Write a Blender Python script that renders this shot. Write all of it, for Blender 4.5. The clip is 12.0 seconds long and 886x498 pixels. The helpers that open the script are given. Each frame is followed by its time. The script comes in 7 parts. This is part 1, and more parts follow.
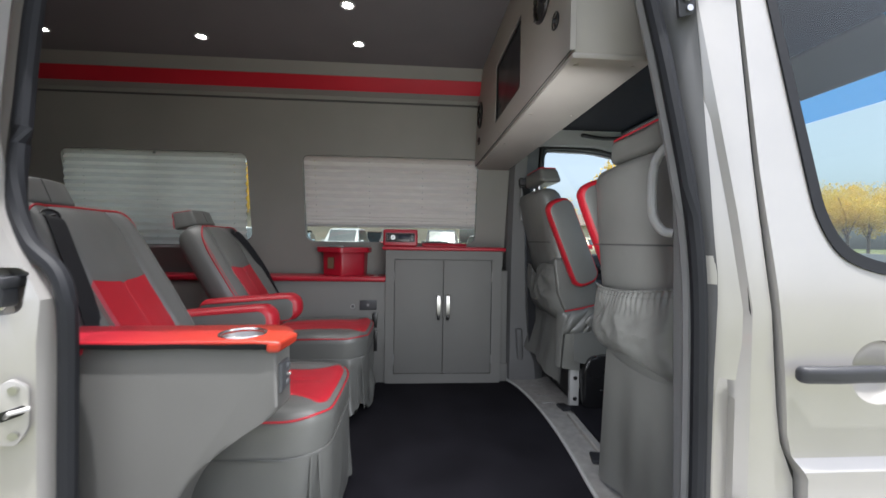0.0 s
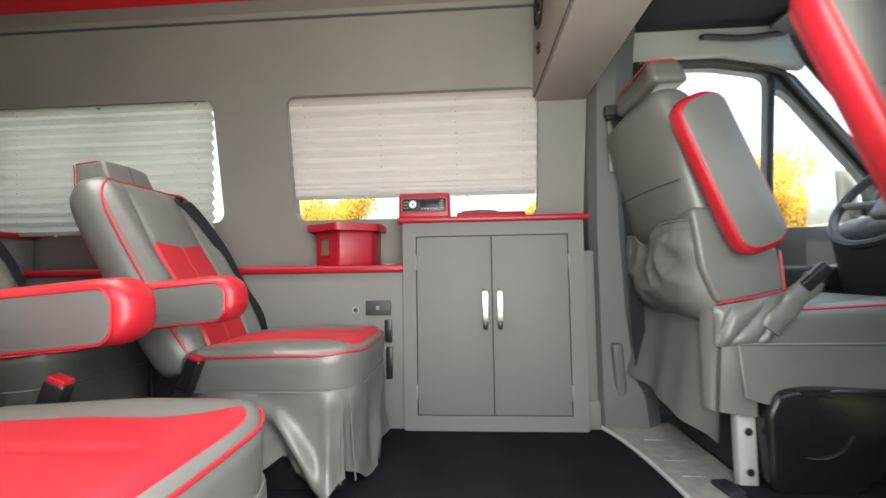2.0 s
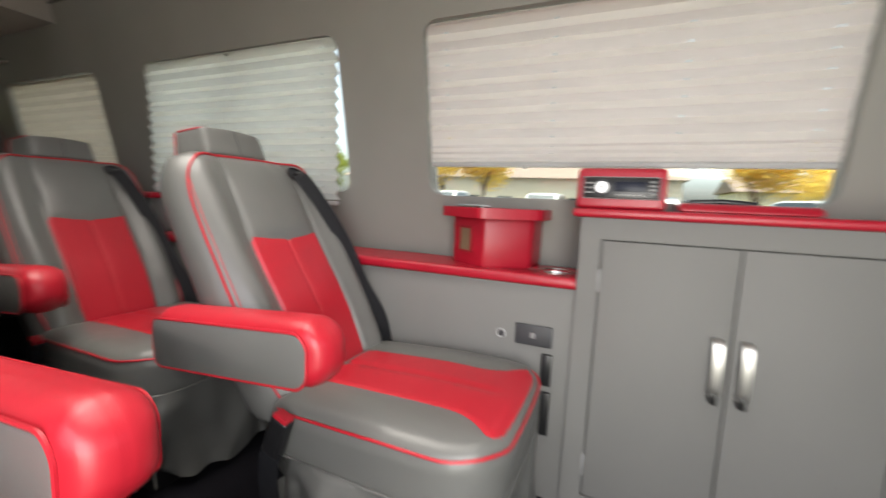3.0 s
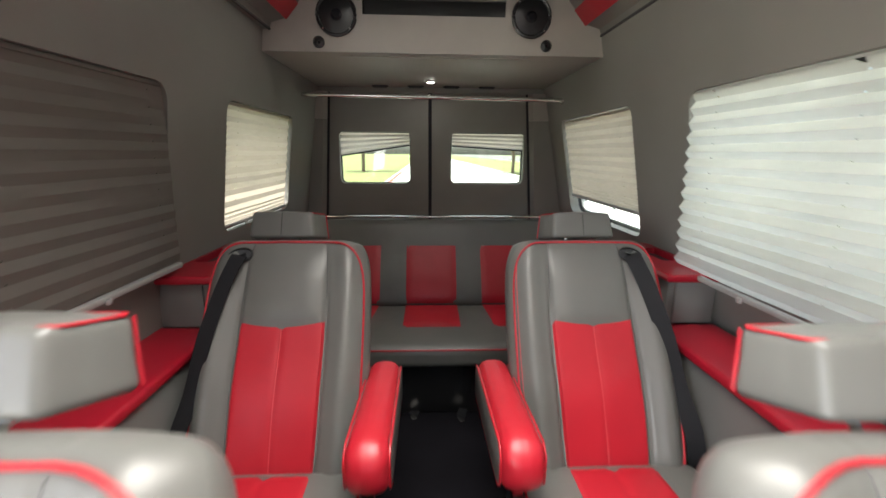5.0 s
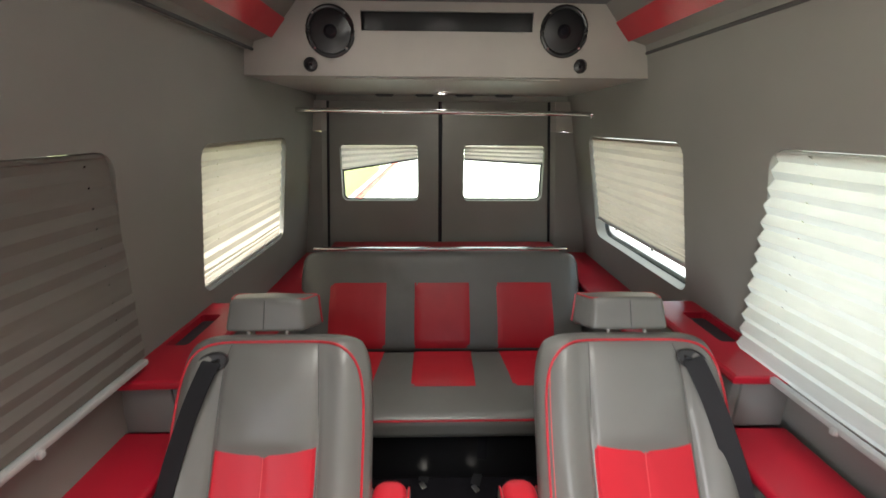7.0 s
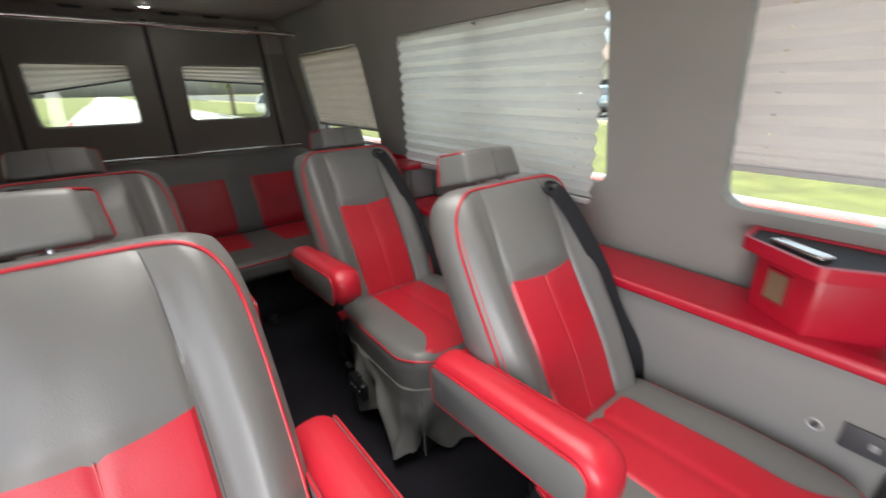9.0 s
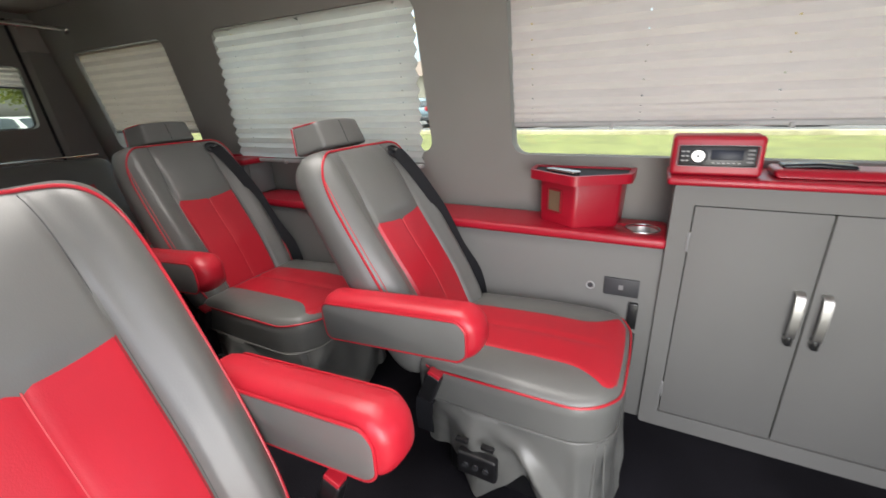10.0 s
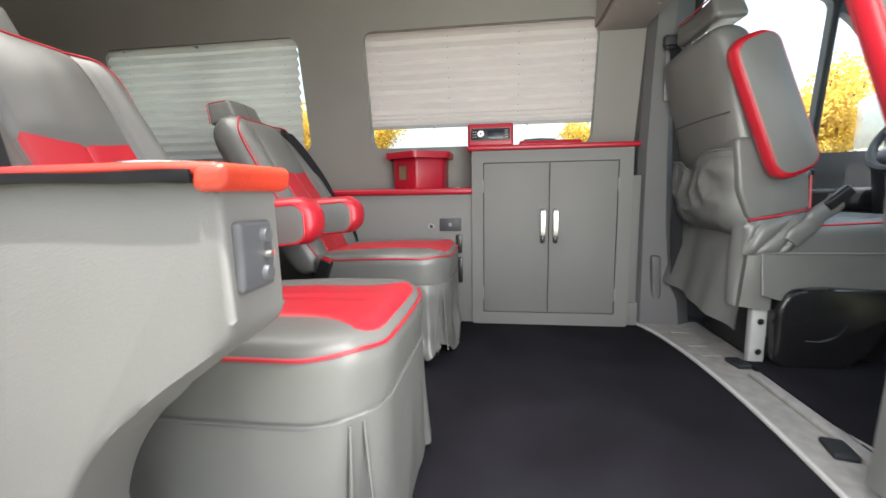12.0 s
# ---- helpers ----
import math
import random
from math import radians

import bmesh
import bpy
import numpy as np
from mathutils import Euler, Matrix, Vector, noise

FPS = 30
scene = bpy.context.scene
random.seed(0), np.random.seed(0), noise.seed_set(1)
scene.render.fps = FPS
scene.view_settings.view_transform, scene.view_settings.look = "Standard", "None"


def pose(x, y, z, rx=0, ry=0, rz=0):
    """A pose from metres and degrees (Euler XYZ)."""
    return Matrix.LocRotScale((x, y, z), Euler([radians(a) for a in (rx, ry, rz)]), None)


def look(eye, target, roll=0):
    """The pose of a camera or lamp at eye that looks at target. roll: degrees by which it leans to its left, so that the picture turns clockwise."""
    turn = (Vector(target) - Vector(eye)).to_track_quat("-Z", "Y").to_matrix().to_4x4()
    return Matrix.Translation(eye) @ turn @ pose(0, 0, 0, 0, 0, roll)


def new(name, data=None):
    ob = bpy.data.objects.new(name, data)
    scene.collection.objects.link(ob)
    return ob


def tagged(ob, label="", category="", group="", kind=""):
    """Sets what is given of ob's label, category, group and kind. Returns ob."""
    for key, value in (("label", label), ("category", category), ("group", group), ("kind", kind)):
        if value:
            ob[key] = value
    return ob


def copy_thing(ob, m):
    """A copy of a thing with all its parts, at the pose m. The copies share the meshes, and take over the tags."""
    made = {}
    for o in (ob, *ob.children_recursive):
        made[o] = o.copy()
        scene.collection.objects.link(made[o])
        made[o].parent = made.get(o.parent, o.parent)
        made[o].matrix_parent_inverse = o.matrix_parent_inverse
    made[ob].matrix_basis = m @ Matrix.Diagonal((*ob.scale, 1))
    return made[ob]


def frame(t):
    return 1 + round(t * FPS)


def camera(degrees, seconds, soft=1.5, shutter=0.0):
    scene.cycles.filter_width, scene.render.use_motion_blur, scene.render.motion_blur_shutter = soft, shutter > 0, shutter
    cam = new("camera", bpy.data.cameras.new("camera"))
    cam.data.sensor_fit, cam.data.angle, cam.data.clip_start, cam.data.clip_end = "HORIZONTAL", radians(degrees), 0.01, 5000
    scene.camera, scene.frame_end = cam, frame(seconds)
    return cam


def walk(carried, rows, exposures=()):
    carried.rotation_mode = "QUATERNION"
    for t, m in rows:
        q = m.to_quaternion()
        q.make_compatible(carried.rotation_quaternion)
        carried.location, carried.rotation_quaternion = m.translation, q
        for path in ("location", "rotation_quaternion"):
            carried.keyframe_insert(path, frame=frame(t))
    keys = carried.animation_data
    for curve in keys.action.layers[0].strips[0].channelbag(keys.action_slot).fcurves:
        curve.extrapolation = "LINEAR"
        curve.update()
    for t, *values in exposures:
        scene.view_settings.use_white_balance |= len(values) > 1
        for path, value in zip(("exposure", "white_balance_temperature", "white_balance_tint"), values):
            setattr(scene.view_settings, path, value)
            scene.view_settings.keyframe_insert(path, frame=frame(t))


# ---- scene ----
cam = camera(95.0, 12.0, 1.5, 0.4)
PATH = [
    (0, (0.719, -1.801, 0.882), (0.859, 0.193, 0.843), 0.9),
    (0.5, (0.78, -1.685, 0.891), (0.926, 0.308, 0.979), 0.5),
    (1, (0.818, -1.487, 0.779), (0.933, 0.506, 0.899), -0.3),
    (1.5, (0.827, -1.176, 0.631), (0.83, 0.819, 0.769), -0.6),
    (2, (0.809, -0.927, 0.631), (0.685, 1.067, 0.735), -0.9),
    (2.5, (0.732, -0.679, 0.614), (0.475, 1.303, 0.687), -0.6),
    (3, (0.637, -0.415, 0.845), (-0.15, 1.409, 0.615), 2.5),
    (3.2, (0.637, -0.334, 0.895), (-0.477, 1.297, 0.58), 3.3),
    (3.3, (0.639, -0.305, 0.917), (-0.614, 1.214, 0.564), 3.6),
    (3.5, (0.639, -0.254, 0.965), (-0.862, 1.003, 0.556), 2.9),
    (3.7, (0.591, -0.242, 1.0), (-1.092, 0.749, 0.569), 2.2),
    (5.3, (-0.212, -0.046, 1.263), (-2.153, -0.011, 0.782), 0.4),
    (5.5, (-0.32, -0.055, 1.302), (-2.257, -0.041, 0.803), 0.3),
    (6, (-0.461, -0.071, 1.414), (-2.377, -0.04, 0.843), 0.4),
    (6.5, (-0.465, -0.072, 1.484), (-2.379, -0.039, 0.905), 0.3),
    (8.3, (0.286, -0.206, 1.299), (-1.522, 0.325, 0.629), -0.2),
    (8.5, (0.331, -0.25, 1.278), (-1.407, 0.45, 0.576), -0.6),
    (8.7, (0.348, -0.284, 1.233), (-1.297, 0.592, 0.506), -0.9),
    (9, (0.387, -0.347, 1.173), (-1.08, 0.798, 0.438), -1.0),
    (9.5, (0.48, -0.473, 1.141), (-0.636, 1.017, 0.41), -1.3),
    (10, (0.484, -0.59, 1.065), (-0.389, 1.073, 0.378), -2.2),
    (10.5, (0.507, -0.664, 0.953), (-0.192, 1.119, 0.378), -2.6),
    (11, (0.488, -0.721, 0.766), (-0.022, 1.169, 0.356), -2.3),
    (11.5, (0.579, -1.0, 0.68), (0.252, 0.951, 0.39), -1.7),
    (12, (0.663, -1.228, 0.629), (0.399, 0.736, 0.36), -0.9),
]
EXPOSURES = [(0, 1.33, 6080, 10), (0.7, 1.49, 6080, 10), (1.1, 1.72, 6300, 9), (1.5, 2.18, 6650, 8), (2.5, 2.78, 6620, 7), (3, 2.57, 6650, 10), (3.5, 2.5, 6400, 12), (3.8, 2.65, 6400, 12), (5.3, 3.45, 6500, 9), (6, 3.66, 6500, 9), (6.5, 3.74, 6500, 9), (8.3, 3.42, 6520, 10), (9, 2.60, 6400, 12), (9.5, 2.46, 6400, 12), (10.5, 2.53, 6450, 11), (11, 2.62, 6460, 10), (11.5, 2.46, 6480, 9), (12, 2.46, 6450, 9)]
walk(cam, [(t, look(eye, target, roll)) for t, eye, target, roll in PATH], EXPOSURES)

# ---- world, sun, exposure ----
SUN_AZ, SUN_EL = radians(-75), radians(79)
world = bpy.data.worlds.new("world")
scene.world = world
world.use_nodes = True
wn = world.node_tree.nodes
sky = wn.new("ShaderNodeTexSky")
sky.sky_type, sky.sun_disc, sky.sun_elevation = "NISHITA", False, SUN_EL
sky.sun_rotation = radians(90) - SUN_AZ
sky.air_density, sky.dust_density, sky.ozone_density = 0.6, 5.0, 0.0
wn["Background"].inputs[1].default_value = 0.15
haze = wn.new("ShaderNodeHueSaturation")
haze.inputs["Saturation"].default_value, haze.inputs["Value"].default_value = 0.55, 1.15
world.node_tree.links.new(sky.outputs[0], haze.inputs["Color"])
world.node_tree.links.new(haze.outputs[0], wn["Background"].inputs[0])
sun = new("sun", bpy.data.lights.new("sun", "SUN"))
sun.data.energy, sun.data.angle, sun.data.color = 2.2, radians(0.6), (1.0, 0.97, 0.93)
sd = Vector((math.cos(SUN_AZ) * math.cos(SUN_EL), math.sin(SUN_AZ) * math.cos(SUN_EL), math.sin(SUN_EL)))
sun.rotation_euler = sd.to_track_quat("Z", "Y").to_euler()

# the sky's light in the open doorway
doorway = new("doorway_light", bpy.data.lights.new("doorway_light", "AREA"))
doorway.data.energy, doorway.data.shape, doorway.data.size, doorway.data.size_y = 3.9, "RECTANGLE", 0.62, 0.92
doorway.data.spread = radians(172)
doorway.data.color = (1.0, 0.985, 0.955)
doorway.matrix_world = look((0.97, -0.85, 0.80), (0.80, 0.12, 0.72))


# ---- materials ----
def material(name, color, rough=0.6, metal=0.0, grain=0.0, grain_scale=300.0, vary=0.12, vary_scale=6.0, spec=0.5, coat=0.0, sheen=0.0, rand=0.0, wrinkle=0.0):
    m = bpy.data.materials.new(name)
    m.use_nodes = True
    nt = m.node_tree
    b = nt.nodes["Principled BSDF"]
    tc = nt.nodes.new("ShaderNodeTexCoord")
    n1 = nt.nodes.new("ShaderNodeTexNoise")
    n1.inputs["Scale"].default_value, n1.inputs["Detail"].default_value = vary_scale, 5.0
    nt.links.new(tc.outputs["Object"], n1.inputs["Vector"])
    ramp = nt.nodes.new("ShaderNodeMapRange")
    ramp.inputs["From Min"].default_value, ramp.inputs["From Max"].default_value = 0.3, 0.7
    ramp.inputs["To Min"].default_value, ramp.inputs["To Max"].default_value = 1 - vary, 1 + vary
    nt.links.new(n1.outputs["Fac"], ramp.inputs["Value"])
    mul = nt.nodes.new("ShaderNodeVectorMath")
    mul.operation = "SCALE"
    mul.inputs[0].default_value = color
    nt.links.new(ramp.outputs[0], mul.inputs["Scale"])
    out = mul.outputs[0]
    if rand:
        oi = nt.nodes.new("ShaderNodeObjectInfo")
        r2 = nt.nodes.new("ShaderNodeMapRange")
        r2.inputs["To Min"].default_value, r2.inputs["To Max"].default_value = 1 - rand, 1 + rand
        nt.links.new(oi.outputs["Random"], r2.inputs["Value"])
        m2 = nt.nodes.new("ShaderNodeVectorMath")
        m2.operation = "SCALE"
        nt.links.new(out, m2.inputs[0])
        nt.links.new(r2.outputs[0], m2.inputs["Scale"])
        out = m2.outputs[0]
    nt.links.new(out, b.inputs["Base Color"])
    b.inputs["Metallic"].default_value = metal
    b.inputs["Specular IOR Level"].default_value = spec
    b.inputs["Coat Weight"].default_value = coat
    b.inputs["Sheen Weight"].default_value = sheen
    rr = nt.nodes.new("ShaderNodeMapRange")
    rr.inputs["To Min"].default_value, rr.inputs["To Max"].default_value = max(0.02, rough - 0.08), min(1, rough + 0.08)
    nt.links.new(n1.outputs["Fac"], rr.inputs["Value"])
    nt.links.new(rr.outputs[0], b.inputs["Roughness"])
    if grain:
        n2 = nt.nodes.new("ShaderNodeTexNoise")
        n2.inputs["Scale"].default_value, n2.inputs["Detail"].default_value = grain_scale, 3.0
        nt.links.new(tc.outputs["Object"], n2.inputs["Vector"])
        bump = nt.nodes.new("ShaderNodeBump")
        bump.inputs["Strength"].default_value, bump.inputs["Distance"].default_value = grain, 0.002
        nt.links.new(n2.outputs["Fac"], bump.inputs["Height"])
        nt.links.new(bump.outputs[0], b.inputs["Normal"])
        if wrinkle:
            n3, b3 = nt.nodes.new("ShaderNodeTexNoise"), nt.nodes.new("ShaderNodeBump")
            n3.inputs["Scale"].default_value, n3.inputs["Detail"].default_value, n3.inputs["Distortion"].default_value = 8.0, 1.5, 0.4
            b3.inputs["Strength"].default_value, b3.inputs["Distance"].default_value = wrinkle, 0.03
            nt.links.new(tc.outputs["Object"], n3.inputs["Vector"])
            nt.links.new(n3.outputs["Fac"], b3.inputs["Height"])
            nt.links.new(b3.outputs[0], bump.inputs["Normal"])
    return m


def glass_material(name, tint, gloss=1.0):
    m = bpy.data.materials.new(name)
    m.use_nodes = True
    nt = m.node_tree
    nt.nodes.remove(nt.nodes["Principled BSDF"])
    t, g, mix, lw = (nt.nodes.new(k) for k in ("ShaderNodeBsdfTransparent", "ShaderNodeBsdfGlossy", "ShaderNodeMixShader", "ShaderNodeLayerWeight"))
    t.inputs[0].default_value = (*tint, 1)
    g.inputs["Roughness"].default_value = 0.01
    g.inputs[0].default_value = (gloss, gloss, gloss, 1)
    lw.inputs[0].default_value = 0.5
    pw, ml = nt.nodes.new("ShaderNodeMath"), nt.nodes.new("ShaderNodeMath")
    pw.operation, pw.inputs[1].default_value = "POWER", 5.0
    ml.operation, ml.inputs[1].default_value, ml.inputs[2].default_value = "MULTIPLY_ADD", 0.9, 0.03
    nt.links.new(lw.outputs["Facing"], pw.inputs[0])
    nt.links.new(pw.outputs[0], ml.inputs[0])
    nt.links.new(ml.outputs[0], mix.inputs[0])
    nt.links.new(t.outputs[0], mix.inputs[1])
    nt.links.new(g.outputs[0], mix.inputs[2])
    nt.links.new(mix.outputs[0], nt.nodes["Material Output"].inputs[0])
    return m


def fabric_material(name, color, through_color, share):
    m = bpy.data.materials.new(name)
    m.use_nodes = True
    nt = m.node_tree
    nt.nodes.remove(nt.nodes["Principled BSDF"])
    d, t, mix = (nt.nodes.new(k) for k in ("ShaderNodeBsdfDiffuse", "ShaderNodeBsdfTranslucent", "ShaderNodeMixShader"))
    mix.inputs[0].default_value = share
    tc, n1, n2 = (nt.nodes.new(k) for k in ("ShaderNodeTexCoord", "ShaderNodeTexNoise", "ShaderNodeTexNoise"))
    n1.inputs["Scale"].default_value, n1.inputs["Detail"].default_value = 60.0, 6.0
    n2.inputs["Scale"].default_value = 3.0
    mp = nt.nodes.new("ShaderNodeMapping")
    mp.inputs["Scale"].default_value = (0.25, 1, 1)
    nt.links.new(tc.outputs["Object"], mp.inputs["Vector"])
    nt.links.new(mp.outputs[0], n1.inputs["Vector"])
    nt.links.new(tc.outputs["Object"], n2.inputs["Vector"])
    ad = nt.nodes.new("ShaderNodeMath")
    nt.links.new(n1.outputs["Fac"], ad.inputs[0])
    nt.links.new(n2.outputs["Fac"], ad.inputs[1])
    mr = nt.nodes.new("ShaderNodeMapRange")
    mr.inputs["From Min"].default_value, mr.inputs["From Max"].default_value = 0.6, 1.4
    mr.inputs["To Min"].default_value, mr.inputs["To Max"].default_value = 0.93, 1.05
    nt.links.new(ad.outputs[0], mr.inputs["Value"])
    for node, c in ((d, color), (t, through_color)):
        v = nt.nodes.new("ShaderNodeVectorMath")
        v.operation = "SCALE"
        v.inputs[0].default_value = c
        nt.links.new(mr.outputs[0], v.inputs["Scale"])
        nt.links.new(v.outputs[0], node.inputs[0])
    nt.links.new(d.outputs[0], mix.inputs[1])
    nt.links.new(t.outputs[0], mix.inputs[2])
    nt.links.new(mix.outputs[0], nt.nodes["Material Output"].inputs[0])
    return m


def glow_material(name, color, strength):
    m = bpy.data.materials.new(name)
    m.use_nodes = True
    b = m.node_tree.nodes["Principled BSDF"]
    b.inputs["Base Color"].default_value = (*[0.8 * c for c in color], 1)
    b.inputs["Emission Color"].default_value = (*color, 1)
    b.inputs["Emission Strength"].default_value = strength
    return m


VINYL = material("grey_vinyl", (0.124, 0.125, 0.118), 0.35, grain=0.10, grain_scale=420, vary=0.08, vary_scale=4, wrinkle=0.13)
VINYL_DARK = material("dark_grey_vinyl", (0.085, 0.087, 0.083), 0.45, grain=0.35, grain_scale=420, vary=0.07)
RED = material("red_vinyl", (0.41, 0.012, 0.024), 0.38, grain=0.10, grain_scale=420, vary=0.08, vary_scale=4, wrinkle=0.11)
RED_CAP = material("red_vinyl_cap", (0.34, 0.007, 0.021), 0.36, grain=0.2, grain_scale=420, vary=0.06)
# red cap vinyl with the doorway's bright light put in as orange
CAP_LIT = material("doorway_lit_red_vinyl", (0.46, 0.034, 0.020), 0.34, grain=0.2, grain_scale=420, vary=0.08)


def lit_along_x(m, x0, x1, start, end):
    """Painted light: colour going from start at x0 to end at x1 of the thing, with an uneven border."""
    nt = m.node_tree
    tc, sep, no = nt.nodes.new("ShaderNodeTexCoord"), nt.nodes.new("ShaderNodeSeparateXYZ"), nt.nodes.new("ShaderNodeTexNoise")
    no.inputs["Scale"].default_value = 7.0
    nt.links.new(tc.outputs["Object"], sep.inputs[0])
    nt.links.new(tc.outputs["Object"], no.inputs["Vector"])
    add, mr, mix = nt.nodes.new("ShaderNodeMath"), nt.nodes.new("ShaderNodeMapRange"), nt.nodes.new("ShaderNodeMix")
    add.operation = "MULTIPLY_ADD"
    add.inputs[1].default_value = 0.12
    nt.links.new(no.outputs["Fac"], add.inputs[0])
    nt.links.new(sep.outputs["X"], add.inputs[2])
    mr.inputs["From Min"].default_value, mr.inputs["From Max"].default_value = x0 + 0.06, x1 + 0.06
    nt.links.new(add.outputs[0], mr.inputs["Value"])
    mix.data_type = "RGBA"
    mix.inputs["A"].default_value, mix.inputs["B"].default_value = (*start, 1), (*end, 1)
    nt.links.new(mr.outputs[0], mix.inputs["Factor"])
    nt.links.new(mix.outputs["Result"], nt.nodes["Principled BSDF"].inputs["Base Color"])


lit_along_x(CAP_LIT, 0.42, 0.80, (0.31, 0.008, 0.018), (0.42, 0.038, 0.018))

SEAM = material("seam_thread", (0.06, 0.06, 0.06), 0.8)
RED_THREAD = material("light_red_thread", (0.52, 0.07, 0.075), 0.7)
RED_SEAM = material("red_seam", (0.25, 0.006, 0.014), 0.7)
WALL = material("wall_fabric", (0.235, 0.230, 0.214), 0.85, grain=0.5, grain_scale=700, vary=0.05, vary_scale=3, spec=0.2)
CEIL = material("ceiling_fabric", (0.115, 0.108, 0.112), 0.9, grain=0.5, grain_scale=600, vary=0.06, spec=0.15, sheen=0.1)
HEADLINER = material("cab_headliner_fabric", (0.022, 0.022, 0.027), 0.9, grain=0.5, grain_scale=600, vary=0.06, spec=0.15)
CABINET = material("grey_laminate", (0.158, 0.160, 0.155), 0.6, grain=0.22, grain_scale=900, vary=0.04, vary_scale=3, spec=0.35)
# darker copy of grey_laminate: the left side's shade is put into its colour
CABINET_SHADED = material("shaded_grey_laminate", (0.152, 0.151, 0.144), 0.6, grain=0.22, grain_scale=900, vary=0.04, vary_scale=3, spec=0.35)
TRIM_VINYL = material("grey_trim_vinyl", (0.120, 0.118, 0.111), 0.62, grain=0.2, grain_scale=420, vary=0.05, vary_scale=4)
CONSOLE = material("beige_grey_vinyl", (0.31, 0.288, 0.262), 0.5, grain=0.3, grain_scale=500, vary=0.05)
CARPET = material("black_carpet", (0.0120, 0.0115, 0.0145), 0.95, grain=1.0, grain_scale=260, vary=0.28, vary_scale=4, spec=0.06)
TRIM = material("grey_plastic", (0.2, 0.2, 0.2), 0.5, grain=0.3, grain_scale=800, vary=0.05)
SWITCH_GREY = material("blue_grey_plastic", (0.068, 0.071, 0.076), 0.5, grain=0.2, grain_scale=800, vary=0.05)
PILLAR = material("pillar_plastic", (0.092, 0.092, 0.093), 0.5, grain=0.3, grain_scale=800, vary=0.05)
TRIM_LIGHT = material("light_grey_plastic", (0.36, 0.36, 0.355), 0.5, grain=0.2, grain_scale=800, vary=0.05)
TRIM_DARK = material("dark_plastic", (0.035, 0.036, 0.04), 0.5, grain=0.3, grain_scale=700, vary=0.1)
BLACK = material("black_plastic", (0.012, 0.012, 0.013), 0.35, vary=0.1)
GLOSS = material("glossy_black_plastic", (0.010, 0.010, 0.011), 0.26, vary=0.1)
RUBBER = material("black_rubber", (0.015, 0.016, 0.019), 0.6, vary=0.15, spec=0.3)
EDGING = material("dull_black_edging", (0.009, 0.009, 0.010), 0.85, vary=0.2, vary_scale=30, spec=0.12)
BELT = material("belt_webbing", (0.009, 0.0095, 0.012), 0.65, grain=0.6, grain_scale=900, vary=0.08, spec=0.3)
PAINT = material("silver_paint", (0.47, 0.452, 0.426), 0.40, metal=0.45, vary=0.03, coat=0.6, grain=0.02, grain_scale=30)
CHROME = material("brushed_metal", (0.72, 0.71, 0.69), 0.24, metal=1.0, vary=0.06, vary_scale=40)
SILL_METAL = material("scuffed_sill", (0.27, 0.262, 0.25), 0.5, metal=0.2, vary=0.2, vary_scale=25, grain=0.3)
GLASS = glass_material("tinted_glass", (0.75, 0.79, 0.75))
GLASS_REAR = glass_material("lightly_tinted_glass", (0.68, 0.73, 0.66))
GLASS_CLEAR = glass_material("clear_glass", (0.88, 0.92, 0.9))
GLASS_BLUE = glass_material("blue_tint_band", (0.42, 0.67, 0.86), 0.6)
SCREEN = material("dark_screen", (0.008, 0.008, 0.011), 0.3, vary=0.05, spec=0.3)
GAUGE = material("display_glass", (0.010, 0.013, 0.024), 0.35, vary=0.05, spec=0.25)
SATIN = material("satin_metal", (0.56, 0.55, 0.53), 0.42, metal=1.0, vary=0.04)
BLIND = fabric_material("pleated_fabric", (0.60, 0.545, 0.53), (0.53, 0.475, 0.455), 0.52)
# warmer, darker copy of pleated_fabric: the rear windows' dimmer light put into it
BLIND_DIMMED = fabric_material("dimmed_pleated_fabric", (0.50, 0.455, 0.40), (0.42, 0.365, 0.30), 0.40)
BLIND_WHITE = fabric_material("white_pleated_fabric", (0.62, 0.62, 0.60), (0.58, 0.58, 0.55), 0.55)
# grey, nearly opaque: shade of the slid-back door put into the fabric
BLIND_SHADED = fabric_material("shaded_pleated_fabric", (0.17, 0.16, 0.145), (0.2, 0.19, 0.17), 0.1)
LAMP = glow_material("lamp_diffuser", (1.0, 0.95, 0.88), 9.0)
INDICATOR = glow_material("red_indicator", (1.0, 0.05, 0.03), 0.12)
ASPHALT = material("asphalt", (0.085, 0.085, 0.088), 0.9, grain=0.8, grain_scale=60, vary=0.2, vary_scale=0.6)
CONCRETE = material("concrete", (0.36, 0.36, 0.355), 0.85, grain=0.5, grain_scale=50, vary=0.12, vary_scale=0.8)
GRASS = material("grass", (0.100, 0.108, 0.034), 0.9, grain=1.0, grain_scale=30, vary=0.3, vary_scale=1.5)
LEAF_Y = fabric_material("autumn_leaf", (0.72, 0.52, 0.12), (0.80, 0.60, 0.15), 0.5)
LEAF_G = fabric_material("green_leaf", (0.16, 0.19, 0.03), (0.25, 0.28, 0.04), 0.45)
BARK = material("bark", (0.12, 0.09, 0.065), 0.9, grain=1.0, grain_scale=30, vary=0.3)
FACADE = material("pale_facade", (0.50, 0.46, 0.37), 0.85, vary=0.08, vary_scale=0.5)
ROOFING = material("roofing", (0.16, 0.12, 0.10), 0.9, vary=0.15)
WINDOW_DARK = material("far_window", (0.03, 0.04, 0.05), 0.1, vary=0.1)


# ---- building helpers ----
def world_of(ob):
    v = Vector((0, 0, 0))
    while ob:
        v += ob.location
        ob = ob.parent
    return v


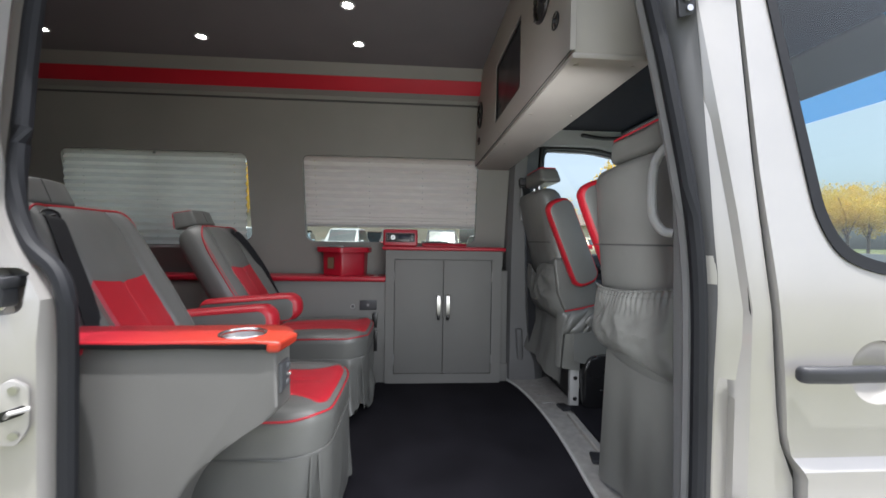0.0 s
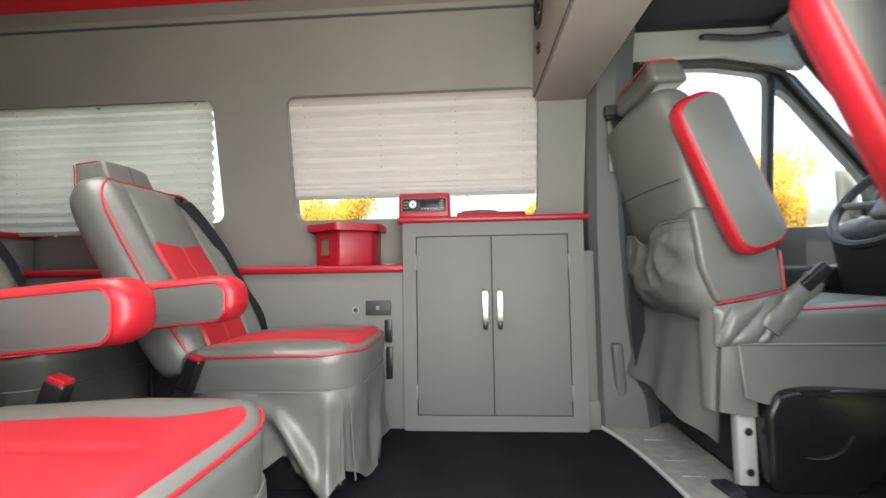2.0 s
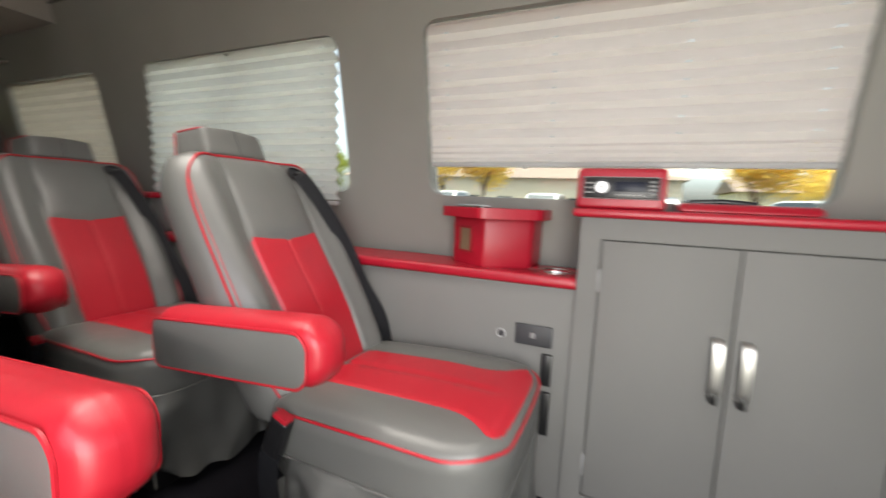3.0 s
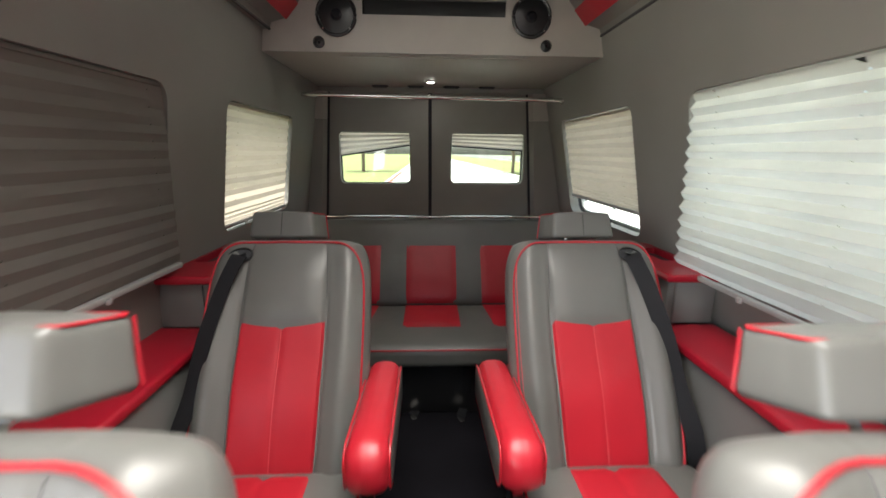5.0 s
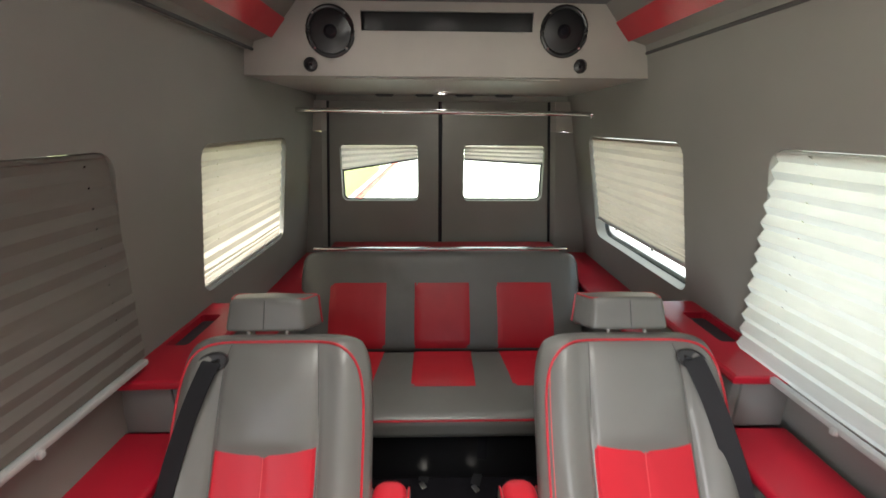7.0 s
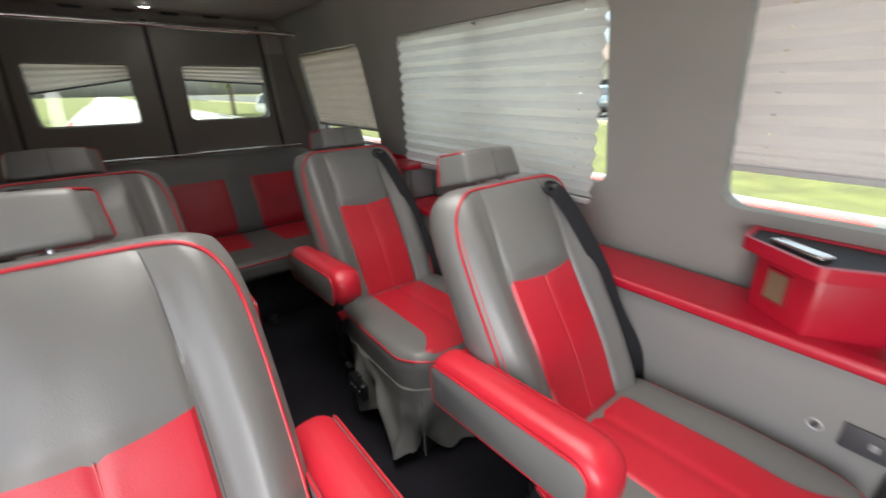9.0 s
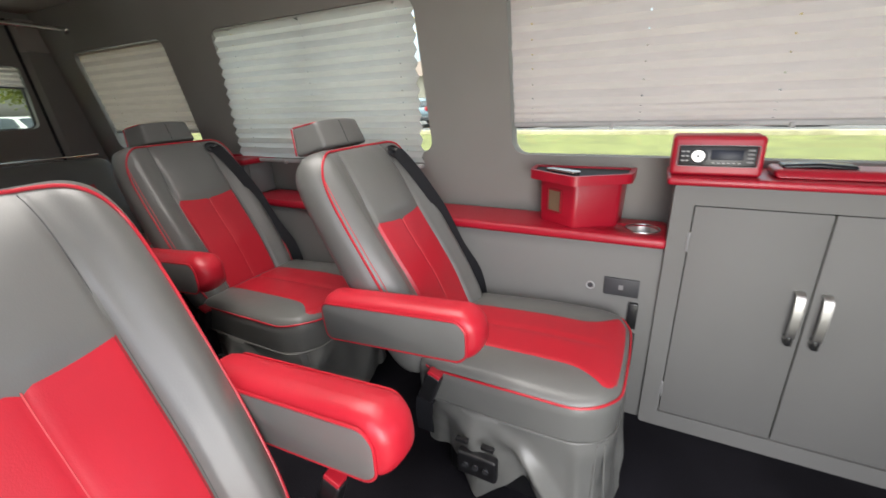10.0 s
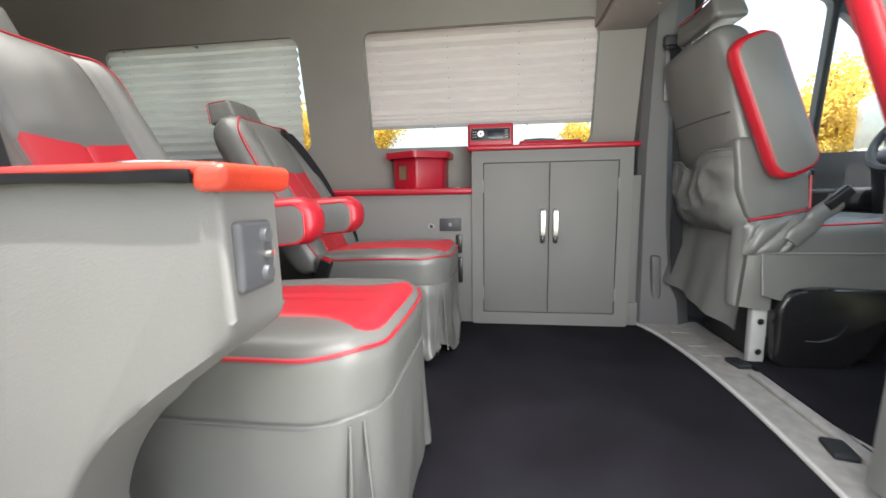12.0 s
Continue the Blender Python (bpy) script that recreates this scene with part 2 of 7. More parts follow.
def part(name, bm, mat, parent=None, label="", angle=35):
    """One mesh object, given in world coordinates, under a thing or under a part."""
    bmesh.ops.recalc_face_normals(bm, faces=bm.faces)
    if parent:
        bmesh.ops.translate(bm, verts=bm.verts, vec=-world_of(parent))
    me = bpy.data.meshes.new(name)
    bm.to_mesh(me)
    bm.free()
    me.materials.append(mat)
    me.shade_smooth()
    me.set_sharp_from_angle(angle=radians(angle))
    ob = new(name, me)
    if parent:
        ob.parent = parent
    if label:
        ob["label"] = label
    return ob


def thing(name, at, label, category, group="", kind=""):
    ob = new(name)
    ob.location = at
    ob.empty_display_size = 0.05
    return tagged(ob, label, category, group, kind)


def structure(name, bm, mat, label, category, angle=35):
    return tagged(part(name, bm, mat, None, "", angle), label, category, "", "structure")


def rbox(x0, x1, y0, y1, z0, z1, r=0.0, seg=2, bm=None):
    bm2 = bmesh.new()
    bmesh.ops.create_cube(bm2, size=1)
    for v in bm2.verts:
        v.co = Vector(((x0 + x1) / 2 + v.co.x * (x1 - x0), (y0 + y1) / 2 + v.co.y * (y1 - y0), (z0 + z1) / 2 + v.co.z * (z1 - z0)))
    if r:
        bmesh.ops.bevel(bm2, geom=bm2.edges[:], offset=min(r, 0.49 * min(x1 - x0, y1 - y0, z1 - z0)), segments=seg, affect="EDGES", profile=0.5)
    return bm2 if bm is None else join(bm, bm2)


def join(bm, other):
    me = bpy.data.meshes.new("tmp")
    other.to_mesh(me)
    other.free()
    bm.from_mesh(me)
    bpy.data.meshes.remove(me)
    return bm


def moved(bm, m):
    bmesh.ops.transform(bm, matrix=m, verts=bm.verts)
    return bm


def softcube(hx, hy, hz, r, inner=6, shape=None):
    """A box with fully rounded edges and a dense skin, bent by shape(Vector)."""
    def ticks(h):
        k = [-h + r * (1 - math.cos(a * math.pi / 8)) for a in range(5)]
        mid = [-h + r + (2 * h - 2 * r) * i / inner for i in range(1, inner)]
        return k + mid + [-c for c in reversed(k)]
    bm = bmesh.new()
    hs = (hx, hy, hz)
    for ax in range(3):
        a, b = (ax + 1) % 3, (ax + 2) % 3
        ta, tb = ticks(hs[a]), ticks(hs[b])
        for sgn in (-1, 1):
            rows = []
            for va in ta:
                row = []
                for vb in tb:
                    c = [0, 0, 0]
                    c[ax], c[a], c[b] = sgn * hs[ax], va, vb
                    row.append(bm.verts.new(c))
                rows.append(row)
            for i in range(len(ta) - 1):
                for j in range(len(tb) - 1):
                    q = (rows[i][j], rows[i + 1][j], rows[i + 1][j + 1], rows[i][j + 1])
                    bm.faces.new(q if sgn > 0 else q[::-1])
    bmesh.ops.remove_doubles(bm, verts=bm.verts, dist=1e-5)
    for v in bm.verts:
        inn = Vector([max(-hs[k] + r, min(hs[k] - r, v.co[k])) for k in range(3)])
        d = v.co - inn
        if d.length > 1e-7:
            v.co = inn + d.normalized() * r
        if shape:
            v.co = shape(v.co)
    return bm


def tube(points, r, n=8, closed=False):
    bm = bmesh.new()
    pts = [Vector(p) for p in points]
    rings = []
    ref = Vector((0, 0, 1))
    for i, p in enumerate(pts):
        a = pts[i - 1] if (i or closed) else p
        b = pts[(i + 1) % len(pts)] if (i < len(pts) - 1 or closed) else p
        d = (b - a).normalized()
        side = d.cross(ref)
        if side.length < 0.15:
            side = d.cross(Vector((1, 0, 0)))
        side.normalize()
        up = side.cross(d).normalized()
        if rings and (up.dot(last) < 0):
            side, up = -side, -up
        last = up
        rings.append([bm.verts.new(p + r * (math.cos(2 * math.pi * k / n) * side + math.sin(2 * math.pi * k / n) * up)) for k in range(n)])
    m = len(rings)
    for i in range(m if closed else m - 1):
        A, B = rings[i], rings[(i + 1) % m]
        for k in range(n):
            bm.faces.new((A[k], A[(k + 1) % n], B[(k + 1) % n], B[k]))
    if not closed:
        bm.faces.new(rings[0])
        bm.faces.new(rings[-1][::-1])
    return bm


def ribbon(points, across, width, thick):
    """A flat strap along points; across: the direction of its width at each point."""
    bm = bmesh.new()
    rings = []
    pts = [Vector(p) for p in points]
    for i, p in enumerate(pts):
        d = (pts[min(i + 1, len(pts) - 1)] - pts[max(i - 1, 0)]).normalized()
        a = Vector(across[i] if isinstance(across, list) else across)
        a = (a - d * a.dot(d)).normalized()
        nrm = d.cross(a)
        rings.append([bm.verts.new(p + a * su * width / 2 + nrm * sv * thick / 2) for su, sv in ((-1, -1), (1, -1), (1, 1), (-1, 1))])
    for A, B in zip(rings, rings[1:]):
        for k in range(4):
            bm.faces.new((A[k], A[(k + 1) % 4], B[(k + 1) % 4], B[k]))
    bm.faces.new(rings[0])
    bm.faces.new(rings[-1][::-1])
    return bm


def smooth_path(points, n=6):
    """Catmull-Rom through points."""
    P = [Vector(p) for p in points]
    out = []
    for i in range(len(P) - 1):
        a, b, c, d = P[max(i - 1, 0)], P[i], P[i + 1], P[min(i + 2, len(P) - 1)]
        for k in range(n):
            t = k / n
            out.append(0.5 * ((2 * b) + (c - a) * t + (2 * a - 5 * b + 4 * c - d) * t * t + (3 * b - a - 3 * c + d) * t ** 3))
    return out + [P[-1]]


def rounded(u0, u1, v0, v1, r, seg=5):
    pts = []
    for cx, cy, a0 in ((u1 - r, v1 - r, 0), (u0 + r, v1 - r, 90), (u0 + r, v0 + r, 180), (u1 - r, v0 + r, 270)):
        for k in range(seg + 1):
            a = radians(a0 + 90 * k / seg)
            pts.append((cx + r * math.cos(a), cy + r * math.sin(a)))
    return pts


def round_poly(pts, r, seg=5):
    out = []
    n = len(pts)
    for i in range(n):
        p, a, b = Vector(pts[i]), Vector(pts[i - 1]), Vector(pts[(i + 1) % n])
        d1, d2 = (a - p), (b - p)
        rr = min(r, 0.45 * d1.length, 0.45 * d2.length)
        s, e = p + d1.normalized() * rr, p + d2.normalized() * rr
        for k in range(seg + 1):
            t = k / seg
            out.append(tuple((1 - t) ** 2 * s + 2 * t * (1 - t) * p + t * t * e))
    return out


def plate(outline, holes, depth, place, cuts=()):
    """A plate with holes: 2D loops, made depth thick, laid in the world by place(u, v, d); cuts: heights v at which it may bend."""
    bm = bmesh.new()
    edges = []
    for loop in [outline, *holes]:
        vs = [bm.verts.new((p[0], p[1], 0)) for p in loop]
        edges += [bm.edges.new((vs[i], vs[(i + 1) % len(vs)])) for i in range(len(vs))]
    bmesh.ops.triangle_fill(bm, use_beauty=True, use_dissolve=False, edges=edges, normal=(0, 0, 1))
    for v in cuts:
        bmesh.ops.bisect_plane(bm, geom=bm.verts[:] + bm.edges[:] + bm.faces[:], dist=1e-5, plane_co=(0, float(v), 0), plane_no=(0, 1, 0))
    ext = bmesh.ops.extrude_face_region(bm, geom=bm.faces[:])
    for g in ext["geom"]:
        if isinstance(g, bmesh.types.BMVert):
            g.co.z += depth
    for v in bm.verts:
        v.co = place(*v.co)
    return bm


def prism(poly, depth, place, r=0.0, seg=2):
    """A polygon made depth thick; r rounds its edges."""
    bm = bmesh.new()
    vs = [bm.verts.new((p[0], p[1], 0)) for p in poly]
    f = bm.faces.new(vs)
    ext = bmesh.ops.extrude_face_region(bm, geom=[f])
    for g in ext["geom"]:
        if isinstance(g, bmesh.types.BMVert):
            g.co.z += depth
    if r:
        rim = [e for e in bm.edges if abs(e.verts[0].co.z - e.verts[1].co.z) < 1e-6]
        bmesh.ops.bevel(bm, geom=rim, offset=r, segments=seg, affect="EDGES", profile=0.5)
    for v in bm.verts:
        v.co = place(*v.co)
    return bm


def disc(center, normal, r, depth, n=24, r2=None):
    bm = bmesh.new()
    bmesh.ops.create_cone(bm, cap_ends=True, segments=n, radius1=r, radius2=r if r2 is None else r2, depth=depth)
    return moved(bm, Matrix.Translation(center) @ Vector(normal).to_track_quat("Z", "Y").to_matrix().to_4x4())


def ring(center, normal, r, rr, n=28):
    q = Vector(normal).to_track_quat("Z", "Y")
    return tube([Vector(center) + q @ Vector((r * math.cos(2 * math.pi * k / n), r * math.sin(2 * math.pi * k / n), 0)) for k in range(n)], rr, 8, True)


def sheet(fn, nu, nv):
    """A closed pad: the skin fn(p, q, 1) over its underside fn(p, q, -1), p and q from 0 to 1, that meet at the rim."""
    bm = bmesh.new()
    for s in (1, -1):
        g = [[bm.verts.new(fn(i / nu, j / nv, s)) for j in range(nv + 1)] for i in range(nu + 1)]
        for i in range(nu):
            for j in range(nv):
                q = (g[i][j], g[i + 1][j], g[i + 1][j + 1], g[i][j + 1])
                bm.faces.new(q if s > 0 else q[::-1])
    bmesh.ops.remove_doubles(bm, verts=bm.verts, dist=2e-5)
    return bm


# ---- the van's shell ----
REAR, CEILING = -2.98, 1.882


def left_y(z):
    return 0.893 - 0.2 * (z - 0.87)


def right_y(z):
    return -0.876 + 0.135 * (z - 0.88)


def on_left(u, v, d):
    return Vector((u, left_y(v) + d, v))


def on_right(u, v, d):
    return Vector((u, right_y(v) - d, v))


L_WINDOWS = ((0.012, 1.122), (-1.402, -0.322), (-2.67, -1.78))
SILL_DROP = {-2.67: 0.024}
R_WINDOWS = ((-1.325, -0.25), (-2.47, -1.69))
WZ = {1: (0.868, 1.408), -1: (0.885, 1.398)}

left_holes = [rounded(a, b, WZ[1][0] - SILL_DROP.get(a, 0.0), WZ[1][1], 0.05) for a, b in L_WINDOWS]
right_holes = [rounded(a, b, *WZ[-1], 0.05) for a, b in R_WINDOWS]
structure("wall_left", plate([(REAR, 0.60), (1.335, 0.60), (1.335, 1.76), (REAR, 1.76)], left_holes, 0.055, on_left), WALL,
          "grey fabric van side wall with three window openings", "wall")
structure("wall_right", plate([(REAR, 0.60), (-0.17, 0.60), (-0.17, 1.76), (REAR, 1.76)], right_holes, 0.055, on_right), WALL,
          "grey fabric van side wall behind the open sliding door", "wall")
structure("wall_left_lower", rbox(REAR, 1.335, 0.90, 0.945, -0.02, 0.605), WALL, "lower side wall behind the built-in ledge", "wall")
structure("wall_right_lower", rbox(REAR, -0.05, -0.955, -0.905, -0.02, 0.605), WALL, "lower side wall behind the built-in ledge", "wall")
structure("ceiling", rbox(REAR, 1.34, -0.62, 0.62, CEILING, CEILING + 0.03), CEIL, "dark grey fabric van ceiling with recessed lamps", "ceiling")
structure("floor", rbox(REAR, 1.40, -0.96, 0.90, -0.03, 0.0, 0.004), CARPET, "black carpet on the van floor", "floor")


def cove(name, side):
    """The padded cove between wall and ceiling, with its red stripe."""
    y = lambda v: side * v + (0.0 if side > 0 else -0.012)
    prof = [(0.722, 1.722), (0.712, 1.748), (0.672, 1.760), (0.640, 1.768), (0.600, 1.822), (0.578, 1.846), (0.548, 1.8815), (0.70, 1.8815), (0.80, 1.80), (0.80, 1.722)]
    x0, x1 = -2.0, 1.10 if side > 0 else 1.10
    top = thing(name, (0, y(0.65), 1.74), "grey padded ceiling cove with a red stripe along it", "trim", "", "structure")
    part("pad", prism(prof, x1 - x0, lambda u, v, d: Vector((x0 + d, y(u), v))), WALL, top)
    st = [(0.647, 1.7595), (0.592, 1.8225), (0.60, 1.83), (0.66, 1.77)]
    part("stripe", prism(st, x1 - x0 - 0.002, lambda u, v, d: Vector((x0 + 0.001 + d, y(u), v))), RED, top, "glossy red vinyl stripe")
    part("lip", tube([(x0, y(0.722), 1.722), (x1, y(0.722), 1.722)], 0.006, 8), SEAM, top, "dark joint line")


cove("cove_left", 1)
cove("cove_right", -1)


def window_unit(name, side, x0, x1, label):
    """A window: black rubber frame and tinted pane behind the wall's opening."""
    z0, z1 = WZ[side][0] - SILL_DROP.get(x0, 0.0), WZ[side][1]
    on = on_left if side > 0 else on_right
    top = thing(name, on((x0 + x1) / 2, z0, 0.05), label, "window", "", "structure")
    outer = rounded(x0 - 0.03, x1 + 0.03, z0 - 0.03, z1 + 0.03, 0.07)
    inner = rounded(x0 - 0.007, x1 + 0.007, z0 - 0.007, z1 + 0.007, 0.052)
    part("window_frame", plate(outer, [inner], 0.022, lambda u, v, d: on(u, v, d + 0.057)), RUBBER, top)
    pane = part("pane", plate(rounded(x0 - 0.01, x1 + 0.01, z0 - 0.01, z1 + 0.01, 0.05), [], 0.004, lambda u, v, d: on(u, v, d + 0.066)), GLASS, top)
    pane.visible_shadow = False
    return top


for k, (a, b) in enumerate(L_WINDOWS):
    window_unit("window_%d" % (k + 1), 1, a, b, "tinted side window in a black rubber frame")
part("window_bar", tube([on_left(-0.86, 0.86, 0.060), on_left(-0.86, 1.405, 0.060)], 0.016, 8), RUBBER, bpy.data.objects["window_2"], "dark bar between the sliding panes")
for k, (a, b) in enumerate(R_WINDOWS):
    window_unit("window_%d" % (k + 4), -1, a, b, "tinted side window in a black rubber frame")


def blind(side, x0, x1, z0, z1, hang, label, lift=0.0, dy=0.020, cords=(0.18, 0.82), group="pleated window blinds", fabric=BLIND, pleat=0.0064):
    """A pleated blind with cord holes; hang: 1 hangs plumb from its rail, 0 follows the wall."""
    wall = left_y if side > 0 else right_y
    top_y = wall(z1) + side * dy

    def yy(z):
        return (1 - hang) * (wall(z) + side * dy) + hang * (top_y + side * 0.035 * (z1 - z))
    rng = random.Random(round(x0 * 100) + side)
    top = thing("window_blind", (x0, yy(z1), z1), label, "blind", group)
    pitch = 0.0225
    n = int((z1 - z0) / pitch)
    xs = [x0 + (x1 - x0) * i / 24 for i in range(25)]
    holes = []
    for c in cords:
        xc = x0 + c * (x1 - x0)
        holes.append((xc - 0.0022, xc + 0.0022))
        xs += [xc - 0.0022, xc + 0.0022]
    xs.sort()
    bm = bmesh.new()
    rows = []
    zc = z1
    for i in range(n + 1):
        tight = 0.45 if (lift and i > n - 7) else 1.0
        row = []
        wob = rng.uniform(-0.0012, 0.0012) if hang else rng.uniform(-0.0032, 0.0032)
        for x in xs:
            ww = noise.noise((x * 3.1, i * 0.6, side * 7.0)) * (0.003 if hang else 0.0045)
            amp = pleat * (0.5 if tight < 1 else 1.0) * (1 if i % 2 else -1)
            zz = max(zc + wob + ww * 0.8, z0 + 0.001 * (n - i))
            sx = (rng.uniform(-0.0015, 0.0015) if x in (xs[0], xs[-1]) else 0) + (0.002 if i % 2 else -0.002) * (1 if x == xs[-1] else -1 if x == xs[0] else 0)
            row.append(bm.verts.new((x + sx, yy(zz) + side * amp + ww * 0.5, zz)))
        rows.append(row)
        zc -= pitch * tight
    for i in range(n):
        for j in range(len(xs) - 1):
            if i % 2 == 0 and any(abs(xs[j] - h[0]) < 1e-6 for h in holes):
                a_, b_, c_, d_ = rows[i][j], rows[i + 1][j], rows[i + 1][j + 1], rows[i][j + 1]
                e_, f_ = bm.verts.new(a_.co.lerp(b_.co, 0.8)), bm.verts.new(d_.co.lerp(c_.co, 0.8))
                bm.faces.new((a_, e_, f_, d_))
                continue
            bm.faces.new((rows[i][j], rows[i + 1][j], rows[i + 1][j + 1], rows[i][j + 1]))
    part("pleats", bm, fabric, top, angle=20)
    zb = zc + pitch * 0.6
    part("bottom_rail", rbox(x0 + 0.003, x1 - 0.003, yy(zb) - 0.010, yy(zb) + 0.010, zb - 0.012, zb + 0.004, 0.004), TRIM_LIGHT, top, "pale bottom rail")
    part("head_rail", rbox(x0 + 0.003, x1 - 0.003, yy(z1) - 0.006, yy(z1) + 0.006, z1 - 0.004, z1 + 0.008, 0.003), fabric, top, "fabric-covered head rail")
    for c in (0.3, 0.72):
        xk = x0 + c * (x1 - x0)
        part("clip", softcube(0.007, 0.006, 0.008, 0.004, 2, lambda p: p + Vector((xk, yy(zb) - side * 0.012, zb - 0.010))), TRIM_LIGHT, top)


blind(1, 0.018, 1.116, 0.885, 1.395, 0, "pleated cream blind lowered most of the way over a window", lift=1, cords=(0.06, 0.37, 0.68, 0.95), pleat=0.0066)
blind(1, -1.392, -0.328, 0.815, 1.398, 1, "pleated white blind hanging loose over the whole window", cords=(0.1, 0.5, 0.93), dy=0.012, fabric=BLIND_WHITE, pleat=0.0088)
blind(1, -2.66, -1.79, 0.860, 1.395, 0, "pleated cream blind raised a hand above its sill", lift=1, fabric=BLIND_DIMMED, pleat=0.0034)
blind(-1, -1.318, -0.26, 0.87, 1.388, 1, "pleated blind coloured grey for the shade, hanging loose over its window", dy=0.012, cords=(0.06, 0.5, 0.93), fabric=BLIND_SHADED, pleat=0.0022)
blind(-1, -2.462, -1.698, 0.819, 1.388, 0, "pleated cream blind lowered over a sunlit window", lift=1, fabric=BLIND_DIMMED, pleat=0.0034)

# rear doors
RD_Y = (-0.752, -0.030, 0.725)


def rear_door(name, y0, y1, w0, w1, slant, fall):
    top = thing(name, (REAR, (y0 + y1) / 2, 0.0), "grey fabric-lined rear van door with a small window", "door", "", "structure")
    lay = lambda u, v, d: Vector((REAR - d, u, v))
    hole = rounded(w0, w1, 0.991, 1.346, 0.035)
    part("panel", plate([(y0, 0.02), (y1, 0.02), (y1, 1.60), (y0, 1.60)], [hole], 0.05, lay), WALL, top)
    part("window_frame", plate(rounded(w0 - 0.025, w1 + 0.025, 0.966, 1.371, 0.05), [rounded(w0 + 0.006, w1 - 0.006, 0.997, 1.34, 0.03)], 0.02, lambda u, v, d: lay(u, v, d + 0.052)), RUBBER, top)
    pane = part("pane", plate(rounded(w0, w1, 0.991, 1.346, 0.03), [], 0.004, lambda u, v, d: lay(u, v, d + 0.062)), GLASS_REAR, top)
    pane.visible_shadow = False
    part("door_skin", plate([(y0, -0.2), (y1, -0.2), (y1, 1.70), (y0, 1.70)], [rounded(w0 - 0.01, w1 + 0.01, 0.98, 1.356, 0.04)], 0.02, lambda u, v, d: lay(u, v, d + 0.075)), PAINT, top, "silver outer skin")
    b = thing("rear_window_blind", (REAR - 0.02, (w0 + w1) / 2, 1.34), "short pleated blind pulled up crooked in a rear door window", "blind", "rear door blinds")
    bm = bmesh.new()
    n = 8
    rows = []
    for i in range(n + 1):
        row = []
        for k in range(9):
            u = w0 + 0.006 + (w1 - w0 - 0.012) * k / 8
            drop = (fall + slant * (k / 8 - 0.5)) * i / n
            row.append(bm.verts.new((REAR - 0.022 + (0.007 if i % 2 else -0.007), u, 1.34 - drop)))
        rows.append(row)
    for i in range(n):
        for k in range(8):
            bm.faces.new((rows[i][k], rows[i][k + 1], rows[i + 1][k + 1], rows[i + 1][k]))
    part("pleats", bm, BLIND, b, angle=20)
    zl, zr = 1.34 - fall + slant / 2, 1.34 - fall - slant / 2
    part("bottom_rail", tube([(REAR - 0.022, w0 + 0.006, zl), (REAR - 0.022, w1 - 0.006, zr)], 0.006, 6), TRIM_DARK, b, "dark bottom rail")
    return top


rear_door("door_1", RD_Y[0], RD_Y[1] - 0.012, -0.661, -0.168, -0.075, 0.12)
rear_door("door_2", RD_Y[1] + 0.012, RD_Y[2], 0.118, 0.635, 0.03, 0.10)
structure("rear_door_seal", tube([(REAR - 0.005, RD_Y[1], 0.02), (REAR - 0.005, RD_Y[1], 1.62)], 0.014, 8), RUBBER, "black rubber seal between the rear doors", "seal")
structure("rear_header", rbox(REAR - 0.05, REAR + 0.02, -0.93, 0.93, 1.60, 1.70, 0.004), WALL, "grey header over the rear doors", "trim")

# ---- outer body ----
structure("body_side_left", plate([(-3.05, -0.35), (1.50, -0.35), (1.50, 1.72), (-3.05, 1.72)], [rounded(a - 0.012, b + 0.012, 0.856, 1.42, 0.06) for a, b in L_WINDOWS], 0.02,
                                  lambda u, v, d: Vector((u, min(left_y(v), 0.925) + 0.082 + d, v))), PAINT, "silver painted van side panel", "bodywork")
structure("body_side_right", plate([(-3.05, -0.35), (-0.03, -0.35), (-0.03, 0.70), (-0.05, 0.80), (-0.10, 0.90), (-0.13, 1.0), (-0.135, 1.15), (-0.137, 1.4), (-0.11, 1.6), (-0.06, 1.72), (-3.05, 1.72)], [rounded(a - 0.012, b + 0.012, 0.873, 1.41, 0.06) for a, b in R_WINDOWS], 0.02,
                                   lambda u, v, d: Vector((u, max(right_y(v), -0.92) - 0.082 - d, v))), PAINT, "silver painted van side panel", "bodywork")
roof = [(-1.0, 1.70), (-0.97, 1.80), (-0.86, 1.93), (-0.6, 1.985), (0.6, 1.985), (0.86, 1.93), (0.95, 1.80), (0.97, 1.70), (0.9, 1.70), (0.84, 1.87), (0.55, 1.94), (-0.55, 1.94), (-0.86, 1.87), (-0.93, 1.70)]
structure("roof", prism(roof, 4.6, lambda u, v, d: Vector((-3.06 + d, u, v))), PAINT, "high silver van roof", "roof")
structure("roof_front", prism([(1.5, 1.70), (1.54, 1.985), (1.9, 1.93), (2.32, 1.66), (2.22, 1.60), (1.9, 1.72), (1.56, 1.76)], 1.86, lambda u, v, d: Vector((u, -0.93 + d, v))), PAINT, "sloping front of the van roof", "roof")
structure("underbody", rbox(-3.05, 2.9, -0.95, 0.95, -0.35, -0.04), TRIM_DARK, "dark van underbody", "bodywork")

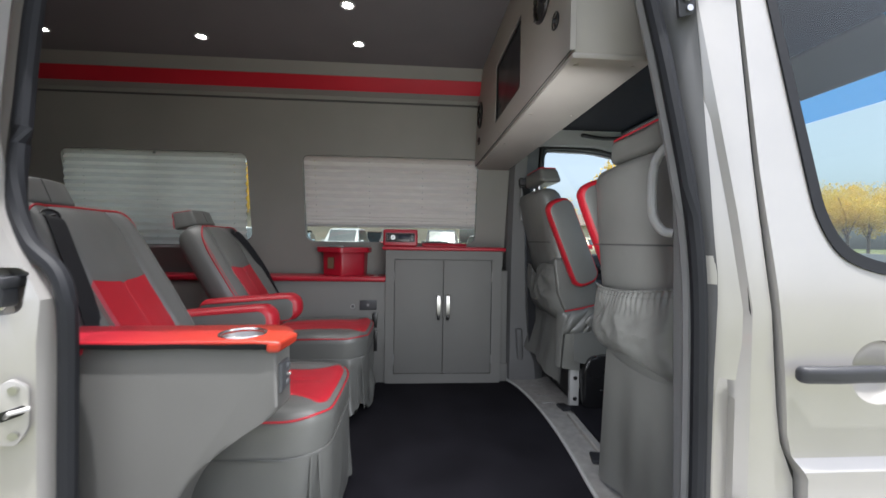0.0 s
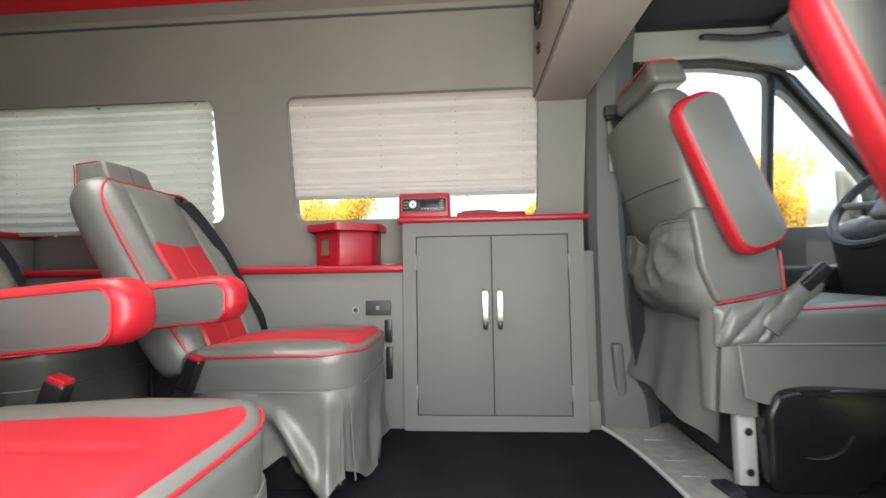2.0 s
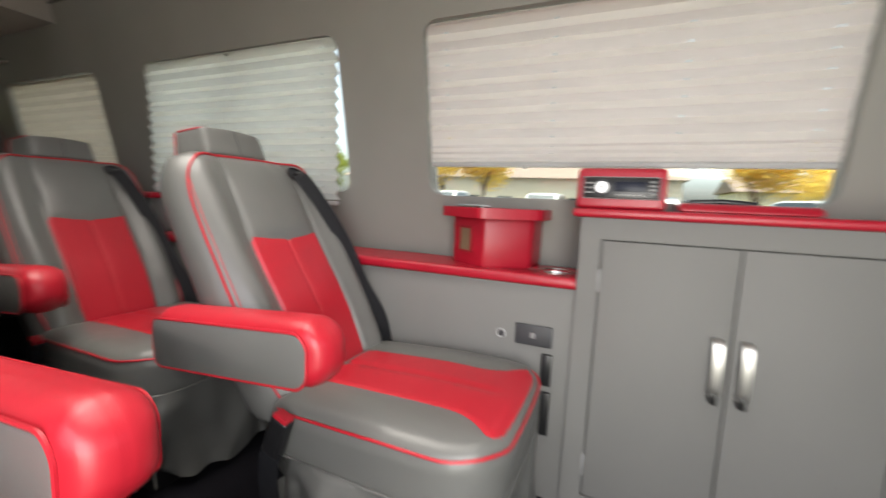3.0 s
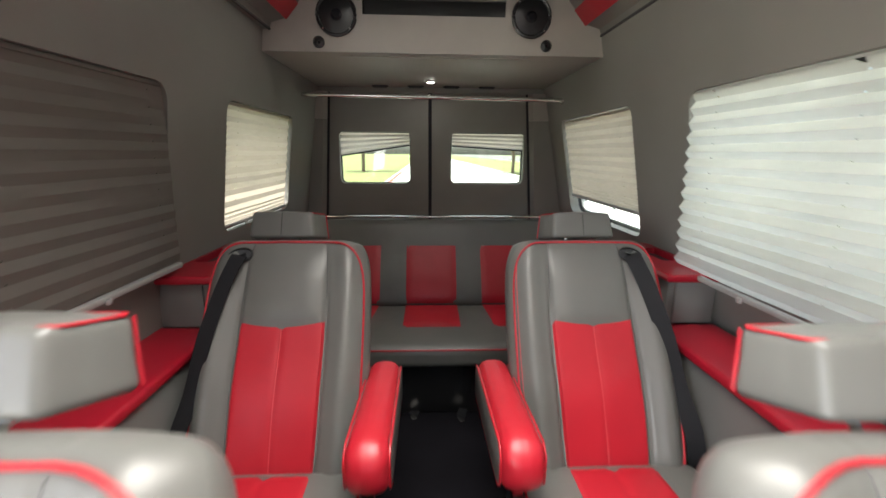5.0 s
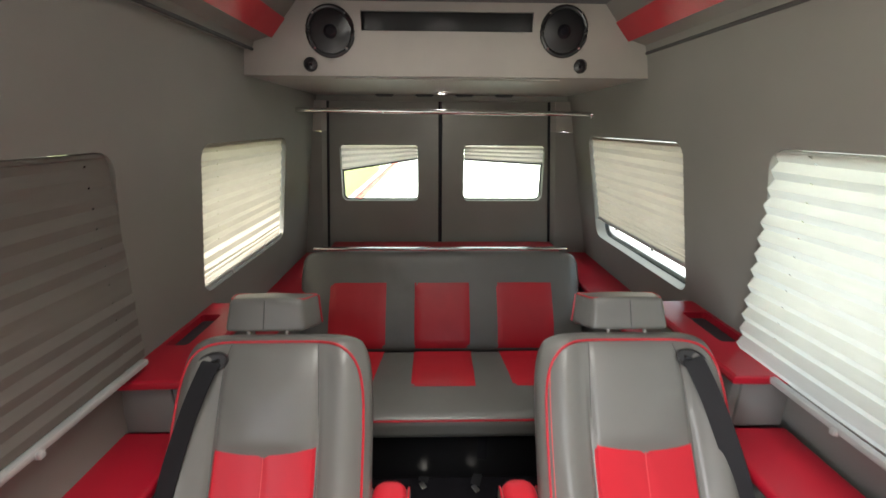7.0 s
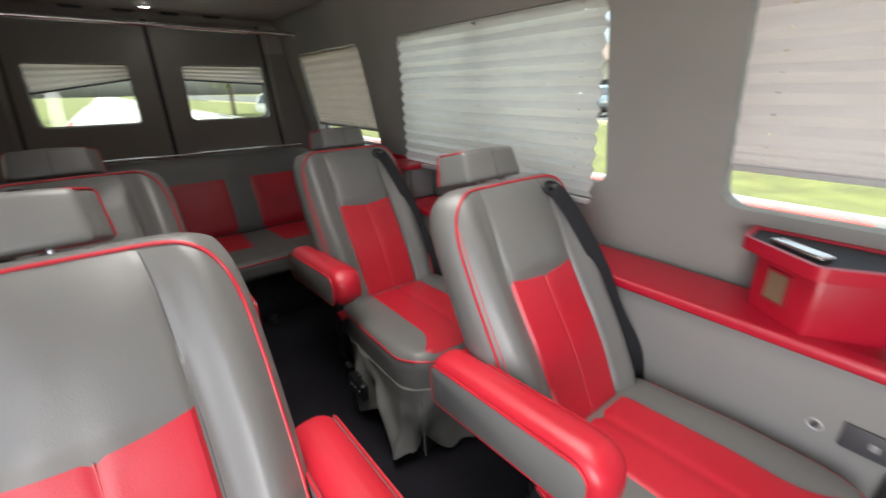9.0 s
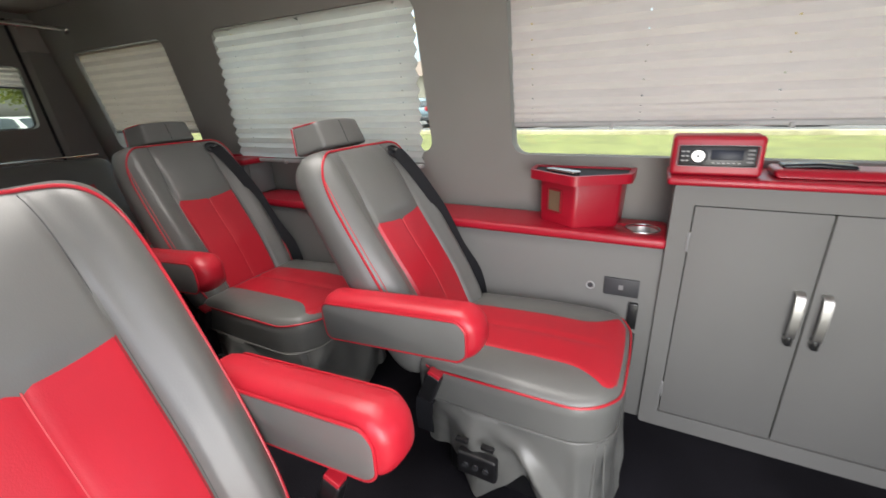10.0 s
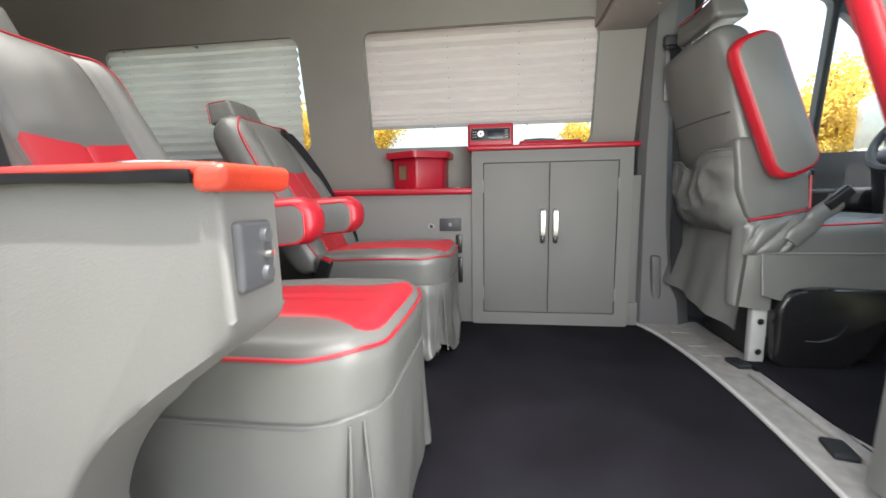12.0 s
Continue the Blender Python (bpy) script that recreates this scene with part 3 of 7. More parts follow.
# ---- overhead consoles ----
def speaker(center, normal, r, name="speaker", label="black round loudspeaker in the overhead console"):
    top = thing(name, center, label, "speaker", "overhead loudspeakers")
    c, nrm = Vector(center), Vector(normal)
    part("rim", ring(c + nrm * 0.004, nrm, r * 0.93, r * 0.09), BLACK, top)
    part("cone", disc(c + nrm * 0.001, nrm, r * 0.9, 0.006, 28, r * 0.5), BLACK, top)
    part("dust_cap", disc(c + nrm * 0.006, nrm, r * 0.34, 0.012, 20, r * 0.16), SCREEN, top, "glossy black dust cap")
    for k in range(4):
        a = radians(45 + 90 * k)
        q = nrm.to_track_quat("Z", "Y")
        part("screw", disc(c + q @ Vector((r * 0.93 * math.cos(a), r * 0.93 * math.sin(a), 0)) + nrm * (0.004 + r * 0.09), nrm, r * 0.05, 0.004, 8), CHROME, top)
    return top


FC = (1.10, 1.312, 1.345)
front_console = thing("front_overhead_console", (1.2, 0, FC[2]), "beige vinyl overhead console above the front seats", "console")
part("body", rbox(FC[0] + 0.012, FC[1], -0.799, 0.795, FC[2] + 0.012, 1.88, 0.004), CONSOLE, front_console)
tv_hole = rounded(-0.31, 0.15, 1.455, 1.725, 0.012)
part("face", plate([(-0.803, FC[2] + 0.02), (0.80, FC[2] + 0.02), (0.80, 1.8), (0.60, 1.88), (-0.62, 1.88), (-0.803, 1.8)], [tv_hole], 0.014, lambda u, v, d: Vector((FC[0] - 0.001 + d, u, v))), CONSOLE, front_console)
part("bottom", rbox(FC[0] + 0.006, FC[1] + 0.004, -0.8015, 0.798, FC[2], FC[2] + 0.016, 0.005), CONSOLE, front_console)
part("edge_line", tube([(FC[0] + 0.001, -0.804, FC[2] + 0.018), (FC[0] + 0.001, 0.80, FC[2] + 0.018)], 0.002, 6), SEAM, front_console)
part("edge_line", tube([(FC[1] + 0.004, -0.804, FC[2] + 0.018), (FC[1] + 0.004, 0.80, FC[2] + 0.018)], 0.004, 6), BLACK, front_console, "black edging")
for yy in (-0.765, -0.35, 0.1, 0.55):
    for xx in (FC[0] + 0.03, FC[1] - 0.03):
        part("screw_cap", disc((xx, yy, FC[2] - 0.001), (0, 0, -1), 0.006, 0.003, 10), CONSOLE, front_console)
tv = thing("television", (1.105, -0.08, 1.6), "flat dark television set into the overhead console", "television")
part("screen", rbox(1.106, 1.111, -0.295, 0.135, 1.47, 1.71), SCREEN, tv)
part("bezel", plate(rounded(-0.309, 0.149, 1.456, 1.724, 0.012), [rounded(-0.295, 0.135, 1.47, 1.71, 0.004)], 0.01, lambda u, v, d: Vector((1.101 + d, u, v))), BLACK, tv)
speaker((1.098, 0.60, 1.63), (-1, 0, 0), 0.075)
speaker((1.098, 0.625, 1.485), (-1, 0, 0), 0.024)
speaker((1.098, -0.575, 1.63), (-1, 0, 0), 0.075)
speaker((1.098, -0.70, 1.49), (-1, 0, 0), 0.024)

RC = -1.995
rear_console = thing("rear_overhead_console", (-2.4, 0, 1.634), "beige vinyl overhead console above the rear bench", "console")
slot = rounded(-0.335, 0.290, 1.787, 1.852, 0.004)
part("face", plate([(-0.80, 1.634), (0.745, 1.634), (0.735, 1.735), (0.56, 1.882), (-0.60, 1.882), (-0.79, 1.735)], [slot], 0.014, lambda u, v, d: Vector((RC - d, u, v))), CONSOLE, rear_console)
part("bottom", rbox(REAR, RC - 0.004, -0.795, 0.74, 1.634, 1.652, 0.004), CONSOLE, rear_console)
part("side", rbox(REAR, RC - 0.015, 0.745, 0.755, 1.62, 1.88), CONSOLE, rear_console)
part("side", rbox(REAR, RC - 0.015, -0.81, -0.80, 1.62, 1.88), CONSOLE, rear_console)
part("slot_back", rbox(RC - 0.06, RC - 0.05, -0.34, 0.30, 1.78, 1.86), BLACK, rear_console, "black recess")
part("edge_line", tube([(RC - 0.002, -0.80, 1.636), (RC - 0.002, 0.745, 1.636)], 0.002, 6), SEAM, rear_console)
part("access_strip", rbox(-2.075, -2.045, -0.45, 0.42, 1.628, 1.635, 0.002), CONSOLE, rear_console)
speaker((RC + 0.002, -0.445, 1.782), (1, 0, 0), 0.087)
speaker((RC + 0.002, 0.403, 1.790), (1, 0, 0), 0.087)
speaker((RC + 0.002, -0.525, 1.672), (1, 0, 0), 0.025)
speaker((RC + 0.002, 0.475, 1.674), (1, 0, 0), 0.025)
for k in range(4):
    yv = -0.36 + k * 0.235
    v = thing("air_vent", (-2.90, yv, 1.634), "black oval air vent in the rear overhead console", "vent", "rear air vents")
    part("rim", prism(rounded(-0.055, 0.055, -0.02, 0.02, 0.019), 0.008, lambda a, b, d: Vector((-2.90 + b, yv + a, 1.634 - d)), 0.002), BLACK, v)
    for j in range(3):
        part("slat", rbox(-2.914 + j * 0.012, -2.911 + j * 0.012, yv - 0.045, yv + 0.045, 1.622, 1.628), TRIM_DARK, v)

bar = thing("clothes_rail", (-2.6, 0, 1.528), "chrome clothes rail between the walls above the bench", "rail")
part("rod", tube([(-2.60, -0.805, 1.535), (-2.60, 0.775, 1.522)], 0.0125, 12), CHROME, bar)
part("flange", disc((-2.60, -0.800, 1.535), (0, 1, 0), 0.027, 0.012, 18), CHROME, bar)
part("flange", disc((-2.60, 0.768, 1.522), (0, 1, 0), 0.027, 0.012, 18), CHROME, bar)


def downlight(x, y, z):
    top = thing("ceiling_lamp", (x, y, z), "small round recessed lamp, switched on", "lamp", "ceiling lamps")
    part("trim_ring", ring((x, y, z - 0.003), (0, 0, 1), 0.029, 0.005, 24), TRIM_LIGHT, top)
    part("diffuser", disc((x, y, z - 0.002), (0, 0, 1), 0.020, 0.004, 24), LAMP, top, "glowing white diffuser")


for lx in (0.42, -0.352, -1.095, -1.70):
    for ly in (0.314, -0.03, -0.37):
        downlight(lx, ly, CEILING)
downlight(-2.72, -0.03, 1.634)
for lx, watts in ((0.42, 0.55), (-0.35, 1.60), (-1.45, 0.08)):
    lamp = new("ceiling_light", bpy.data.lights.new("ceiling_light", "AREA"))
    lamp.data.energy, lamp.data.shape, lamp.data.size, lamp.data.size_y, lamp.data.color = watts, "RECTANGLE", 0.9, 0.7, (1.0, 0.95, 0.88)
    lamp.data.spread = radians(98)
    lamp.location = (lx, -0.03, CEILING - 0.012)

# ---- left side: ledge, cabinet and what stands on them ----
led = thing("ledge_left", (-0.4, 0.8, 0.0), "grey built-in side ledge with a padded red vinyl top", "ledge")
part("front_panel", rbox(-1.275, 0.546, 0.716, 0.74, 0.0, 0.63, 0.004), CABINET_SHADED, led)
led_top = part("top", softcube(0.914, 0.107, 0.016, 0.013, 8, lambda p: p + Vector((-0.366, 0.807, 0.641))), RED_CAP, led, "padded red vinyl top")
cabinet = thing("cabinet", (0.904, 0.8, 0.0), "low grey two-door cabinet with a red top", "cabinet")
CX0, CX1 = 0.545, 1.263
part("body", rbox(CX0 + 0.004, CX1 - 0.004, 0.722, 0.90, 0.0, 0.822, 0.003), CABINET_SHADED, cabinet)
part("face_frame", plate(rounded(CX0, CX1, 0.0, 0.825, 0.01), [[(0.598, 0.058), (1.203, 0.058), (1.203, 0.768), (0.598, 0.768)]], 0.022, lambda u, v, d: Vector((u, 0.698 + d, v))), CABINET_SHADED, cabinet)
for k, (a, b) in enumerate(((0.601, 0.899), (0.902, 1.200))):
    dr = part("door", rbox(a, b, 0.700, 0.720, 0.061, 0.765, 0.003), CABINET_SHADED, cabinet)
    hx = 0.872 if k == 0 else 0.929
    part("handle", ribbon(smooth_path([(hx, 0.70, 0.552), (hx, 0.684, 0.550), (hx, 0.676, 0.535), (hx, 0.672, 0.49), (hx, 0.676, 0.435), (hx, 0.684, 0.418), (hx, 0.70, 0.415)], 5), Vector((1, 0, 0)), 0.0195, 0.006), SATIN, dr, "bowed brushed metal handle")
    part("handle_foot", rbox(hx - 0.008, hx + 0.008, 0.674, 0.70, 0.398, 0.428, 0.004), BLACK, dr, "black handle foot")
    for hz in (0.15, 0.66):
        gx = 0.598 if k == 0 else 1.203
        part("hinge", rbox(gx - 0.004, gx + 0.004, 0.695, 0.70, hz - 0.03, hz + 0.03, 0.002), TRIM, dr)
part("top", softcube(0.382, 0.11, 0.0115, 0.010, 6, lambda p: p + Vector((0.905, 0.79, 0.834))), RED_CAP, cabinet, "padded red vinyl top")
part("filler", rbox(1.266, 1.31, 0.735, 0.90, 0.0, 0.70, 0.004), CABINET_SHADED, cabinet)
part("foot_block", rbox(1.268, 1.315, 0.722, 0.80, 0.0, 0.11, 0.004), CABINET_SHADED, cabinet)

box = thing("red_corner_box", (0.26, 0.78, 0.657), "red vinyl three-cornered control box on the ledge", "control box")
bpoly = round_poly([(0.135, 0.93), (0.145, 0.808), (0.272, 0.728), (0.40, 0.80), (0.41, 0.93)], 0.012, 3)
part("body", prism(bpoly, 0.15, lambda u, v, d: Vector((0.272 + (u - 0.272) * (0.985 + 0.25 * d), min(v, left_y(0.66 + d) - 0.002), 0.656 + d)), 0.004), RED_CAP, box)
rpoly = round_poly([(0.10, 0.93), (0.108, 0.79), (0.272, 0.678), (0.432, 0.775), (0.438, 0.93)], 0.02, 4)
yb = left_y(0.80) - 0.022
hpoly = round_poly([(0.116, yb), (0.122, 0.796), (0.272, 0.695), (0.418, 0.783), (0.422, yb)], 0.010, 3)
part("rim", plate(rpoly, [hpoly], 0.030, lambda u, v, d: Vector((u, min(v, left_y(0.80) - 0.004), 0.803 + d))), RED_CAP, box, "overhanging red rim")
part("top_panel", prism(hpoly, 0.008, lambda u, v, d: Vector((u, v, 0.820 + d))), RUBBER, box, "black top panel")
part("remote", softcube(0.06, 0.018, 0.006, 0.005, 3, lambda p: Matrix.Rotation(radians(-32), 3, "Z") @ p + Vector((0.222, 0.772, 0.835))), CHROME, box, "small silver remote control")
fdir = (Vector((0.272, 0.728)) - Vector((0.145, 0.808))).normalized()
fn = Vector((fdir.y, -fdir.x))
fc = Vector((0.145, 0.808)) + fdir * 0.068
part("display_frame", plate(rounded(-0.032, 0.032, 0.695, 0.775, 0.006), [rounded(-0.026, 0.026, 0.701, 0.769, 0.004)], 0.006, lambda u, v, d: Vector((fc.x + fdir.x * u + fn.x * d, fc.y + fdir.y * u + fn.y * d, v))), RED_SEAM, box)
part("display", prism(rounded(-0.028, 0.028, 0.699, 0.771, 0.004), 0.003, lambda u, v, d: Vector((fc.x + fdir.x * u + fn.x * d, fc.y + fdir.y * u + fn.y * d, v))), material("lcd", (0.16, 0.115, 0.07), 0.3), box, "dull brown display")


def carve(ob, bm):
    """Cut a pocket out of a solid and keep the result as plain mesh."""
    me = bpy.data.meshes.new("pocket")
    bmesh.ops.recalc_face_normals(bm, faces=bm.faces)
    bm.to_mesh(me)
    bm.free()
    cutter = new("pocket", me)
    mod = ob.modifiers.new("carve", "BOOLEAN")
    mod.operation, mod.solver, mod.object = "DIFFERENCE", "EXACT", cutter
    bpy.context.view_layer.update()
    done = bpy.data.meshes.new_from_object(ob.evaluated_get(bpy.context.evaluated_depsgraph_get()))
    ob.modifiers.clear()
    ob.data = done
    bpy.data.objects.remove(cutter)


def cup_holder(x, y, z, label, hosts):
    for host in hosts:
        carve(host, disc((x, y, z - 0.02), (0, 0, 1), 0.0475, 0.08, 32))
    top = thing("cup_holder", (x, y, z), label, "cup holder", "cup holders")
    part("rim", ring((x, y, z), (0, 0, 1), 0.0495, 0.0030, 36), CHROME, top)
    bm = bmesh.new()
    bmesh.ops.create_cone(bm, cap_ends=False, segments=32, radius1=0.040, radius2=0.0485, depth=0.05)
    part("well", moved(bm, Matrix.Translation((x, y, z - 0.025))), SATIN, top)
    part("bottom", disc((x, y, z - 0.048), (0, 0, 1), 0.0405, 0.003, 32), TRIM, top, "grey inside")


cup_holder(0.478, 0.80, 0.657, "round chrome cup holder sunk in the red ledge", [led_top])

radio = thing("radio_box", (0.63, 0.78, 0.846), "red vinyl box holding a car radio on the cabinet", "radio")
part("housing", softcube(0.106, 0.052, 0.053, 0.012, 3, lambda p: p + Vector((0.631, 0.775 + 0.12 * p.z, 0.898))), RED_CAP, radio)
rmat = Matrix.Translation((0.631, 0.722, 0.898)) @ Matrix.Rotation(radians(-7), 4, "X")
fas = part("fascia", moved(rbox(-0.088, 0.088, -0.008, 0.006, -0.025, 0.027, 0.004), rmat), BLACK, radio)
part("trim_frame", moved(plate(rounded(-0.092, 0.092, -0.027, 0.029, 0.005), [rounded(-0.0905, 0.0905, -0.0255, 0.0275, 0.004)], 0.006, lambda u, v, d: Vector((u, -0.007 + d, v))), rmat), TRIM, fas, "thin bright trim frame")
kn = part("knob", moved(disc((-0.044, -0.013, 0.0), (0, -1, 0), 0.0165, 0.014, 28, 0.0150), rmat), SATIN, fas, "round silver volume knob")
part("knob_cap", moved(disc((-0.044, -0.0205, 0.0), (0, -1, 0), 0.004, 0.002, 14), rmat), BLACK, kn)
part("knob_ring", moved(ring((-0.044, -0.008, 0.0), (0, -1, 0), 0.0205, 0.0025, 28), rmat), TRIM_DARK, fas)
part("display", moved(rbox(-0.014, 0.058, -0.0095, -0.007, -0.009, 0.017, 0.001), rmat), GAUGE, fas, "blue-black glossy display")
for i in range(3):
    for k in range(2):
        part("button", moved(rbox(-0.083 + k * 0.011, -0.075 + k * 0.011, -0.0105, -0.007, -0.014 + i * 0.012, -0.010 + i * 0.012, 0.001), rmat), TRIM_LIGHT, fas)
for i in range(6):
    part("button", moved(rbox(-0.010 + i * 0.0115, -0.003 + i * 0.0115, -0.0095, -0.007, -0.0185, -0.0155, 0.001), rmat), TRIM_LIGHT, fas)
for i in range(4):
    part("button", moved(rbox(0.066, 0.081, -0.0095, -0.007, -0.016 + i * 0.010, -0.011 + i * 0.010, 0.001), rmat), TRIM, fas)

tray = thing("red_tray", (0.905, 0.78, 0.846), "low red vinyl pad with a thin black gadget on the cabinet", "tray")
part("pad", softcube(0.14, 0.055, 0.011, 0.010, 4, lambda p: p + Vector((0.905, 0.778 + p.z * 0.8, 0.857))), RED_CAP, tray)
part("gadget", softcube(0.075, 0.03, 0.007, 0.006, 4, lambda p: p + Vector((0.86, 0.79, 0.874 - 0.06 * abs(p.x)))), SCREEN, tray, "thin glossy black gadget")
jack = thing("socket_jack", (0.346, 0.716, 0.473), "small round metal socket in the grey panel", "socket")
part("rim", ring((0.346, 0.714, 0.473), (0, -1, 0), 0.012, 0.0025, 20), TRIM_LIGHT, jack)
part("core", disc((0.346, 0.714, 0.473), (0, -1, 0), 0.008, 0.006, 14), TRIM_DARK, jack)
outl = thing("power_outlet", (0.437, 0.716, 0.485), "dark rectangular power outlet plate in the grey panel", "socket")
part("plate", rbox(0.388, 0.492, 0.708, 0.716, 0.452, 0.512, 0.003), TRIM_DARK, outl)
part("socket", rbox(0.432, 0.446, 0.706, 0.709, 0.474, 0.490, 0.001), TRIM, outl)
strap = thing("wall_latch", (0.49, 0.716, 0.3), "black seat track latch on the grey panel", "latch")
part("bracket", rbox(0.468, 0.496, 0.700, 0.716, 0.345, 0.435, 0.003), BLACK, strap)
part("bracket", rbox(0.474, 0.498, 0.700, 0.716, 0.20, 0.325, 0.003), BLACK, strap)


# rear step-up ledges
def rear_ledge(name, s):
    top = thing(name, (-1.9, s * 0.82, 0.0), "red vinyl side ledge raised round a dark tray beside the bench", "ledge")
    yi, xe = 0.725, -1.725
    wall = left_y if s > 0 else right_y
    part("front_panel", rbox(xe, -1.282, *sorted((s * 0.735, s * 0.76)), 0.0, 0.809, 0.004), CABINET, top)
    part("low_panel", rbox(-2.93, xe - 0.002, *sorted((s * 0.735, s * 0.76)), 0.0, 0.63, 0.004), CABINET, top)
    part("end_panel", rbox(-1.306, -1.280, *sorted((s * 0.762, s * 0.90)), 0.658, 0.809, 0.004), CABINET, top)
    part("back_panel", rbox(xe, xe + 0.024, *sorted((s * 0.762, s * 0.90)), 0.658, 0.809, 0.004), RED_CAP, top)
    trayo = abs(wall(0.83)) - 0.014
    trayh = rounded(-1.642, -1.438, *sorted((s * 0.802, s * trayo)), 0.012)
    part("top", plate([(xe - 0.012, s * yi), (-1.262, s * yi), (-1.262, wall(0.83)), (xe - 0.012, wall(0.83))], [trayh], 0.026, lambda u, v, d: Vector((u, v, 0.807 + d))), RED_CAP, top, "raised red vinyl top")
    part("low_top", plate([(-2.93, s * yi), (xe - 0.004, s * yi), (xe - 0.004, wall(0.66)), (-2.93, wall(0.66))], [], 0.026, lambda u, v, d: Vector((u, v, 0.631 + d))), RED_CAP, top, "lower red vinyl top behind the tray")
    part("edge", tube([(xe - 0.012, wall(0.83), 0.820), (xe - 0.012, s * yi, 0.820), (-1.262, s * yi, 0.820), (-1.262, wall(0.83), 0.820)], 0.013, 8), RED_CAP, top)
    part("low_edge", tube([(-2.93, s * yi, 0.644), (xe - 0.012, s * yi, 0.644)], 0.013, 8), RED_CAP, top)
    part("tray", rbox(-1.646, -1.434, *sorted((s * 0.799, s * (trayo + 0.003))), 0.796, 0.809), TRIM_DARK, top, "dark recessed tray")


rear_ledge("rear_ledge_left", 1)
rear_ledge("rear_ledge_right", -1)

# ---- right side ledge and its door-side end ----
ledr = thing("ledge_right", (-0.4, -0.82, 0.0), "grey built-in ledge with padded red top ending at the doorway", "ledge")
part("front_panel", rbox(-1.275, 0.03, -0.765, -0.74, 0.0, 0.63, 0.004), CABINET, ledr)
part("top", softcube(0.656, 0.098, 0.016, 0.013, 8, lambda p: p + Vector((-0.632, -0.823, 0.641))), RED_CAP, ledr, "padded red vinyl top")
sweep = smooth_path([(0.424, 0.516, 0), (0.419, 0.499, 0), (0.392, 0.478, 0), (0.345, 0.446, 0), (0.290, 0.403, 0), (0.243, 0.355, 0), (0.208, 0.295, 0), (0.180, 0.20, 0), (0.162, 0.10, 0), (0.155, 0.0, 0)], 4)
side_poly = [(0.421, 0.649)] + [(p.x, p.y) for p in sweep] + [(-0.02, 0.0), (-0.02, 0.649)]
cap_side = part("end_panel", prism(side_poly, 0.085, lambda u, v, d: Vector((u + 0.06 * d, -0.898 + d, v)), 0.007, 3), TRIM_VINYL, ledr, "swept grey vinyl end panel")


def cap_shape(p):
    """The padded cap: its inner front corner rounded off, a slight wave along it, the front turned down."""
    u = p + Vector((0.212, -0.8205, 0.6545))
    cut = max(0.0, (u.y + 0.800) / 0.065)
    u.x -= 0.045 * cut * cut * max(0.0, p.x / 0.217) ** 3
    u.z += 0.0012 * math.sin(p.x * 9) - 0.004 * max(0.0, (p.x - 0.197) / 0.020) ** 2
    return u


cap_end = part("end_cap", softcube(0.217, 0.0855, 0.0058, 0.0055, 8, cap_shape), CAP_LIT, ledr, "red vinyl end cap, coloured orange towards its lit front")
edging = []
for x in np.linspace(0.0, 0.402, 40):
    edging.append((x, 0.6530 + 0.0008 * math.sin(x * 37)))
for x in np.linspace(0.402, 0.0, 40):
    edging.append((x, 0.6435 + 0.0010 * math.sin(x * 29 + 1) - 0.002 * math.exp(-((x - 0.400) / 0.02) ** 2)))
part("edging", prism(edging, 0.007, lambda u, v, d: Vector((u, -0.9085 + d, v)), 0.002), EDGING, ledr, "uneven black edging")
part("cap_nose", softcube(0.0155, 0.0500, 0.0125, 0.0085, 5, lambda p: p + Vector((0.4170 + 0.15 * p.z + 0.10 * (p.y + 0.05), -0.8575, 0.6465))), CAP_LIT, ledr, "turned-down front of the cap")
sw = part("switch_plate", moved(softcube(0.006, 0.028, 0.034, 0.0055, 3), Matrix.Translation((0.4250, -0.860, 0.572))), SWITCH_GREY, ledr, "grey switch plate")
for zz in (0.591, 0.553):
    part("button", disc((0.432, -0.848, zz), (1, 0, 0), 0.011, 0.007, 20, 0.007), SWITCH_GREY, sw)
part("toggle", disc((0.433, -0.850, 0.572), (1, 0, 0), 0.0035, 0.012, 12), SATIN, sw)
part("pilot_lamp", disc((0.4310, -0.838, 0.571), (1, 0, 0), 0.0032, 0.004, 10), INDICATOR, sw, "red pilot lamp")
cup_holder(0.326, -0.836, 0.6615, "round chrome cup holder sunk in the red end cap", [cap_end, cap_side])


# ---- captain chairs ----


def perimeter(x0, x1, y0, y1, r, step=0.02):
    """A closed rounded rectangle with evenly close points."""
    pts, out = [Vector(p) for p in rounded(x0, x1, y0, y1, r, 8)], []
    for k, a in enumerate(pts):
        b = pts[(k + 1) % len(pts)]
        m = max(1, int((b - a).length / step))
        out += [tuple(a + (b - a) * i / m) for i in range(m)]
    return out


# folds of a skirt's open side: start along it, run to the hem, width, depth, growth
CREASES = ((-0.012, -0.005, 0.020, 0.014, 1.0), (0.055, 0.0, 0.034, -0.026, 1.5), (0.148, 0.018, 0.038, 0.030, 3.0), (0.238, 0.045, 0.030, -0.036, 1.2),
           (0.190, 0.215, 0.036, 0.032, 2.2), (0.408, 0.004, 0.013, 0.022, 1.2))


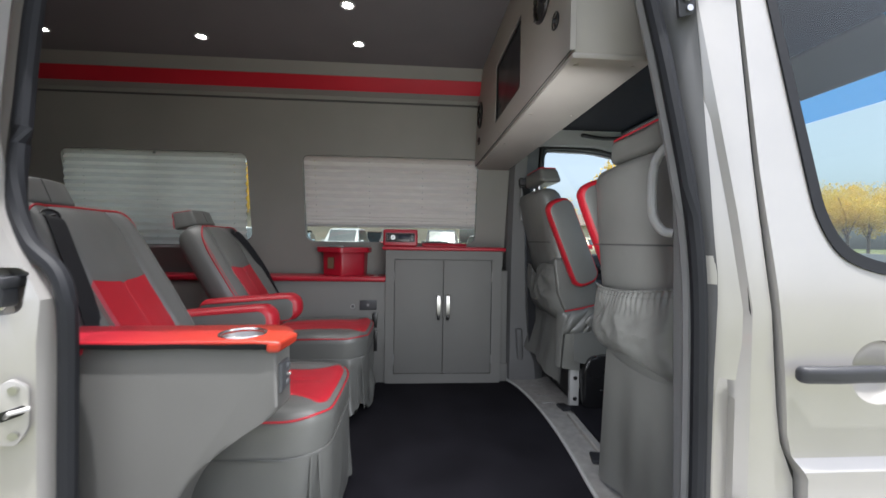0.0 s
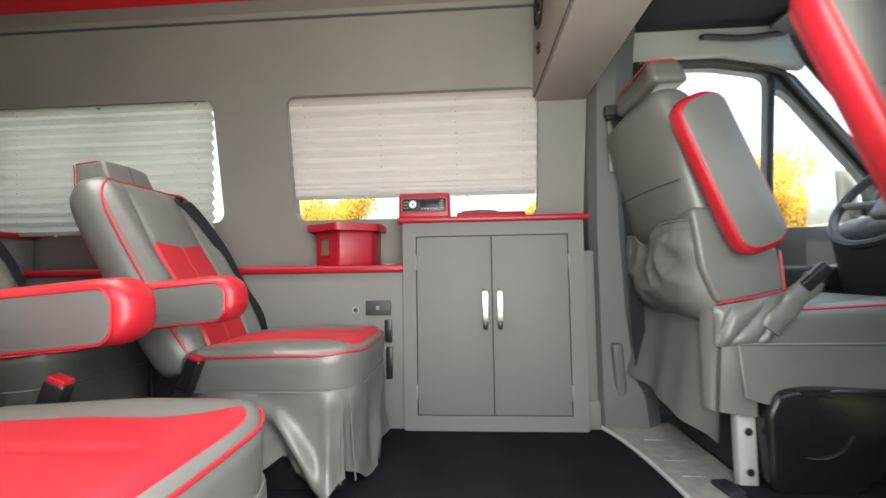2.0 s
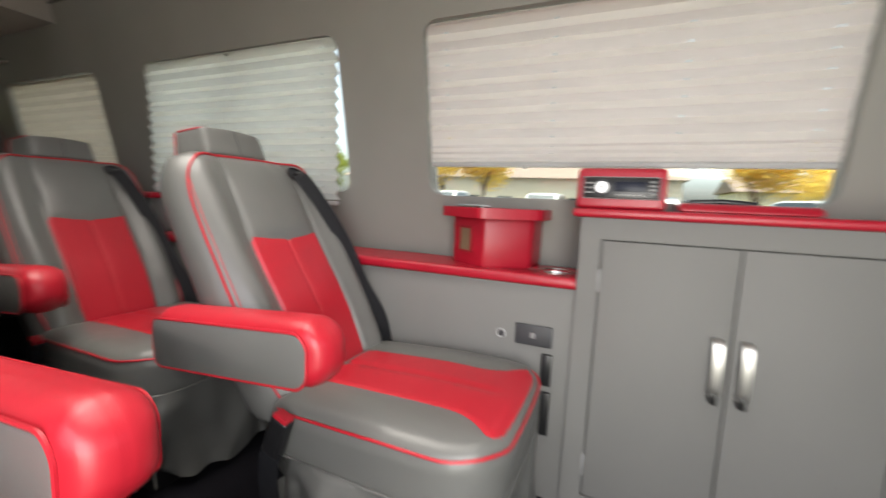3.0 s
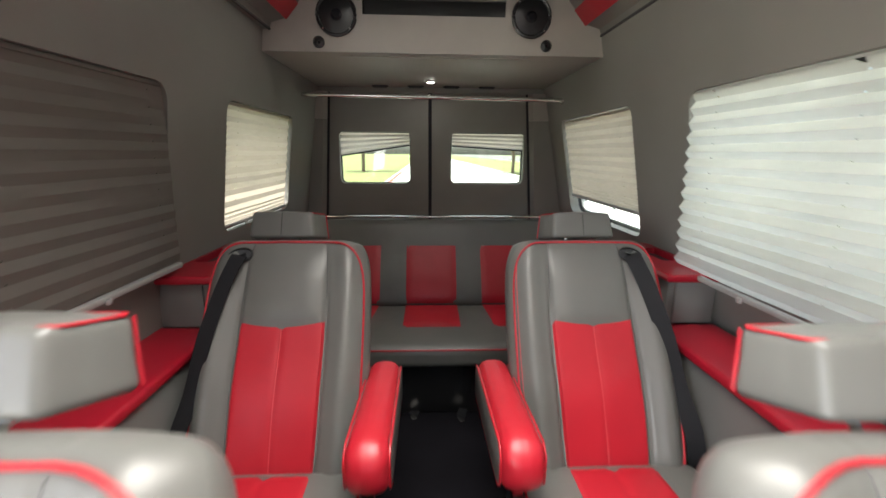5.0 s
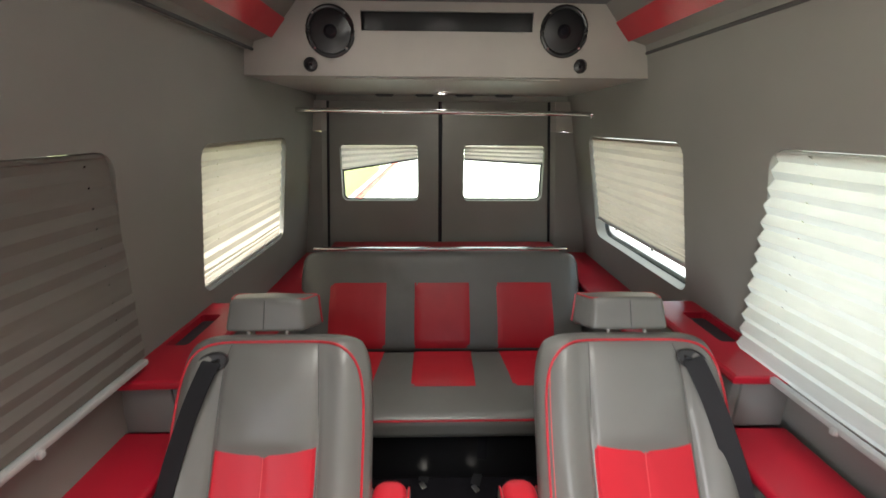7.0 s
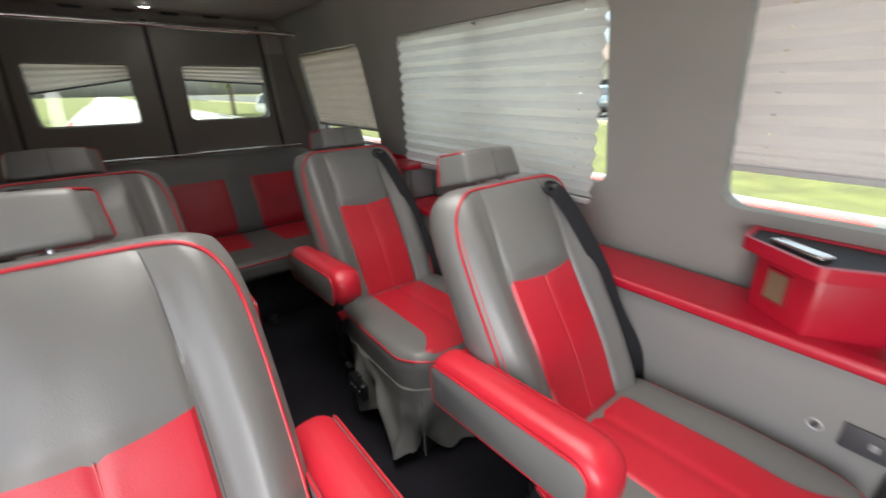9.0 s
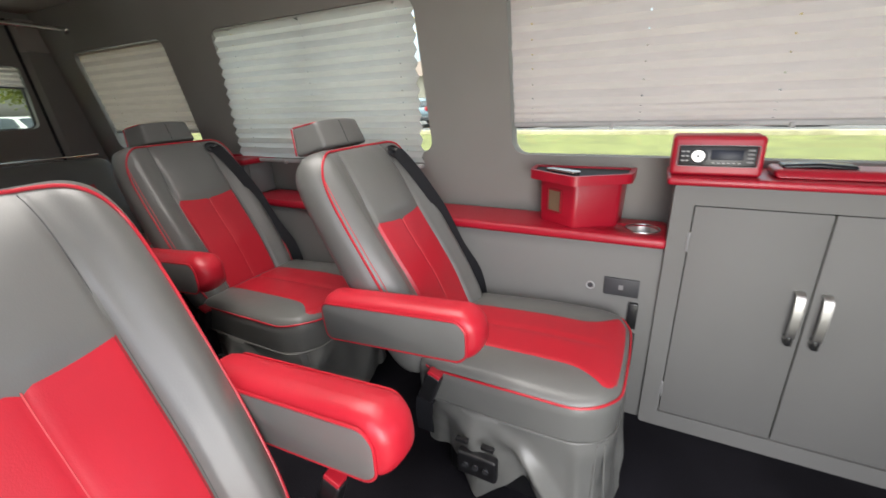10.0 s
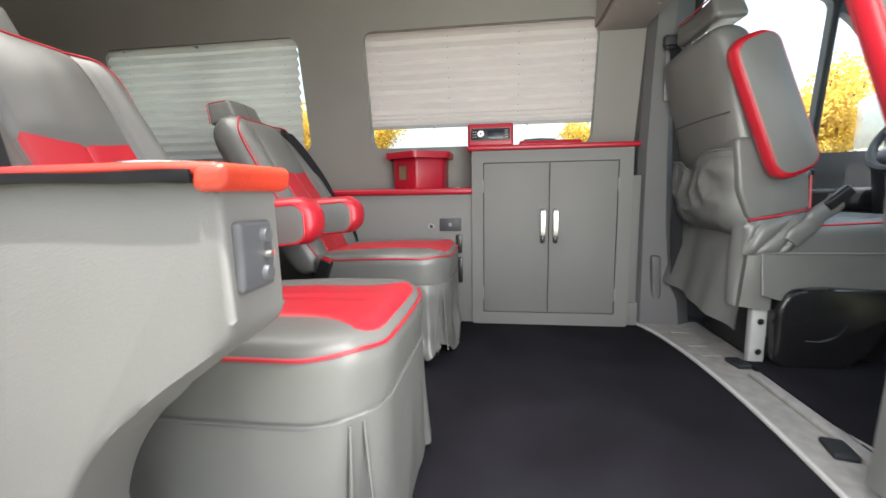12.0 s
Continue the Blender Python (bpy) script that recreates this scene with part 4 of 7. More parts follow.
def captain_chair(px, py, aisle, label, lean=30.0, length=0.705, head=0.0, loose=1.0):
    """aisle: the side of the armrest, +1 towards +y, -1 towards -y; lean: of the backrest; head: the headrest's shift across; loose: depth of the skirt's folds."""
    LEAN_SIN, LEAN_COS, BACK_LEN = math.sin(radians(lean)), math.cos(radians(lean)), length
    top = thing("captain_chair", (px, py, 0.0), label, "chair", "captain chairs")
    org = Vector((px, py, 0.0))

    def back(u, v, off):
        """u across (-1..1), v up (-1..1), off from the panel's face."""
        au, av = abs(u), abs(v)
        hw = 0.233 + 0.011 * math.cos(v * 1.4) - (0.006 * max(0.0, -v) ** 2)
        along = (v * (1 - 0.055 * au ** 7) + 1) / 2 * BACK_LEN
        x = u * hw * (1 - (0.11 if v > 0 else 0.03) * av ** 8)
        f = Vector((-LEAN_SIN, 0, LEAN_COS)) * along + Vector((LEAN_COS, 0, LEAN_SIN)) * off
        return org + Vector((f.x + 0.012, x, f.z + 0.352))

    def face(u, v):
        e = ((1 - min(1, abs(u)) ** 7) * (1 - min(1, abs(v)) ** 12)) ** 0.5
        bol = 0.031 * math.exp(-((abs(u) - 0.76) / 0.17) ** 2) * (1 - 0.45 * max(0, v))
        lum = 0.012 * math.exp(-((v + 0.35) / 0.35) ** 2) * (1 - u * u) + 0.010 * math.exp(-((v - 0.62) / 0.3) ** 2) * max(0, 1 - (u / 0.6) ** 2)
        fade = max(0.0, min(1.0, (0.80 - v) / 0.45))
        line = 0.50 - 0.03 * max(0.0, v - 0.2)
        groove = -(0.0025 + 0.0055 * fade) * math.exp(-((abs(u) - line) / 0.026) ** 2)
        lum += 0.013 * max(0.0, 1 - (u / 0.50) ** 4) * max(0.0, min(1.0, (v - 0.19) / 0.10)) * max(0.0, min(1.0, (1.0 - v) / 0.7)) if abs(u) < 0.5 else 0.0
        cr = 0.0015 * noise.noise((u * 4, v * 5, py * 9 + px))
        return -0.05 + (0.05 + bol + lum + groove + cr) * e

    def backpad(p, q, s):
        u, v = -1 + 2 * p, -1 + 2 * q
        u, v = math.sin(u * math.pi / 2) * 0.35 + u * 0.65, math.sin(v * math.pi / 2) * 0.35 + v * 0.65
        e = ((1 - abs(u) ** 7) * (1 - abs(v) ** 12)) ** 0.5
        return back(u, v, face(u, v) if s > 0 else -0.05 - 0.092 * e)

    bk = part("backrest", sheet(backpad, 96, 44), VINYL, top)

    def vtop(u):
        return 0.262 - 0.045 * (1 - (u / 0.49) ** 2)

    def inset(p, q, s):
        u = -0.485 + 0.97 * p
        v = -0.965 + q * (vtop(u) + 0.965)
        rim = (1 - abs(2 * p - 1) ** 14) * (1 - abs(2 * q - 1) ** 20)
        seam = -0.0018 * math.exp(-(u / 0.03) ** 2)
        return back(u, v, face(u, v) + (0.0045 * rim ** 0.5 + seam if s > 0 else -0.006 * rim))

    part("red_panel", sheet(inset, 36, 20), RED, bk, "red vinyl centre panel")
    part("centre_seam", tube([back(0, v, face(0, v) + 0.0024) for v in np.linspace(-0.9, vtop(0) - 0.01, 18)], 0.0012, 6), RED_THREAD, bk)
    for s in (-1, 1):
        part("seam", tube([back(s * (0.50 - 0.03 * max(0, v - 0.2)), v, face(s * (0.50 - 0.03 * max(0, v - 0.2)), v) + 0.0004) for v in np.linspace(-0.9, 0.92, 30)], 0.0011, 6), SEAM, bk)
    loop = []
    for k in range(57):
        a = math.pi * (-0.42 + 1.84 * k / 56)
        c, sn = math.cos(a), math.sin(a)
        u = 0.93 * math.copysign(abs(c) ** (0.28 if sn > 0 else 0.05), c)
        v = (0.945 if sn > 0 else 0.96) * math.copysign(abs(sn) ** (0.28 if sn > 0 else 0.6), sn)
        loop.append(back(u, v, face(u, v) + 0.002))
    part("piping", tube(loop, 0.0032, 8), RED, bk, "red piping")
    if aisle < 0:
        inner = [back(aisle * 0.893, v, face(aisle * 0.893, v) + 0.0004) for v in np.linspace(-0.80, 0.80, 30)]
        part("top_stitch", tube(inner, 0.0013, 6), RED_THREAD, bk, "light red stitch line")
    # headrest: a padded block that leans back with the seat, wider behind, its top falling to the rear
    crown_at = back(0, 1, -0.045)
    hx, hz = crown_at.x, crown_at.z
    tip = Matrix.Rotation(radians(-17), 3, "Y")
    head_at = Vector((hx - 0.062, py + head, hz + 0.030))

    def hshape(p):
        w, b = p.z / 0.041, (0.045 - p.x) / 0.09
        y = p.y * (0.97 + 0.24 * b) * (1 - 0.04 * w)
        z = p.z * (1 + 0.16 * b * (w > 0)) + 0.004 * (1 - (p.y / 0.1) ** 2) * (w > 0)
        x = p.x - 0.010 * (1 - w) * (b - 0.5) - 0.6 * p.y * p.y * (p.x > 0)
        return tip @ Vector((x, y, z)) + head_at

    hr = part("headrest", softcube(0.045, 0.100, 0.041, 0.011, 6, hshape), VINYL, top)
    ring_pts = [hshape(Vector((x, y, 0.0395))) for x, y in rounded(-0.0435, 0.0345, -0.0985, 0.0985, 0.011, 4)]
    part("piping", tube(ring_pts, 0.0021, 6, True), RED, hr, "red piping")
    for s in (-1, 1):
        part("piping", tube([hshape(Vector((-0.044, s * 0.0985, z))) for z in np.linspace(-0.034, 0.038, 8)], 0.0021, 6), RED, hr, "red piping")
    part("seam", tube([hshape(Vector((0.0455, 0.0, z))) for z in np.linspace(-0.034, 0.034, 8)], 0.0011, 6), SEAM, hr)
    for s in (-0.05, 0.05):
        part("post", tube([(hx - 0.016, py + head + s, hz - 0.03), (hx - 0.034, py + head + s, hz + 0.02)], 0.006, 8), CHROME, top)

    # cushion
    CL, CW, CT = 0.258, 0.248, 0.068

    def top_z(x, y):
        return 0.017 * (1 - (y / 0.26) ** 2) + 0.010 * math.exp(-((abs(y) - 0.185) / 0.05) ** 2) - 0.012 * max(0, -(x - 0.02)) / 0.25

    RC, EDGE = 0.115, 0.034

    def cshape(p):
        w = (p.z + CT) / (2 * CT)
        ex, ey = p.x - (CL - RC), abs(p.y) - (CW - RC)
        if ex > 0 and ey > 0:
            far = math.hypot(ex, ey)
            dx, dy, cc = ex / far, ey / far, RC - EDGE
            reach = RC / max(dx, dy)
            if reach * min(dx, dy) > cc:
                dc = (dx + dy) * cc
                reach = dc + math.sqrt(max(0.0, dc * dc - 2 * cc * cc + EDGE * EDGE))
            k = RC / reach
            p = Vector((CL - RC + ex * k, math.copysign(CW - RC + ey * k, p.y), p.z))
        nz = p.z + w * top_z(p.x, p.y) * max(0.0, 1 - (abs(p.x) / CL) ** 8)
        yy = p.y * (1 - 0.05 * max(0, -p.x / CL)) * (1 + 0.02 * w)
        xx = p.x + 0.012 * (1 - (p.y / CW) ** 2) * (p.x > 0.1) * w
        return org + Vector((xx + 0.226, yy, nz + 0.338))

    cu = part("seat", softcube(CL, CW, CT, EDGE, 12, cshape), VINYL, top)

    def half(x):
        t = max(0.0, min(1.0, (x - 0.09) / 0.145))
        return 0.116 - 0.004 * math.sin(math.pi * t) + 0.074 * t ** 2.0

    def seat_panel(p, q, s):
        x = -0.225 + 0.463 * p
        h = half(x)
        y = (2 * q - 1) * h
        rim = (1 - abs(2 * p - 1) ** 20) * (1 - abs(2 * q - 1) ** 14)
        edge = CL - abs(x) if x > 0 else 1
        ex, ey = x - (CL - RC), abs(y) - (CW - RC)
        if ex > 0 and ey > 0:
            edge = RC - math.hypot(ex, ey)
            if edge < 0.012:
                y = math.copysign(CW - RC + math.sqrt(max(0.0, (RC - 0.012) ** 2 - ex * ex)), y)
                edge = 0.012
        drop = 0.0 if edge > EDGE else EDGE - math.sqrt(max(0, EDGE ** 2 - (EDGE - edge) ** 2))
        base = cshape(Vector((x, y, CT - drop)))
        return base + Vector((0.2, 0, 1)).normalized() * (0.0045 * rim ** 0.5 - 0.0035 * math.exp(-(y / 0.012) ** 2) * (x < 0.18) if s > 0 else -0.006 * rim)

    part("red_panel", sheet(seat_panel, 30, 30), RED, cu, "red vinyl centre panel")
    per = [cshape(Vector((x, y, CT - 0.015))) + Vector((0.0, 0, 0.002)) for x, y in perimeter(-CL + 0.02, CL - 0.0042, -CW + 0.0042, CW - 0.0042, 0.031)]
    part("piping", tube(per, 0.0032, 8, True), RED, cu, "red piping")
    per2 = [cshape(Vector((x, y, -CT + 0.026))) for x, y in perimeter(-CL + 0.01, CL + 0.001, -CW - 0.001, CW + 0.001, 0.046)]
    part("welt", tube(per2, 0.0032, 6, True), VINYL, cu)

    # skirt: folded vinyl hanging round the seat
    rng = random.Random(int(px * 100) + int(py * 1000))
    ph = [rng.uniform(0, 6.28) for _ in range(4)]
    bm = bmesh.new()
    path = []
    for x, y in rounded(-0.02, 0.487, -0.249, 0.249, 0.108, 10):
        path.append(Vector((x, y)))
    dense = []
    for i in range(len(path)):
        a, b = path[i], path[(i + 1) % len(path)]
        m = max(1, int((b - a).length / 0.006))
        dense += [a + (b - a) * k / m for k in range(m)]
    total = 0
    cols = []
    for i, p in enumerate(dense):
        a, b = dense[i - 1], dense[(i + 1) % len(dense)]
        d = (b - a).normalized()
        nrm = Vector((d.y, -d.x))
        total += (p - a).length
        slack = 0.30 * min(1.0, 2 * loose) + 0.70 * loose * max(0.0, min(1.0, (p.y * aisle + 0.05) / 0.25))
        slit = math.exp(-((p.x - 0.4554) / 0.018) ** 2 - ((abs(p.y) - 0.2174) / 0.02) ** 2)
        col_o, col_i = [], []
        for j in range(19):
            t = j / 18
            pull = math.exp(-((p.x - 0.19) / 0.10) ** 2) * (p.y * aisle > 0.2)
            fold = 0.9 - 1.6 * abs(math.sin(total * 10 + ph[0] + 1.8 * t)) + math.sin(total * 39 + ph[2] + 3.0 * t) * 0.35 + math.sin(total * 61 + ph[1] - 2 * t) * 0.15
            out = 0.001 + 0.008 * t + slack * 0.046 * t ** 0.7 * fold * (0.5 + 0.5 * t) - 0.03 * pull * math.sin(math.pi * t) ** 2 * slack - 0.045 * slit * t
            out += 0.004 * slack * noise.noise((total * 9, t * 5, px * 3 + py)) * (t > 0.05)
            on_aisle = p.y * aisle > 0.2 and p.x < 0.45
            if on_aisle:
                bulge = 0.0
                for at, run, wide, deep, grow in CREASES:
                    bulge += deep * math.exp(-((p.x - at - run * t) / wide) ** 2) * min(1.0, grow * t)
                out = 0.002 + 0.006 * t + loose * bulge + 0.005 * noise.noise((p.x * 14, t * 5, px + py))
            zb = 0.026 + slack * (0.020 * math.sin(total * 17 + ph[3]) + 0.014 * math.sin(total * 43))
            if on_aisle:
                zb = float(np.interp(p.x, (-0.02, 0.04, 0.10, 0.125, 0.165, 0.205, 0.275, 0.33, 0.40, 0.425, 0.45), (0.11, 0.135, 0.135, 0.09, 0.045, 0.07, 0.115, 0.085, 0.030, 0.055, 0.060)))
            elif p.x < 0.02:
                zb = 0.20
            z = 0.298 + (max(0.012, zb) - 0.298) * t
            col_o.append(bm.verts.new(org + Vector((p.x + nrm.x * out, p.y + nrm.y * out, z))))
            col_i.append(bm.verts.new(org + Vector((p.x + nrm.x * (out - 0.004), p.y + nrm.y * (out - 0.004), z))))
        cols.append((col_o, col_i))
    for i in range(len(cols)):
        (ao, ai), (bo, bi) = cols[i], cols[(i + 1) % len(cols)]
        for j in range(18):
            bm.faces.new((ao[j], bo[j], bo[j + 1], ao[j + 1]))
            bm.faces.new((ai[j + 1], bi[j + 1], bi[j], ai[j]))
        bm.faces.new((ao[18], bo[18], bi[18], ai[18]))
        bm.faces.new((ai[0], bi[0], bo[0], ao[0]))
    sk = part("skirt", bm, VINYL, top, "loose folded vinyl skirt", 75)
    for cy in (-1, 1):
        for turn, spread in ((-6, 0.014), (6, 0.010)):
            line = []
            for t in np.linspace(0, 1, 7):
                a, r = radians(45 + turn * (1 + 0.8 * t)), 0.109 + spread * t
                line.append(org + Vector((0.379 + r * math.cos(a), cy * (0.141 + r * math.sin(a)), 0.290 - 0.245 * t)))
            part("skirt_welt", tube(line, 0.003, 6), VINYL, sk)
    part("pedestal", rbox(px + 0.04, px + 0.44, py - 0.19, py + 0.19, 0.0, 0.27, 0.01), BLACK, top, "black seat pedestal")
    part("back_cover", rbox(px - 0.045, px + 0.02, py - 0.20, py + 0.20, 0.20, 0.36, 0.02), VINYL_DARK, top)
    # armrest: a padded bar with a round front end
    def arm_shape(p):
        ex, ez = (p.x - 0.165) / 0.065, abs(p.z) / 0.065
        if ex > 0:
            return Vector((0.165 + 0.065 * ex * math.sqrt(1 - 0.42 * ez * ez), p.y, p.z * math.sqrt(1 - 0.30 * ex * ex)))
        return p

    ay = py + aisle * 0.283
    tilt = Matrix.Translation((px - 0.035, ay, 0.548)) @ Matrix.Rotation(radians(-5), 4, "Y")
    arm = part("armrest", moved(softcube(0.230, 0.048, 0.065, 0.040, 8, arm_shape), tilt), RED, top, "red vinyl armrest with grey side panels")
    for s in (-1, 1):
        path2 = round_poly([(-0.215, -0.056), (0.176, -0.056), (0.196, -0.040), (0.201, 0.020), (0.182, 0.043), (-0.215, 0.045)], 0.024, 5)
        part("side_panel", moved(prism(path2, 0.010, lambda u, v, d: Vector((u, s * (0.0410 + d), v)), 0.004), tilt), VINYL, arm, "grey vinyl side panel")
        part("piping", moved(tube([Vector((u * 1.004, s * 0.0475, v * 1.03)) for u, v in path2], 0.0030, 6, True), tilt), RED, arm)
    part("arm_pivot", disc((px - 0.19, py + aisle * 0.24, 0.545), (0, 1, 0), 0.03, 0.03, 18), BLACK, top)
    # belt on the wall side
    gw = -aisle
    gc = back(gw * 0.60, 0.81, face(gw * 0.60, 0.81) + 0.004)
    nrm = Vector((LEAN_COS, 0, LEAN_SIN))
    upv = Vector((-LEAN_SIN, 0, LEAN_COS))
    oval = [0.033 * math.cos(2 * math.pi * k / 28) * Vector((0, 1, 0)) + 0.023 * math.sin(2 * math.pi * k / 28) * (upv + Vector((0, -gw * 0.4, 0))) for k in range(28)]
    gd = part("belt_guide", tube([gc + o for o in oval], 0.0032, 8, True), BLACK, top, "oval black belt guide")
    dish = bmesh.new()
    rims = [[dish.verts.new(gc + o * k + nrm * (0.0025 * k - 0.004)) for o in oval] for k in (1.0, 0.82, 0.45, 0.12)]
    for A, B in zip(rims, rims[1:]):
        for k in range(28):
            dish.faces.new((A[k], A[(k + 1) % 28], B[(k + 1) % 28], B[k]))
    dish.faces.new(rims[-1])
    part("dish", dish, TRIM_DARK, gd, "dished plastic insert")
    part("slot", tube([gc + Vector((0, -gw * 0.016, 0.006)), gc + Vector((0, gw * 0.016, -0.004))], 0.0035, 8), BLACK, gd)
    bp = smooth_path([gc + nrm * 0.002, gc + nrm * 0.013 + Vector((0.010, gw * 0.006, -0.02)), back(gw * 0.70, 0.50, face(gw * 0.70, 0.50) + 0.009), back(gw * 0.81, 0.10, face(gw * 0.81, 0.10) + 0.009),
                      back(gw * 0.90, -0.30, face(gw * 0.90, -0.30) + 0.012), back(gw * 1.04, -0.72, 0.004), org + Vector((-0.02, gw * 0.262, 0.30))], 6)
    part("seat_belt", ribbon(bp, Vector((0.35, 1, 0.25 * gw)), 0.046, 0.0025), BELT, top, "black seat belt")
    # buckle on the aisle side
    by, bz0 = py + aisle * 0.262, 0.392 if aisle > 0 else 0.352
    bk2 = part("buckle", moved(softcube(0.022, 0.015, 0.046, 0.008, 3), Matrix.Translation((px + 0.028, by, bz0)) @ Matrix.Rotation(radians(20), 4, "Y")), BLACK, top, "black buckle with a red button")
    part("button", moved(softcube(0.018, 0.0125, 0.007, 0.003, 2), Matrix.Translation((px + 0.044, by, bz0 + 0.044)) @ Matrix.Rotation(radians(20), 4, "Y")), RED, bk2)
    part("buckle_strap", ribbon([(px + 0.020, by + aisle * 0.004, bz0 - 0.03), (px + 0.010, by + aisle * 0.006, 0.30), (px + 0.004, by + aisle * 0.004, 0.25), (px + 0.002, by - aisle * 0.004, 0.19)], Vector((1, 0, 0.1)), 0.050, 0.004), BELT, top)
    # switch panel on the aisle side
    sy = py + aisle * 0.284
    spn = part("switch_panel", softcube(0.055, 0.014, 0.036, 0.009, 3, lambda p: p + Vector((px + 0.170, sy, 0.165))), BLACK, top, "black seat adjustment panel")
    for k in range(3):
        part("knob", disc((px + 0.142 + 0.028 * k, sy + aisle * 0.015, 0.167), (0, aisle, 0), 0.008, 0.008, 12), TRIM_DARK, spn)
    for k in range(2):
        part("switch", rbox(px + 0.115 + 0.07 * k, px + 0.150 + 0.07 * k, sy - 0.018, sy - 0.004, 0.236, 0.248, 0.003), BLACK, top)
    return top


captain_chair(0.0, 0.440, -1, "grey and red vinyl captain chair on the cabinet side", head=0.004)
captain_chair(0.0, -0.465, 1, "grey and red vinyl captain chair on the doorway side", 28.0, 0.722, -0.040, 0.14)
captain_chair(-0.925, 0.425, -1, "grey and red vinyl captain chair before the rear bench", head=0.022)
captain_chair(-0.925, -0.468, 1, "grey and red vinyl captain chair beside the shaded window", head=-0.045, loose=0.6)

# ---- rear bench ----
bench = thing("rear_bench", (-2.1, -0.03, 0.0), "wide grey vinyl rear bench with three red panels", "bench")
BY, BW = -0.033, 0.718


def bench_back(u, v, off):
    au, av = abs(u), abs(v)
    y = u * BW * (1 - (0.045 if v > 0 else 0.01) * av ** 10)
    along = (v * (1 - 0.06 * au ** 14) + 1) / 2 * 0.50
    return Vector((-2.105 - 0.50 * along + 0.87 * off, BY + y, 0.40 + 0.90 * along + 0.45 * off))


def bench_face(u, v):
    e = ((1 - abs(u) ** 22) * (1 - abs(v) ** 10)) ** 0.5
    return -0.05 + (0.05 + 0.012 * math.exp(-((v + 0.3) / 0.4) ** 2) - 0.004 * math.exp(-((v - 0.50) / 0.03) ** 2) + 0.002 * noise.noise((u * 9, v * 4, 3))) * e


bb = part("backrest", sheet(lambda p, q, s: bench_back(-1 + 2 * p, math.sin((q - 0.5) * math.pi), bench_face(-1 + 2 * p, math.sin((q - 0.5) * math.pi)) if s > 0 else -0.05 - 0.06 * ((1 - abs(-1 + 2 * p) ** 22) * (1 - abs(math.sin((q - 0.5) * math.pi)) ** 10)) ** 0.5), 70, 26), VINYL, bench)
PANELS = ((-0.590, -0.310), (-0.168, 0.106), (0.243, 0.523))


def bench_cushion(p):
    w = (p.z + 0.065) / 0.13
    return Vector((p.x - 1.885, p.y + BY, p.z + 0.345 + w * (0.012 * math.exp(-(p.x / 0.15) ** 2) - 0.05 * p.x - 0.01)))


bc = part("seat", softcube(0.235, 0.715, 0.065, 0.045, 14, bench_cushion), VINYL, bench)
for a, b in PANELS:
    def bp_fn(p, q, s, a=a, b=b):
        u = (a + (b - a) * p - BY) / BW
        v = -0.93 + q * 1.26
        rim = (1 - abs(2 * p - 1) ** 14) * (1 - abs(2 * q - 1) ** 14)
        return bench_back(u, v, bench_face(u, v) + (0.005 * rim ** 0.5 if s > 0 else -0.006 * rim))
    part("red_panel", sheet(bp_fn, 14, 14), RED, bb, "red vinyl back panel")

    def bs_fn(p, q, s, a=a, b=b):
        x = -0.21 + 0.27 * p
        grow = (a + b) / 2 * 0.06 * p
        y = a + (b - a) * q - BY + grow
        rim = (1 - abs(2 * p - 1) ** 14) * (1 - abs(2 * q - 1) ** 14)
        return bench_cushion(Vector((x, y, 0.065))) + Vector((0, 0, 0.005 * rim ** 0.5 if s > 0 else -0.006 * rim))
    part("red_panel", sheet(bs_fn, 10, 14), RED, bc, "red vinyl seat panel")
per = [bench_cushion(Vector((x, y, 0.045))) for x, y in rounded(-0.225, 0.230, -0.71, 0.71, 0.05, 5)]
part("piping", tube(per, 0.004, 6, True), RED, bc, "red piping")
part("base", rbox(-2.30, -1.74, BY - 0.66, BY + 0.66, 0.0, 0.285, 0.02), BLACK, bench, "black bench base")
# chrome strip added to draw the line of light on the backrest's top
part("top_rail", rbox(-2.40, -2.365, BY - 0.66, BY + 0.66, 0.842, 0.852, 0.004), CHROME, bench, "bright strip added as the highlight along the top")
shelf = thing("rear_shelf", (-2.65, -0.03, 0.73), "red vinyl shelf behind the rear bench", "shelf")
part("board", rbox(-2.93, -2.43, -0.722, 0.70, 0.705, 0.73, 0.01), RED_CAP, shelf)
part("support", rbox(-2.62, -2.58, -0.72, 0.70, 0.0, 0.705), BLACK, shelf)
for k, (bx, byy) in enumerate(((-1.70, -0.12), (-1.68, 0.10))):
    bt = thing("seat_belt_buckle", (bx, byy, 0.0), "loose seat belt end with a metal tongue on the floor", "seat belt", "loose belts")
    part("tongue", moved(softcube(0.018, 0.012, 0.003, 0.002, 2), Matrix.Translation((bx, byy, 0.012)) @ Matrix.Rotation(0.5, 4, "Z")), CHROME, bt)
    part("webbing", ribbon([(bx - 0.02, byy, 0.012), (bx - 0.07, byy + 0.02, 0.03), (bx - 0.06, byy + 0.03, 0.12), (bx - 0.06, byy + 0.03, 0.26)], Vector((0, 1, 0)), 0.04, 0.003), BELT, bt)

